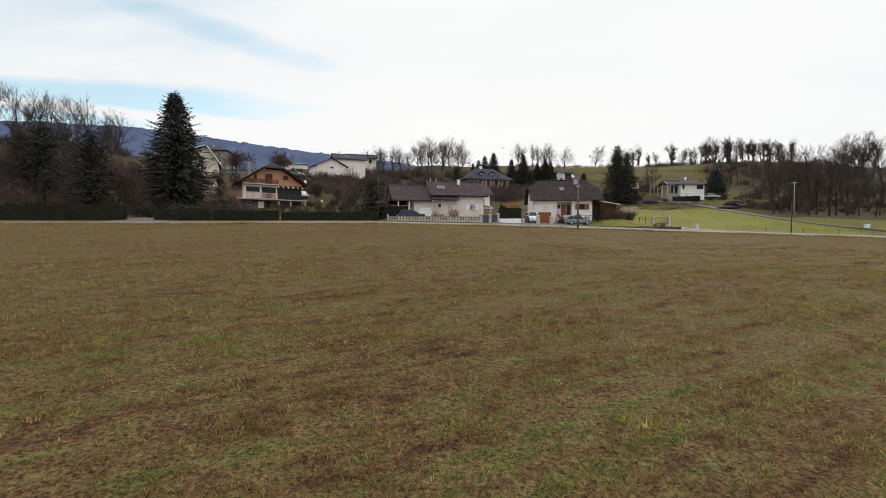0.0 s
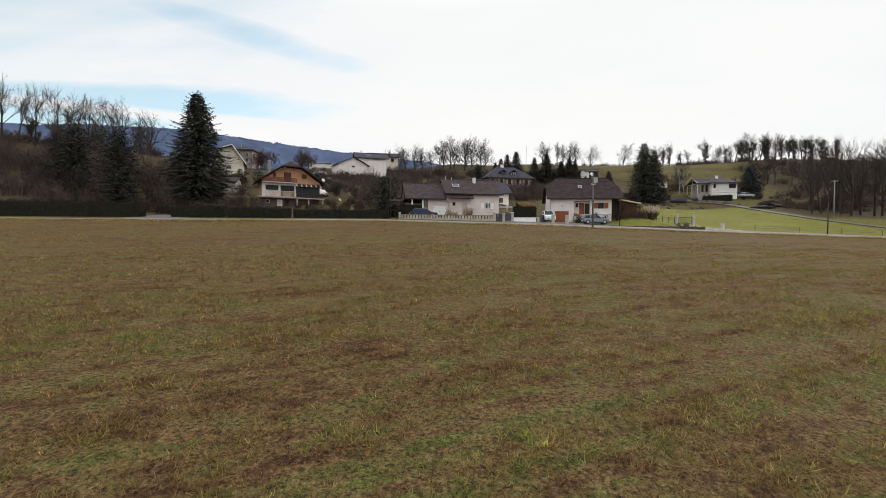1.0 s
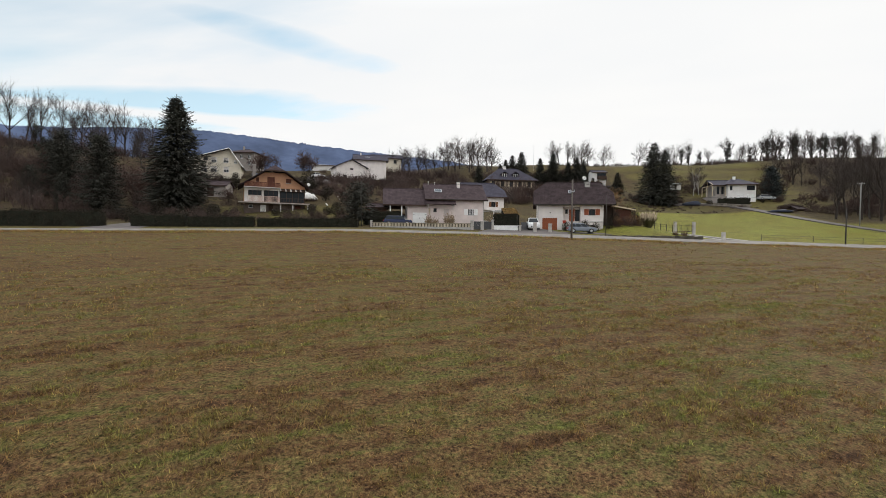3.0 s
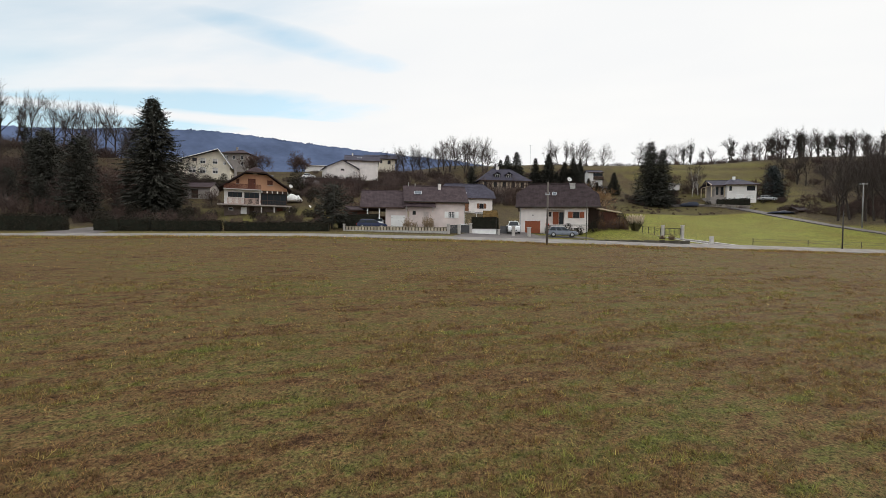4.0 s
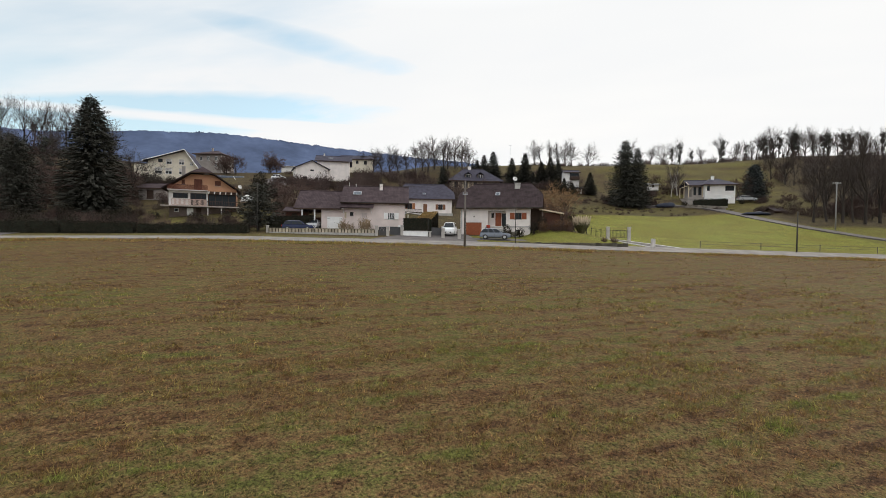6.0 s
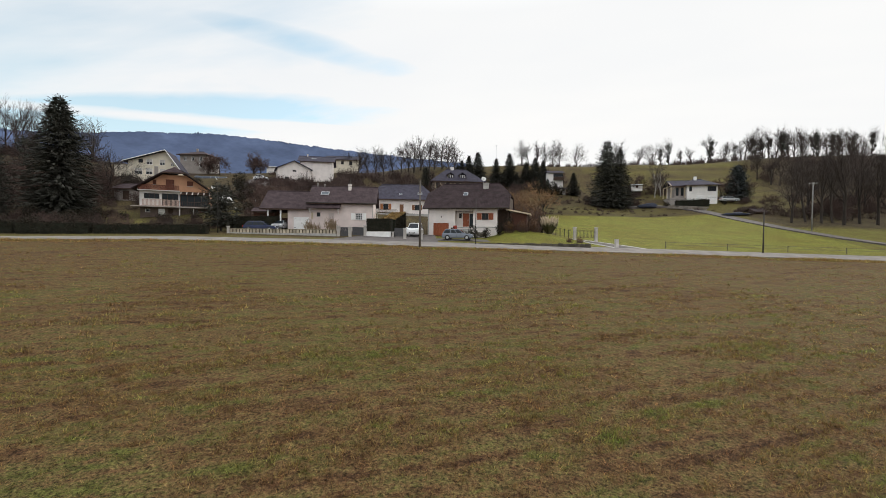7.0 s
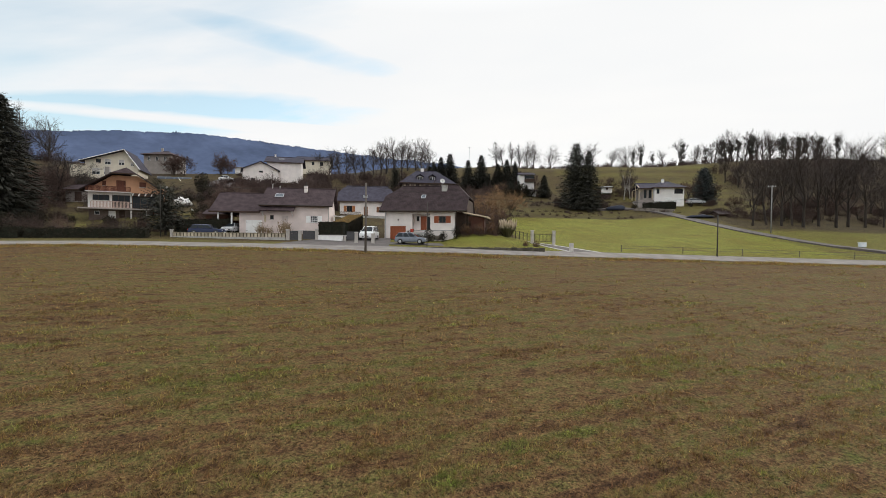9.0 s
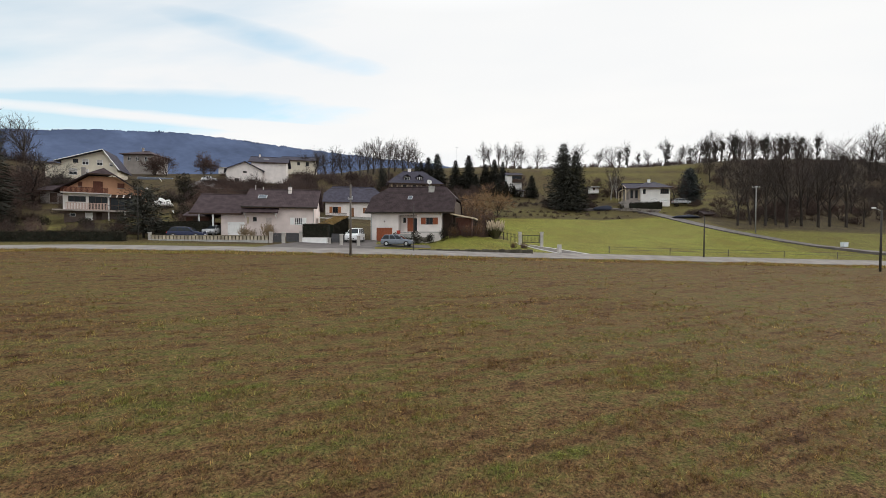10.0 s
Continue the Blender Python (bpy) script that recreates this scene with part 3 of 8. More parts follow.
def dish(house, x, y, z, r=0.4, mat=None):
    bm = bmesh.new()
    rows = []
    for k in range(5):
        rr = r * k / 4
        rows.append([bm.verts.new((rr * math.cos(a * 0.5236), 0.25 * r * (k / 4) ** 2 * -1, rr * math.sin(a * 0.5236))) for a in range(12)] if k else [bm.verts.new((0, 0, 0))])
    for a in range(12):
        b = (a + 1) % 12
        bm.faces.new((rows[0][0], rows[1][a], rows[1][b]))
        for k in range(1, 4):
            bm.faces.new((rows[k][a], rows[k + 1][a], rows[k + 1][b], rows[k][b]))
    bmesh.ops.solidify(bm, geom=bm.faces[:], thickness=0.02)
    bmesh.ops.rotate(bm, verts=bm.verts[:], matrix=Matrix.Rotation(radians(-25), 3, "X") @ Matrix.Rotation(radians(20), 3, "Z"))
    bmesh.ops.translate(bm, verts=bm.verts[:], vec=(x, y, z))
    d = part("satellite_dish", bm, mat or M["white_paint"], house)
    part("mast", beam((x, y + 0.05, z - 1.0), (x, y + 0.05, z), 0.03), M["metal"], d)
    part("feed_arm", beam((x, y, z - 0.1), (x + 0.1, y - 0.4, z + 0.1), 0.02), M["metal"], d)


# near-black that puts the shade inside rooms into the colour
M["room_dark"] = material("room_dark", (0.02, 0.018, 0.017), 0.9, 0.2)
M["glass_sky"] = glass_material("glass_sky", (0.10, 0.12, 0.14))


def tile_rows(m, pitch=0.19):
    """Courses of tiles: steps in the relief, one each pitch metres of height."""
    nt = m.node_tree
    N, L = nt.nodes.new, nt.links.new
    co = N("ShaderNodeTexCoord")
    w = N("ShaderNodeTexWave")
    w.wave_type, w.bands_direction, w.wave_profile = "BANDS", "Z", "SAW"
    w.inputs["Scale"].default_value = 0.314 / pitch
    w.inputs["Distortion"].default_value = 0.25
    L(co.outputs["Object"], w.inputs["Vector"])
    w2 = N("ShaderNodeTexWave")
    w2.wave_type, w2.bands_direction = "BANDS", "X"
    w2.inputs["Scale"].default_value = 0.314 / 0.24
    L(co.outputs["Object"], w2.inputs["Vector"])
    add = N("ShaderNodeMath"); add.operation = "MULTIPLY_ADD"; add.inputs[1].default_value = 0.5
    L(w2.outputs["Fac"], add.inputs[0]); L(w.outputs["Fac"], add.inputs[2])
    bp = N("ShaderNodeBump"); bp.inputs["Strength"].default_value = 0.5; bp.inputs["Distance"].default_value = 0.04
    L(add.outputs[0], bp.inputs["Height"])
    b = nt.nodes["Principled BSDF"]
    old = b.inputs["Normal"].links
    if old:
        L(old[0].from_socket, bp.inputs["Normal"])
    L(bp.outputs[0], b.inputs["Normal"])


tile_rows(M["tile_brown"])
tile_rows(M["tile_dark"])
tile_rows(M["tile_slate"], 0.22)


# ---------------------------------------------------------------- houses
def shell(house, x0, x1, y0, y1, zb, ze, mat, front=(), t=0.3, plinth=None):
    """Front wall with openings, and a plain back wall; the gable ends are made apart."""
    part("front_wall", wall_with_openings(x0, x1, zb, ze, y0, y0 + t, list(front)), mat, house)
    part("back_wall", box(x0, x1, y1 - t, y1, zb, ze), mat, house)
    part("floor_slab", box(x0 + t, x1 - t, y0 + t, y1 - t, zb, zb + 0.15), M["concrete"], house)


def house_red_door():
    g = 1.35
    h = thing("house", 9.9, 82.1, g, 0.5, "white plastered house with brown half-hipped roof and red doors", "house")
    W = M["plaster"]
    z = lambda v: v - g
    L0, R0, D = -0.2, 10.65, 9.0
    holes = [(0.70, 3.16, z(1.45), z(3.52)), (4.12, 6.95, z(2.95), z(5.35)), (8.30, 9.32, z(4.02), z(5.02)), (8.45, 9.1, z(1.95), z(2.4))]
    part("front_wall", wall_with_openings(L0, R0, -0.6, z(5.75), 0, 0.3, holes), W, h)
    part("back_wall", box(L0, R0, D - 0.3, D, -0.6, z(5.75)), W, h)
    zr, ze = z(10.05), z(5.85)
    for x0, x1, hip in ((L0, L0 + 0.3, z(8.4)), (R0 - 0.3, R0, z(8.1))):
        part("gable_wall", end_wall(x0, x1, gable_prof(0.3, D - 0.3, -0.6, ze, zr, hip - 0.05, -0.8, D + 0.8)), W, h)
    gable_roof(h, -0.85, 12.5, -0.8, D + 0.8, ze, zr, (z(8.35), 2.2), (z(8.0), 2.0), M["tile_dark"], M["wood_dark"])
    part("soffit", slab([(-0.8, -0.75, ze - 0.14), (12.4, -0.75, ze - 0.14), (12.4, 0.0, ze - 0.10), (-0.8, 0.0, ze - 0.10)], 0.03), M["wood_dark"], h)
    # garage
    door(h, 0.70, 3.16, z(1.50), z(3.50), 0.05, M["wood_red"], "garage_door", planks=10, handle=True)
    # entrance recess
    part("recess_wall", box(4.12, 6.95, 1.25, 1.45, z(2.8), z(5.4)), W, h)
    part("recess_side", box(3.95, 4.12, 0.3, 1.45, z(2.8), z(5.4)), W, h)
    part("recess_side", box(6.95, 7.12, 0.3, 1.45, z(2.8), z(5.4)), W, h)
    part("recess_ceiling", box(4.12, 6.95, 0.3, 1.25, z(5.36), z(5.44)), M["wood_dark"], h)
    part("porch_floor", box(4.12, 6.95, -0.1, 1.25, z(2.75), z(2.9)), M["concrete"], h)
    door(h, 5.25, 6.05, z(2.9), z(5.0), 1.13, M["wood_red"], "front_door", panels=3)
    window(h, 6.2, 6.9, z(2.95), z(5.0), 1.13, 0.08, M["wood_dark"], bars=0, sill=False)
    window(h, 4.55, 4.95, z(4.3), z(5.05), 1.13, 0.08, M["wood_dark"], bars=0, sill=False)
    window(h, 8.30, 9.32, z(4.02), z(5.02), 0, 0.14, M["wood_dark"], shutters=M["wood_red"], shutter_w=0.72)
    window(h, 8.45, 9.1, z(1.95), z(2.4), 0, 0.14, M["wood_dark"], bars=0)
    part("ledge", box(6.95, 10.7, -0.08, -0.002, z(2.82), z(2.95)), M["concrete"], h)
    part("porch_step", box(3.9, 6.9, -1.3, -0.1, -0.6, z(2.55)), M["concrete"], h)
    part("wall_lamp", box(1.9, 2.05, -0.12, -0.002, z(4.35), z(4.55)), M["pole_dark"], h)
    # timber bay under the roof's end
    part("timber_wall", box(10.66, 12.35, 1.2, 1.32, z(2.4), z(5.7)), M["wood_dark"], h)
    part("timber_end", box(12.25, 12.37, 1.2, 8.0, z(2.0), z(7.6)), M["wood_dark"], h)
    part("timber_post", box(12.2, 12.35, -0.2, -0.05, z(2.0), z(5.75)), M["wood_dark"], h)
    # lean-to shed beside it
    shed = [(12.0, -0.6, z(5.65)), (15.6, -0.6, z(4.95)), (15.6, 4.0, z(4.95)), (12.0, 4.0, z(5.65))]
    part("shed_roof", slab(shed, 0.2), M["wood_pale"], h, "pale weathered lean-to roof sheet")
    sw = part("shed_wall", box(12.6, 15.0, 0.2, 0.3, z(1.9), z(5.0)), M["wood_red_dark"], h)
    for k in range(12):
        part("board", box(12.6 + k * 0.2, 12.78 + k * 0.2, 0.16, 0.198, z(1.95), z(5.0)), M["wood_red_dark"], sw)
    part("shed_side", box(14.9, 15.0, 0.3, 3.6, z(1.8), z(4.9)), M["wood_red_dark"], h)
    for xx in (12.7, 15.3):
        part("shed_post", box(xx, xx + 0.12, -0.5, -0.38, z(1.9), z(5.0)), M["wood_dark"], h)
    # roof furniture
    f = lambda v: -0.8 + 5.3 * (v - 5.85) / 4.2
    skylight(h, 5.05, 5.75, f(7.85), z(7.85), f(8.4), z(8.4))
    chimney(h, 8.4, f(9.3), z(8.9), z(9.95), 0.85, 0.6, M["concrete"])
    dish(h, 7.9, 4.2, z(10.75), 0.4)
    part("pot", beam((4.3, -0.6, z(2.6)), (4.3, -0.6, z(3.1)), 0.25, r2=0.3, sides=10), M["terracotta"], h, "red plastic flower tub")
    # rain pipe
    part("downpipe", beam((-0.05, -0.06, -0.5), (-0.05, -0.06, ze), 0.04), M["metal"], h)
    part("gutter", beam((-0.85, -0.88, ze - 0.08), (12.5, -0.88, ze - 0.08), 0.07), M["pole_dark"], h)


M["wood_red_dark"] = material("wood_red_dark", (0.10, 0.04, 0.026), 0.75, 0.35, 2, 20, 0.2, stretch=(6, 6, 1))
M["terracotta"] = material("terracotta", (0.45, 0.07, 0.045), 0.7, 0.2, 2, 20)


def house_long():
    """The long house with garage wing and carport."""
    g = 2.2
    h = thing("house", -11.2, 78.0, g, 19.5, "long beige house with brown roof, white garage and carport", "house")
    W = M["plaster_warm"]
    z = lambda v: v - g
    D = 8.2
    # wing
    holes = [(-0.09, 2.32, z(2.2), z(4.25)), (3.5, 4.05, z(4.4), z(5.05)), (5.35, 6.2, z(2.65), z(4.95))]
    part("front_wall", wall_with_openings(-1.0, 7.0, -0.6, z(5.75), 0, 0.3, holes), W, h)
    part("back_wall", box(-1.0, 12.4, D - 0.3, D, -0.6, z(6.3)), W, h)
    part("garage_side", end_wall(-1.0, -0.7, gable_prof(0.3, D - 0.3, -0.6, z(5.55), z(8.7), None, -0.7, D + 0.7)), W, h)
    gable_roof(h, -5.2, 2.2, -0.7, D + 0.7, z(5.55), z(8.72), None, None, M["tile_brown"], M["wood_dark"])
    gd = part("garage_door", box(-0.09, 2.32, 0.06, 0.12, z(2.2), z(4.25)), M["white_paint"], h)
    for k in range(2):
        a = -0.05 + k * 1.2
        part("leaf", box(a, a + 1.14, 0.02, 0.06, z(2.25), z(4.2)), M["white_paint"], gd)
        for hz in (2.55, 3.9):
            part("hinge", box(a + (0 if k == 0 else 0.84), a + (0.3 if k == 0 else 1.14), 0.005, 0.02, z(hz), z(hz) + 0.05), M["pole_dark"], gd)
    part("handle", beam((1.1, 0.0, z(3.2)), (1.1, 0.0, z(3.4)), 0.02), M["pole_dark"], gd)
    window(h, 3.5, 4.05, z(4.4), z(5.05), 0, 0.14, M["wood_dark"], bars=0)
    part("shutter", box(2.65, 2.95, -0.05, -0.005, z(4.0), z(5.0)), M["wood_pale"], h)
    door(h, 5.35, 6.2, z(2.65), z(4.9), 0.05, M["white_door"], "front_door", panels=2)
    # canopy over the entrance, on white braces
    part("canopy", slab([(2.1, -1.2, z(5.72)), (7.3, -1.2, z(5.72)), (7.3, 0.35, z(6.75)), (2.1, 0.35, z(6.75))], 0.14), M["tile_brown"], h)
    for xx in (2.5, 6.9):
        part("brace", beam((xx, -0.02, z(4.9)), (xx, -1.0, z(5.65)), 0.06), M["white_paint"], h)
        part("bracket", box(xx - 0.06, xx + 0.06, -1.1, 0.0, z(5.55), z(5.66)), M["white_paint"], h)
    # carport
    for xx in (-3.95, -2.0):
        p = part("carport_post", box(xx - 0.1, xx + 0.1, -0.45, -0.25, -0.5, z(5.35)), M["white_paint"], h)
    part("carport_beam", box(-5.1, -1.0, -0.5, -0.3, z(5.33), z(5.5)), M["wood_dark"], h)
    part("carport_floor", box(-5.0, -1.0, -1.0, D, -0.4, 0.06), M["concrete"], h)
    part("carport_back", box(-5.0, -1.0, D - 0.5, D - 0.35, 0.06, z(4.4)), M["wood_red_dark"], h)
    part("carport_end", end_wall(-5.1, -4.95, [(2.5, z(5.5)), (D - 0.5, z(5.5)), (D / 2 + 0.8, z(7.5)), (D / 2 - 0.8, z(7.5))]), M["wood_dark"], h)
    # main body
    part("main_front_wall", wall_with_openings(7.0, 12.4, -0.6, z(6.5), 0.012, 0.312, [(9.55, 10.68, z(3.95), z(5.03))]), W, h)
    zr, ze = z(9.68), z(6.62)
    for x0 in (2.3, 12.1):
        lo = z(6.0) if x0 < 3 else -0.6
        part("gable_wall", end_wall(x0, x0 + 0.3, gable_prof(0.32, D - 0.3, lo, ze, zr, None, -0.6, D + 0.6)), W, h)
    gable_roof(h, 2.0, 13.0, -0.6, D + 0.6, ze, zr, None, None, M["tile_brown"], M["wood_dark"])
    window(h, 9.55, 10.68, z(3.95), z(5.03), 0.012, 0.14, M["white_paint"], shutters=M["white_paint"], shutter_w=0.6, bars=3, cross=2)
    f = lambda v: -0.6 + (D / 2 + 0.6) * (v - 6.62) / 3.06
    skylight(h, 3.85, 5.15, f(7.95), z(7.95), f(8.55), z(8.55))
    chimney(h, 8.35, f(9.1), z(8.8), z(9.95), 0.5, 0.5, M["plaster"])
    part("flue", beam((8.35, f(9.1), z(9.95)), (8.35, f(9.1), z(10.7)), 0.09), M["pole_dark"], h)
    for xx, top in ((2.95, 10.15), (4.1, 9.95)):
        v = part("vent_pipe", beam((xx, 4.0, z(9.5)), (xx, 4.0, z(top)), 0.07), M["concrete"], h)
        part("cowl", beam((xx, 4.0, z(top)), (xx, 4.0, z(top) + 0.1), 0.14, r2=0.06), M["concrete"], v)
    part("gutter", beam((2.0, -0.67, ze - 0.06), (13.0, -0.67, ze - 0.06), 0.06), M["pole_dark"], h)
    part("downpipe", beam((12.35, -0.05, -0.4), (12.35, -0.05, ze), 0.04), M["concrete"], h)

    # open terrace with white posts at the end
    part("terrace_roof", slab([(12.7, 3.0, z(5.35)), (15.2, 3.0, z(5.05)), (15.2, 6.0, z(5.05)), (12.7, 6.0, z(5.35))], 0.1), M["white_paint"], h)
    for xx in (12.9, 15.0):
        part("terrace_post", box(xx - 0.06, xx + 0.06, 3.0, 3.12, -0.3, z(5.05)), M["white_paint"], h)


M["plaster_warm"] = material("plaster_warm", (0.74, 0.64, 0.61), 0.9, 0.12, 0.7, 40, 0.1, 0.01)
M["white_door"] = material("white_door", (0.60, 0.52, 0.50), 0.6, 0.1, 2, 20, 0.03)


def house_balcony():
    """Chalet with a balcony across an ochre gable, a white ground floor and a terrace on posts."""
    g = 5.5
    h = thing("house", -45.2, 85.9, g, 37, "ochre and white chalet with timber balcony and brown roof", "house")
    z = lambda v: v - g
    x0, x1, D = -3.6, 8.2, 7.5
    # basement
    part("basement_wall", wall_with_openings(x0, x1, -2.4, z(6.5), 0.6, 0.9, [(-2.8, -2.0, z(5.6), z(6.2)), (1.0, 1.9, z(4.4), z(6.4)), (6.2, 7.4, z(4.6), z(6.3))]), M["plaster_dark"], h)
    window(h, -2.8, -2.0, z(5.6), z(6.2), 0.6, 0.14, bars=0)
    door(h, 1.0, 1.9, z(4.4), z(6.36), 0.65, M["wood_dark"], "basement_door")
    door(h, 6.2, 7.4, z(4.6), z(6.26), 0.65, M["wood_dark_red"], "basement_door")
    part("basement_panel", box(-0.6, 0.5, 0.5, 0.59, z(4.9), z(6.3)), M["white_paint"], h)
    part("basement_side", box(x0, x0 + 0.3, 0.9, D, -2.4, z(6.5)), M["plaster_dark"], h)
    part("basement_side", box(x1 - 0.3, x1, 0.9, D, -2.4, z(6.5)), M["plaster_dark"], h)
    part("terrace_slab", box(-4.75, 9.0, -1.4, 0.9, z(6.52), z(6.75)), M["plaster_mid"], h)
    for xx in (3.2, 5.6, 8.6):
        part("terrace_post", box(xx - 0.1, xx + 0.1, -1.2, -1.0, -2.4, z(6.5)), M["concrete_pale"], h)
    # ground floor
    holes = [(-2.9, -0.35, z(8.2), z(9.2)), (0.05, 2.85, z(6.8), z(9.25))]
    part("front_wall", wall_with_openings(x0, 3.1, z(6.75), z(9.75), 0, 0.3, holes), M["white_wall"], h)
    window(h, -2.9, -0.35, z(8.2), z(9.2), 0, 0.14, M["wood_dark"], bars=2)
    window(h, 0.05, 2.85, z(6.8), z(9.25), 0, 0.14, M["wood_dark"], bars=2, sill=False)
    railing(h, -2.95, 3.0, -0.9, z(6.75), z(8.0), M["rail_pink"], 0.21, 0.05, "pinkish white baluster railing")
    # glazed porch
    # back of the porch, its inner shade painted near-black
    part("porch_back", box(3.1, x1, 2.4, 2.6, z(6.75), z(9.7)), M["room_dark"], h)
    for i in range(5):
        xx = 3.2 + i * 1.2
        part("porch_post", box(xx, xx + 0.08, 0.1, 0.2, z(6.75), z(9.5)), M["wood_dark"], h)
    for i in range(4):
        xx = 3.28 + i * 1.2
        part("porch_pane", box(xx, xx + 1.12, 0.14, 0.155, z(6.95), z(9.4)), M["glass"], h)
    aw = part("awning", slab([(3.1, -0.7, z(9.15)), (8.4, -0.7, z(9.15)), (8.4, 0.3, z(9.75)), (3.1, 0.3, z(9.75))], 0.05), M["wood_dark"], h)
    for i in range(6):
        xx = 3.2 + i * 1.0
        part("awning_stripe", slab([(xx, -0.71, z(9.165)), (xx + 0.22, -0.71, z(9.165)), (xx + 0.22, 0.29, z(9.765)), (xx, 0.29, z(9.765))], 0.01), M["white_paint"], aw)
    part("porch_end", box(x1 - 0.15, x1, 0.2, 2.4, z(6.75), z(9.7)), M["wood_dark"], h)
    railing(h, 3.1, 8.9, -1.3, z(6.75), z(7.7), M["wood_dark"], 0.3)
    # upper floor: gable to the front under a turned roof
    ym, zr, ze, half = 2.2, z(14.6), z(9.9), 6.9
    hip = z(13.3)
    prof = gable_prof(x0, x1, z(9.75), ze - 0.2, zr, hip - 0.1, ym - half, ym + half, 0.25)
    bm = bmesh.new()
    a = [bm.verts.new((x, 0.02, zz)) for x, zz in prof]
    b = [bm.verts.new((x, 0.32, zz)) for x, zz in prof]
    bm.faces.new(a); bm.faces.new(b[::-1])
    for i in range(len(prof)):
        j = (i + 1) % len(prof)
        bm.faces.new((a[i], b[i], b[j], a[j]))
    bmesh.ops.recalc_face_normals(bm, faces=bm.faces[:])
    part("gable_wall", bm, M["plaster_ochre"], h)
    for xx in (x0, x1 - 0.3):
        part("side_wall", box(xx, xx + 0.3, 0.33, D, z(6.75), z(10.8)), M["plaster_ochre"], h)
    part("back_wall", box(x0, x1, D - 0.3, D, z(6.75), z(10.8)), M["plaster_ochre"], h)
    door(h, 0.8, 2.1, z(9.95), z(11.95), -0.1, M["wood_dark_red"], "balcony_door", panels=2)
    for a0, a1, b0, b1 in ((4.35, 5.4, 10.9, 11.85), (-1.4, -0.85, 10.9, 11.8)):
        w = window(h, a0, a1, z(b0), z(b1), -0.10, 0.12, M["wood_dark_red"], bars=1)
        for k in range(2):
            ww = (a1 - a0) / 2
            part("shutter", box(a0 + k * ww, a0 + (k + 1) * ww - 0.02, -0.07, -0.03, z(b0), z(b1)), M["wood_dark_red"], w)
    part("balcony_floor", box(-3.7, 3.15, -1.3, 0.0, z(9.62), z(9.80)), M["concrete_pale"], h)
    railing(h, -3.6, 3.1, -1.2, z(9.8), z(10.75), M["wood_dark_red"], 0.17, 0.06, "dark red-brown timber railing")
    # roof with ridge running back
    y0, y1 = -1.5, D + 0.8
    L_, R_ = ym - half, ym + half
    up = lambda zz: half * (1 - (zz - ze) / (zr - ze))
    inset = 1.9
    for s in (-1, 1):
        e = ym + s * half
        k = ym + s * up(hip)
        part("roof_slope", slab([(e, y0, ze), (e, y1, ze), (ym, y1, zr), (ym, y0 + inset, zr), (k, y0, hip)], 0.18), M["tile_dark"], h)
    part("hip_slope", slab([(ym - up(hip), y0, hip), (ym + up(hip), y0, hip), (ym, y0 + inset, zr)], 0.18), M["tile_dark"], h)
    part("fascia", box(ym - up(hip), ym + up(hip), y0 - 0.04, y0, hip - 0.25, hip - 0.03), M["wood_dark"], h)
    chimney(h, -1.6, 4.5, z(12.0), z(14.9), 0.6, 0.6, M["plaster_grey"])
    dish(h, 8.9, 0.0, z(10.9), 0.4)


M["plaster_dark"] = material("plaster_dark", (0.15, 0.115, 0.10), 0.9, 0.25, 0.8, 30, 0.15)
M["plaster_mid"] = material("plaster_mid", (0.38, 0.33, 0.30), 0.9, 0.2, 1.2, 30)
M["concrete_pale"] = material("concrete_pale", (0.52, 0.49, 0.47), 0.9, 0.2, 1.5, 30)
M["white_wall"] = material("white_wall", (0.80, 0.78, 0.76), 0.9, 0.1, 0.7, 40, 0.1)
M["rail_pink"] = material("rail_pink", (0.55, 0.40, 0.34), 0.8, 0.15, 2, 20)
M["wood_dark_red"] = material("wood_dark_red", (0.13, 0.045, 0.028), 0.7, 0.3, 2, 20, 0.2, stretch=(6, 6, 1))


M["wood_brown"] = material("wood_brown", (0.22, 0.10, 0.05), 0.6, 0.25, 2, 20, 0.1, stretch=(6, 6, 1))
M["plaster_old"] = material("plaster_old", (0.25, 0.20, 0.16), 0.9, 0.3, 0.8, 14, 0.15)


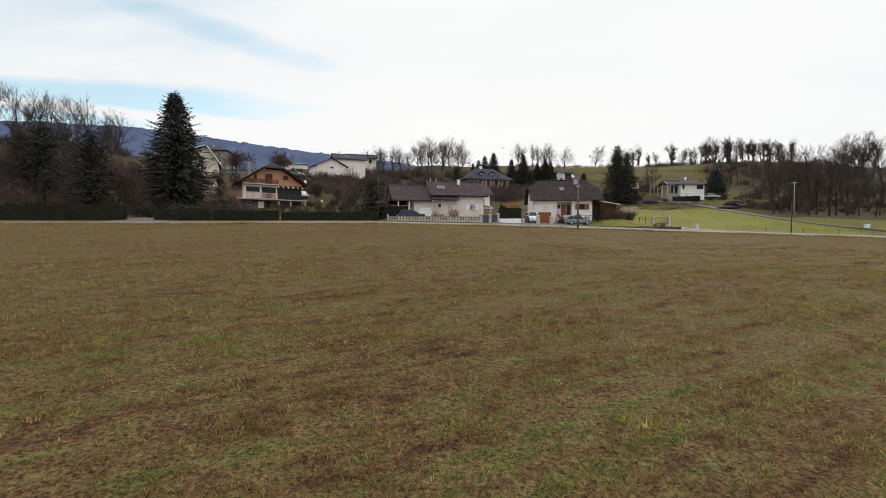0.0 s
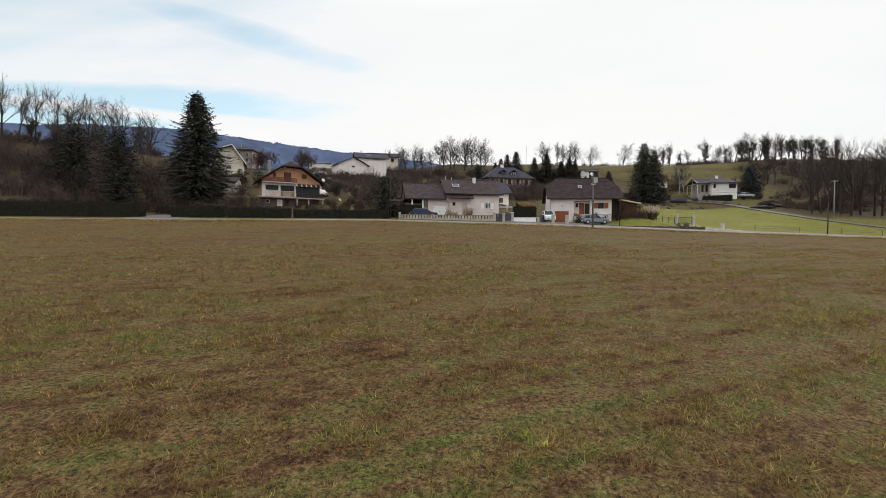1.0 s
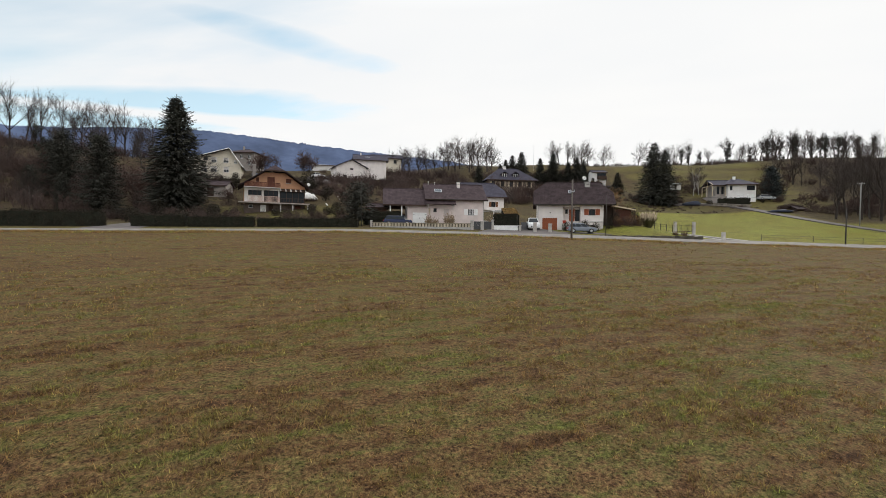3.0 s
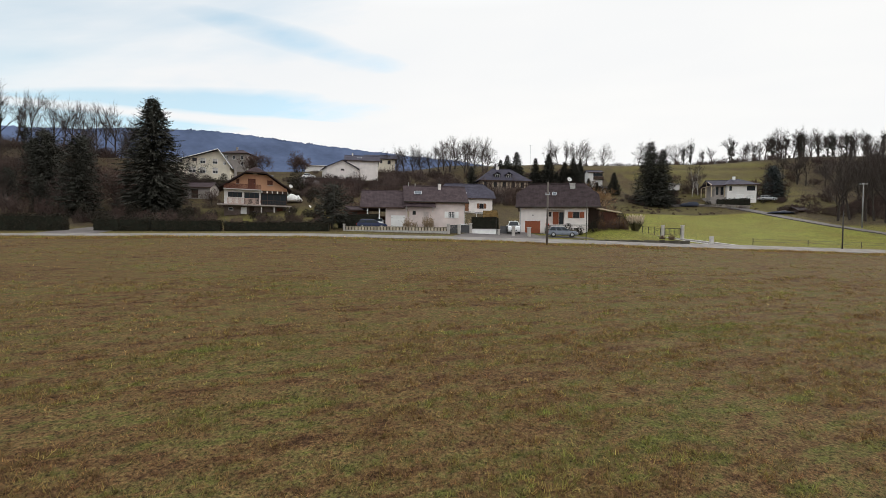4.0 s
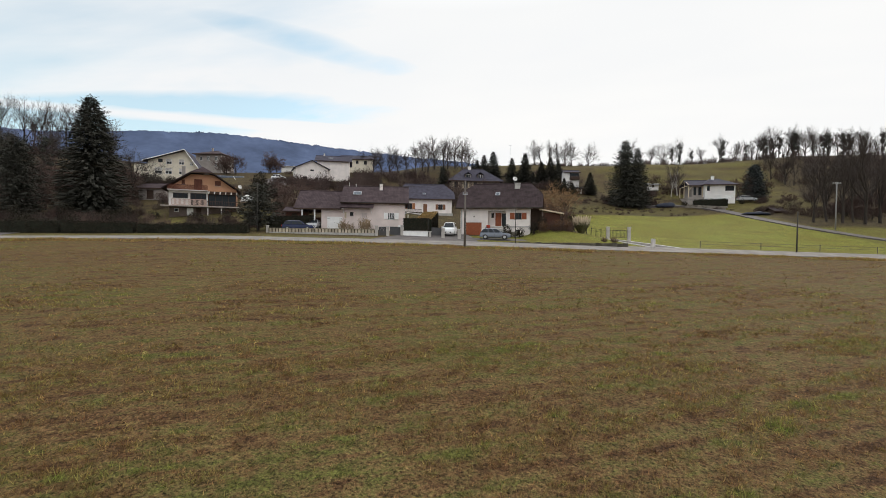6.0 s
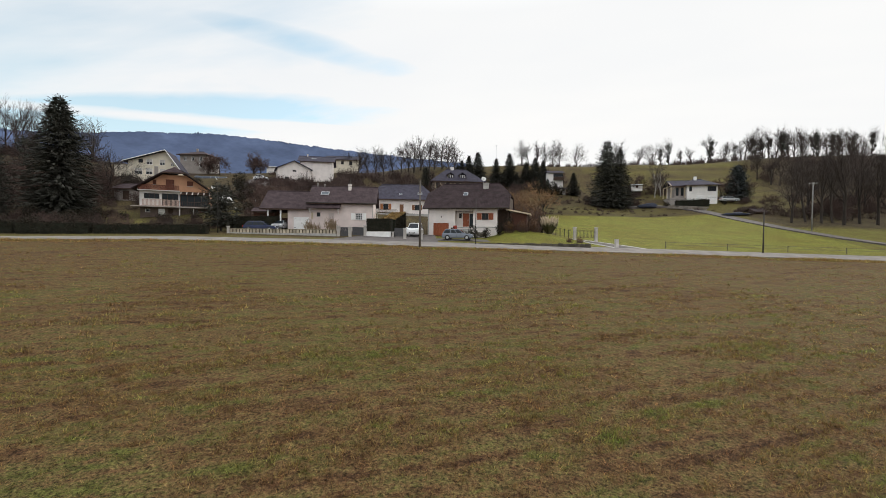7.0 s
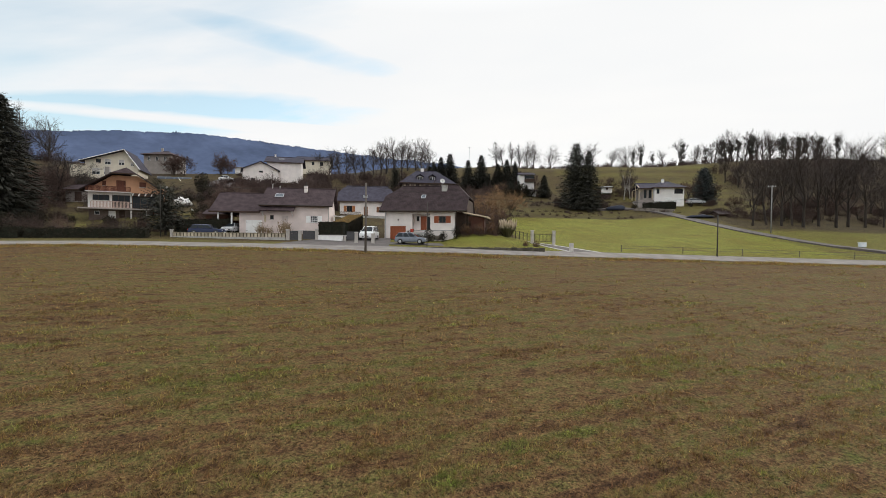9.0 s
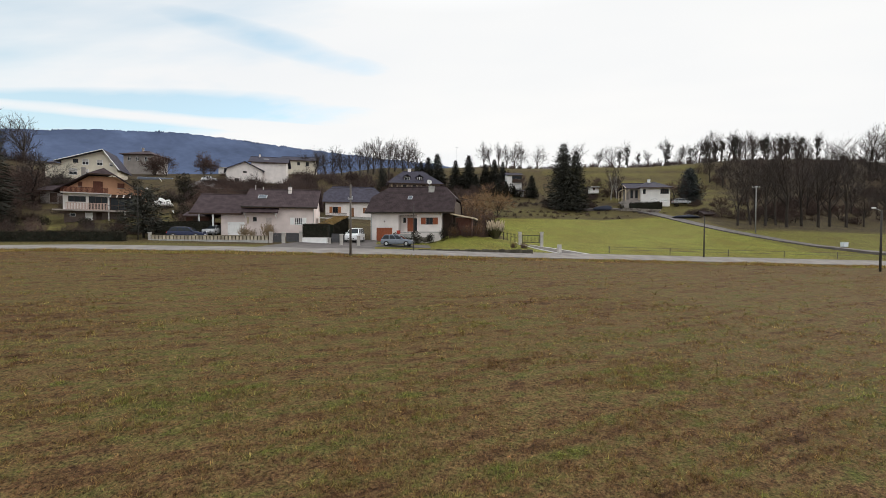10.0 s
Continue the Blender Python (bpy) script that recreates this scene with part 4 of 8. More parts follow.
def house_behind():
    g = 5.9
    h = thing("house", -3.8, 107.0, g, 19.5, "white house with slate-grey roof and orange-brown shutters", "house")
    z = lambda v: v - g
    W = M["plaster"]
    holes = [(-3.55, -2.45, z(7.3), z(8.55)), (0.0, 0.85, z(6.3), z(8.45)), (3.3, 4.3, z(7.25), z(8.4))]
    part("front_wall", wall_with_openings(-5.0, 6.3, -1.2, z(9.5), 0, 0.3, holes), W, h)
    part("back_wall", box(-5, 6.3, 9.2, 9.5, -0.5, z(9.5)), W, h)
    zr, ze = z(13.3), z(9.55)
    for x0 in (-5.0, 6.0):
        part("gable_wall", end_wall(x0, x0 + 0.3, gable_prof(0.3, 9.2, -1.0, ze, zr, z(11.3), -0.6, 10.1)), W, h)
    gable_roof(h, -5.6, 7.0, -0.6, 10.1, ze, zr, (z(11.6), 1.6), (z(11.3), 1.9), M["tile_slate"], M["wood_dark"])
    window(h, -3.55, -2.45, z(7.3), z(8.55), 0, 0.14, M["wood_dark"], shutters=M["wood_orange"], shutter_w=0.6)
    window(h, 3.3, 4.3, z(7.25), z(8.4), 0, 0.14, M["wood_dark"], shutters=M["wood_brown"], shutter_w=0.55)
    door(h, 0.0, 0.85, z(6.3), z(8.4), 0.05, M["wood_brown"], "front_door")
    f = lambda v: -0.6 + 5.35 * (v - 9.55) / 3.75
    skylight(h, -0.1, 0.55, f(10.6), z(10.6), f(10.95), z(10.95))
    part("terrace", box(-4.6, 6.2, -3.0, 0.0, -2.0, z(6.28)), M["concrete"], h)
    railing(h, -4.6, -0.5, -2.9, z(6.28), z(7.1), M["wood_dark"], 0.2)


def house_white_gable():
    """White house on the slope: a gable block with a longer roof behind."""
    g = 17.0
    h = thing("house", -46.6, 133.7, g, 38, "white house on the slope with grey roofs", "house")
    z = lambda v: v - g
    W = M["plaster"]
    zr, ze = z(23.9), z(21.4)
    prof = gable_prof(-4.7, 4.7, -4.0, ze, zr, None, -5.3, 5.3, 0.2)
    bm = bmesh.new()
    a = [bm.verts.new((x, 0, zz)) for x, zz in prof]
    b = [bm.verts.new((x, 0.3, zz)) for x, zz in prof]
    bm.faces.new(a); bm.faces.new(b[::-1])
    for i in range(len(prof)):
        j = (i + 1) % len(prof)
        bm.faces.new((a[i], b[i], b[j], a[j]))
    bmesh.ops.recalc_face_normals(bm, faces=bm.faces[:])
    part("gable_wall", bm, W, h)
    for xx in (-4.7, 4.4):
        part("side_wall", box(xx, xx + 0.3, 0.3, 8, -4.0, ze + 0.2), W, h)
    for s in (-1, 1):
        part("roof_slope", slab([(s * 5.3, -0.7, ze), (s * 5.3, 8, ze), (0, 8, zr), (0, -0.7, zr)], 0.18), M["tile_slate"], h)
    for a0, a1, b0, b1 in ((-0.5, 0.5, 20.6, 21.1), (-2.6, -1.5, 17.2, 18.9), (1.0, 1.7, 17.4, 18.8), (2.1, 2.8, 17.4, 18.8)):
        window(h, a0, a1, z(b0), z(b1), -0.10, 0.09, M["wood_dark"], bars=1, sill=False)
    h2 = thing("house", -45.6, 137.0, 19.0, 25, "low white house with long grey roof", "house")
    part("front_wall", box(-1.0, 8.6, 0, 0.3, -3.5, 5.3), W, h2)
    part("back_wall", box(-1.0, 8.6, 8.7, 9.0, -3.5, 5.3), W, h2)
    for xx in (-1.0, 8.3):
        part("gable_wall", end_wall(xx, xx + 0.3, gable_prof(0.3, 8.7, -1.5, 5.3, 7.5, None, -0.6, 9.6)), W, h2)
    gable_roof(h2, -1.8, 9.4, -0.6, 9.6, 5.3, 7.6, None, None, M["tile_slate"], M["wood_dark"])
    skylight(h2, 2.2, 3.6, 1.8, 6.38, 2.6, 6.74)
    chimney(h2, 0.8, 4.4, 7.0, 8.2, 0.4, 0.4)
    h3 = thing("house", -49.0, 157.6, 24.2, 20, "cream house with grey roof above brown thicket", "house")
    part("front_wall", wall_with_openings(0, 10.6, -3.0, 4.4, 0, 0.3, [(1.1, 2.0, 2.6, 3.9), (5.0, 5.9, 2.8, 3.9), (7.8, 8.9, 2.6, 3.9)]), M["plaster_cream"], h3)
    for a0, a1, b0 in ((1.1, 2.0, 2.6), (5.0, 5.9, 2.8), (7.8, 8.9, 2.6)):
        window(h3, a0, a1, b0, 3.9, 0, 0.14, M["wood_dark"])
    part("back_wall", box(0, 10.6, 8.2, 8.5, -3.0, 4.4), M["plaster_cream"], h3)
    for xx in (0, 10.3):
        part("gable_wall", end_wall(xx, xx + 0.3, gable_prof(0.3, 8.2, -3.0, 4.4, 6.2, None, -0.6, 9.1)), M["plaster_cream"], h3)
    gable_roof(h3, -0.8, 11.4, -0.6, 9.1, 4.4, 6.3, None, None, M["tile_slate"], M["wood_dark"])


def house_chalet():
    """White bungalow with a timber porch above the lane."""
    g = 11.75
    h = thing("house", 64.6, 143.9, g, 3, "white bungalow with slate hip roof and timber porch", "house")
    z = lambda v: v - 11.4
    W = M["white_wall"]
    ze, zr = z(15.55), z(17.5)
    holes = [(3.1, 5.2, z(13.9), z(15.2)), (-1.3, -0.6, z(13.9), z(15.2)), (0.5, 2.4, z(11.9), z(12.9)), (3.0, 5.0, z(11.75), z(12.8))]
    part("front_wall", wall_with_openings(-1.8, 5.5, -1.2, ze, 0, 0.3, holes), W, h)
    window(h, 3.1, 5.2, z(13.9), z(15.2), 0, 0.14, M["wood_dark"], bars=3)
    window(h, -1.3, -0.6, z(13.9), z(15.2), 0, 0.14, M["wood_dark"], bars=0)
    for a0, a1, b0, b1 in ((0.5, 2.4, 11.9, 12.9), (3.0, 5.0, 11.75, 12.8)):
        d = part("garage_door", box(a0, a1, 0.05, 0.1, z(b0), z(b1)), M["white_paint"], h)
        for k in range(1, 4):
            zz = z(b0) + (b1 - b0) * k / 4
            part("seam", box(a0, a1, 0.04, 0.05, zz - 0.012, zz + 0.012), M["plaster_grey"], d)
    part("side_wall", box(5.2, 5.5, 0.3, 8, -1.2, ze), W, h)
    part("side_wall", box(-1.8, -1.5, 0.3, 2.0, -1.2, ze), W, h)
    part("rear_front_wall", wall_with_openings(-4.3, -1.8, -0.8, ze, 1.7, 2.0, [(-4.0, -3.3, z(12.9), z(15.1)), (-2.8, -2.1, z(12.9), z(15.1))]), M["plaster_grey"], h)
    for a0, a1 in ((-4.0, -3.3), (-2.8, -2.1)):
        window(h, a0, a1, z(12.9), z(15.1), 1.7, 0.14, M["wood_dark"], bars=0, sill=False)
    part("back_wall", box(-4.3, 5.5, 7.7, 8.0, -0.8, ze), W, h)
    part("side_wall", box(-4.3, -4.0, 2.0, 7.7, -0.8, ze), M["plaster_grey"], h)
    gable_roof(h, -2.5, 6.2, -0.7, 8.7, ze, zr, (ze, 3.2), (ze, 3.2), M["tile_slate"], M["wood_dark"])
    gable_roof(h, -5.6, 0.6, 0.9, 8.6, ze - 0.05, zr - 0.25, None, (ze, 0.3), M["tile_slate"], M["wood_dark"])
    for yy in (1.2, 4.8, 8.2):
        part("porch_post", box(-5.45, -5.25, yy - 0.1, yy + 0.1, z(12.2), ze - 0.1), M["wood_pale"], h)
    tr = part("truss", beam((-5.35, 1.0, ze), (-5.35, 4.75, zr - 0.4), 0.11), M["wood_pale"], h)
    part("tie", beam((-5.35, 1.0, ze - 0.1), (-5.35, 8.4, ze - 0.1), 0.11), M["wood_pale"], tr)
    part("post", beam((-5.35, 4.75, ze - 0.1), (-5.35, 4.75, zr - 0.4), 0.09), M["wood_pale"], tr)
    part("rafter", beam((-5.35, 8.5, ze), (-5.35, 4.75, zr - 0.4), 0.11), M["wood_pale"], tr)
    part("porch_beam", beam((-5.35, 1.1, ze - 0.15), (-1.9, 1.1, ze - 0.15), 0.11), M["wood_pale"], h)
    part("porch_brace", beam((-5.35, 1.1, z(14.2)), (-4.3, 1.1, ze - 0.2), 0.08), M["wood_pale"], h)
    part("porch_post", box(-2.1, -1.9, 1.0, 1.2, z(12.2), ze - 0.1), M["wood_pale"], h)
    part("porch_floor", box(-5.8, -1.8, 0.5, 8.0, -1.2, z(12.25)), M["plaster_grey"], h)
    chimney(h, 1.2, 3.4, z(16.9), z(18.1), 0.6, 0.6, M["white_paint"])


def house_dormers():
    g = 12.2
    h = thing("house", 2.3, 138.4, g, 20, "old house with slate hip roof and two dormers", "house")
    z = lambda v: v - g
    W = M["plaster_old"]
    wins = [(-6.0, -5.0), (-3.2, -2.2), (-0.5, 0.5), (2.2, 3.2), (5.0, 6.0)]
    part("front_wall", wall_with_openings(-6.8, 7.2, -1.0, z(17.3), 0, 0.35, [(a, b, z(15.3), z(16.9)) for a, b in wins]), W, h)
    for a, b in wins:
        window(h, a, b, z(15.3), z(16.9), 0, 0.16, M["wood_dark"], shutters=M["wood_pale"], shutter_w=0.45)
    part("back_wall", box(-6.8, 7.2, 8.7, 9.0, -1, z(17.3)), W, h)
    for xx in (-6.8, 6.85):
        part("side_wall", box(xx, xx + 0.35, 0.35, 8.7, -1, z(17.3)), W, h)
    gable_roof(h, -7.8, 8.2, -0.9, 9.9, z(17.3), z(21.3), (z(17.3), 5.0), (z(17.3), 5.0), M["tile_slate"], M["wood_dark"])
    for x in (-2.0, 1.5):
        d = part("dormer", box(x - 0.8, x + 0.8, 0.6, 2.6, z(18.1), z(19.3)), M["wood_dark"], h)
        part("window_frame", box(x - 0.66, x + 0.66, 0.585, 0.6, z(18.3), z(19.2)), M["white_paint"], d)
        part("pane", box(x - 0.58, x - 0.06, 0.56, 0.583, z(18.35), z(19.15)), M["glass"], d)
        part("pane", box(x + 0.06, x + 0.58, 0.56, 0.583, z(18.35), z(19.15)), M["glass"], d)
        for s in (-1, 1):
            part("dormer_roof", slab([(x + s * 1.15, 0.2, z(19.2)), (x + s * 1.15, 2.9, z(19.2)), (x, 3.6, z(20.0)), (x, 0.5, z(20.0))], 0.1), M["tile_slate"], d)
    chimney(h, -1.0, 4.5, z(20.8), z(22.0), 0.9, 0.6, M["white_wall"])


def house_cream_gable():
    g = 17.9
    h = thing("house", -80.0, 118.9, g, 31, "cream house with wide grey gable roof", "house")
    z = lambda v: v - g
    W = M["plaster_cream"]
    ap = 1.4
    prof = [(-7.9, -1.5), (4.4, -1.5), (4.4, z(20.9)), (ap, z(25.1)), (-7.9, z(21.9))]
    bm = bmesh.new()
    a = [bm.verts.new((x, 0, zz)) for x, zz in prof]
    b = [bm.verts.new((x, 0.3, zz)) for x, zz in prof]
    bm.faces.new(a); bm.faces.new(b[::-1])
    for i in range(5):
        j = (i + 1) % 5
        bm.faces.new((a[i], b[i], b[j], a[j]))
    bmesh.ops.recalc_face_normals(bm, faces=bm.faces[:])
    part("gable_wall", bm, W, h)
    part("side_wall", box(-7.9, -7.6, 0.3, 9, -1.5, z(21.8)), W, h)
    part("side_wall", box(4.1, 4.4, 0.3, 9, -1.5, z(20.8)), W, h)
    part("annex_wall", box(-11.5, -7.9, 0.6, 0.9, -1.5, z(20.8)), W, h)
    part("annex_roof", slab([(-12.2, 0.0, z(21.0)), (-7.9, 0.0, z(21.6)), (-7.9, 7, z(23.2)), (-12.2, 7, z(22.6))], 0.16), M["tile_slate"], h)
    part("roof_slope", slab([(-9.0, -1.3, z(21.75)), (-9.0, 10, z(21.75)), (ap, 10, z(25.4)), (ap, -1.3, z(25.4))], 0.2), M["tile_slate"], h)
    part("roof_slope", slab([(5.2, -1.3, z(19.95)), (5.2, 10, z(19.95)), (ap, 10, z(25.4)), (ap, -1.3, z(25.4))], 0.2), M["tile_slate"], h)
    for s, e, ze in ((-1, -9.0, 21.75), (1, 5.2, 19.95)):
        part("verge_board", beam((e, -1.32, z(ze) - 0.12), (ap, -1.32, z(25.28)), 0.1, sides=4), M["white_paint"], h)
    window(h, -5.4, -4.3, z(21.5), z(22.5), -0.10, 0.09, M["wood_dark"], bars=0, sill=False)
    for a0, a1, b0, b1 in ((-3.4, -2.0, 21.1, 22.6), (-0.2, 1.1, 21.1, 22.6), (-6.3, -4.5, 18.3, 20.0), (-3.6, -2.0, 18.3, 20.0), (-0.2, 1.2, 18.3, 20.0), (2.6, 3.4, 21.0, 22.0)):
        w = window(h, a0, a1, z(b0), z(b1), -0.10, 0.09, M["white_paint"], bars=1, sill=False)
        part("roller_shutter", box(a0 + 0.05, a1 - 0.05, -0.08, -0.07, z(b0) + 0.45 * (b1 - b0), z(b1)), M["concrete_pale"], w)
    # grey stone house behind
    h2 = thing("house", -97.0, 143.0, 24.0, 12, "grey plastered farmhouse with brown roof", "house")
    part("front_wall", wall_with_openings(0, 9, -1.5, 5.2, 0, 0.4, [(1.4, 2.3, 3.0, 4.4), (4.0, 4.9, 3.0, 4.4), (6.8, 7.7, 0.8, 2.3), (6.8, 7.7, 3.0, 4.4)]), M["plaster_grey"], h2)
    for a0, b0 in ((1.4, 3.0), (4.0, 3.0), (6.8, 0.8), (6.8, 3.0)):
        window(h2, a0, a0 + 0.9, b0, b0 + 1.4 + (0.1 if b0 < 2 else 0), 0, 0.1, M["white_paint"])
    part("back_wall", box(0, 9, 8.6, 9.0, -1.5, 5.2), M["plaster_grey"], h2)
    for xx in (0, 8.6):
        part("side_wall", box(xx, xx + 0.4, 0.4, 8.6, -1.5, 5.2), M["plaster_grey"], h2)
    gable_roof(h2, -0.8, 9.8, -1.0, 10.0, 5.2, 7.0, (5.2, 4), (5.2, 4), M["tile_brown"], M["wood_dark"])
    chimney(h2, 3.5, 4.5, 6.5, 8.0, 0.5, 0.5, M["plaster_grey"])


for build in (house_red_door, house_long, house_balcony, house_behind, house_white_gable, house_chalet, house_dormers, house_cream_gable):
    build()


# ---------------------------------------------------------------- trees
def tube(V, F, pts, radii, sides):
    base = len(V)
    for k, p in enumerate(pts):
        d = (pts[min(k + 1, len(pts) - 1)] - pts[max(k - 1, 0)]).normalized()
        u = d.orthogonal().normalized()
        w = d.cross(u)
        for i in range(sides):
            a = 6.28318 * i / sides
            V.append(tuple(p + (u * math.cos(a) + w * math.sin(a)) * radii[k]))
    for k in range(len(pts) - 1):
        for i in range(sides):
            j = (i + 1) % sides
            F.append((base + k * sides + i, base + k * sides + j, base + (k + 1) * sides + j, base + (k + 1) * sides + i))


def grow_bare(seed, H=10.0, spread=0.5, upright=0.6, fork=0.35, limbs=2, twig=0.010, fine=7, girth=0.017, leader=0.5):
    """Trunk with limbs, and twigs, of a leafless tree of height H that forks again and again."""
    rnd = random.Random(seed)
    TV, TF, CV, CF = [], [], [], []

    def spray(p, d, length):
        d = (d + Vector((0, 0, 0.3 * upright))).normalized()
        w = d.orthogonal().normalized() * twig
        w.rotate(Matrix.Rotation(rnd.random() * 6.283, 3, d))
        b = len(CV)
        CV.extend((tuple(p - w), tuple(p + w), tuple(p + d * length)))
        CF.append((b, b + 1, b + 2))

    def turned(d, lean, az):
        side = d.orthogonal().normalized()
        side.rotate(Matrix.Rotation(az, 3, d))
        return (d * math.cos(lean) + side * math.sin(lean)).normalized()

    def shoot(p, d, length, r, level):
        n = (4, 3, 2, 2, 1)[level]
        pts, radii = [p], [r]
        for k in range(n):
            jit = Vector((rnd.gauss(0, 1), rnd.gauss(0, 1), rnd.gauss(0, 0.6))) * (0.05 if level == 0 else 0.13)
            d = (d + jit + Vector((0, 0, (0.0, 0.12, 0.10, 0.08, 0.05)[level] * upright))).normalized()
            p = p + d * length / n
            pts.append(p)
            radii.append(max(r * (1 - 0.4 * (k + 1) / n), twig * 0.8))
        if level <= 2:
            tube(TV, TF, pts, radii, (6, 5, 4)[level])
        else:
            tube(CV, CF, pts, radii, 3)
        if level >= 3:
            for i in range(fine if level == 4 else 4):
                f = 0.2 + 0.8 * rnd.random()
                k = min(int(f * n), n - 1)
                q = pts[k].lerp(pts[k + 1], f * n - k)
                spray(q, turned(d, 0.25 + 0.6 * rnd.random(), rnd.random() * 6.283), length * (0.6 + 0.7 * rnd.random()))
        if level == 4:
            return
        open_ = 1.15 - 0.45 * upright
        az = rnd.random() * 6.283
        # the fork at the tip, and shoots from the side
        r1 = radii[-1]
        shoot(p, turned(d, (0.32 - 0.22 * leader) * open_ * (0.6 + 0.8 * rnd.random()), az), length * (0.66 + 0.16 * rnd.random()) * (1 if level else spread * 1.55), r1 * 0.92, level + 1)
        shoot(p, turned(d, 0.62 * open_ * (0.7 + 0.6 * rnd.random()), az + 3.14 + rnd.gauss(0, 0.5)), length * (0.55 + 0.2 * rnd.random()) * (1 if level else spread * 1.5), r1 * 0.78, level + 1)
        kids = limbs + 2 if level == 0 else limbs if level == 1 else rnd.randrange(1, 3)
        for i in range(kids):
            f = (fork if level == 0 else 0.25) + (0.95 - (fork if level == 0 else 0.25)) * (i + rnd.random()) / kids
            k = min(int(f * n), n - 1)
            q = pts[k].lerp(pts[k + 1], f * n - k)
            ln = length * (0.48 + 0.28 * rnd.random()) * (1 if level else spread * 1.5)
            shoot(q, turned(d, 0.85 * open_ * (0.75 + 0.5 * rnd.random()), az + 1.3 + i * 2.4 + rnd.gauss(0, 0.3)), ln, radii[k] * 0.5, level + 1)

    shoot(Vector((0, 0, -0.3)), Vector((0, 0, 1)), H * (0.22 + 0.28 * leader), H * girth + 0.02, 0)
    k = H / max(v[2] for v in CV)
    TV, CV = ([tuple(c * k for c in v) for v in q] for q in (TV, CV))
    return (TV, TF), (CV, CF)


def leaf_cloud(seed, count, size, inside, aspect=0.6):
    """Small leaf faces at the places that inside(random) gives."""
    rnd = random.Random(seed)
    V, F = [], []
    for _ in range(count):
        p, out = inside(rnd)
        a = Vector((rnd.gauss(0, 1), rnd.gauss(0, 1), rnd.gauss(0, 1))).normalized()
        n = (out * 0.8 + a * 0.7).normalized()
        u = n.orthogonal().normalized()
        u.rotate(Matrix.Rotation(rnd.random() * 6.283, 3, n))
        w = n.cross(u)
        s = size * (0.6 + 0.8 * rnd.random())
        b = len(V)
        V += [tuple(p - u * s), tuple(p - w * s * aspect), tuple(p + u * s), tuple(p + w * s * aspect)]
        F.append((b, b + 1, b + 2, b + 3))
    return V, F


def ellipsoid(rx, ry, rz, zc, shell=0.5, lumps=0.25, seed=0):
    def f(rnd):
        d = Vector((rnd.gauss(0, 1), rnd.gauss(0, 1), rnd.gauss(0, 1))).normalized()
        k = 1 + lumps * noise.noise(d * 1.8 + Vector((seed, seed * 0.7, 0)))
        r = (shell + (1 - shell) * rnd.random() ** 0.6) * k
        return Vector((d.x * rx * r, d.y * ry * r, max(zc + d.z * rz * r, 0.02))), d
    return f


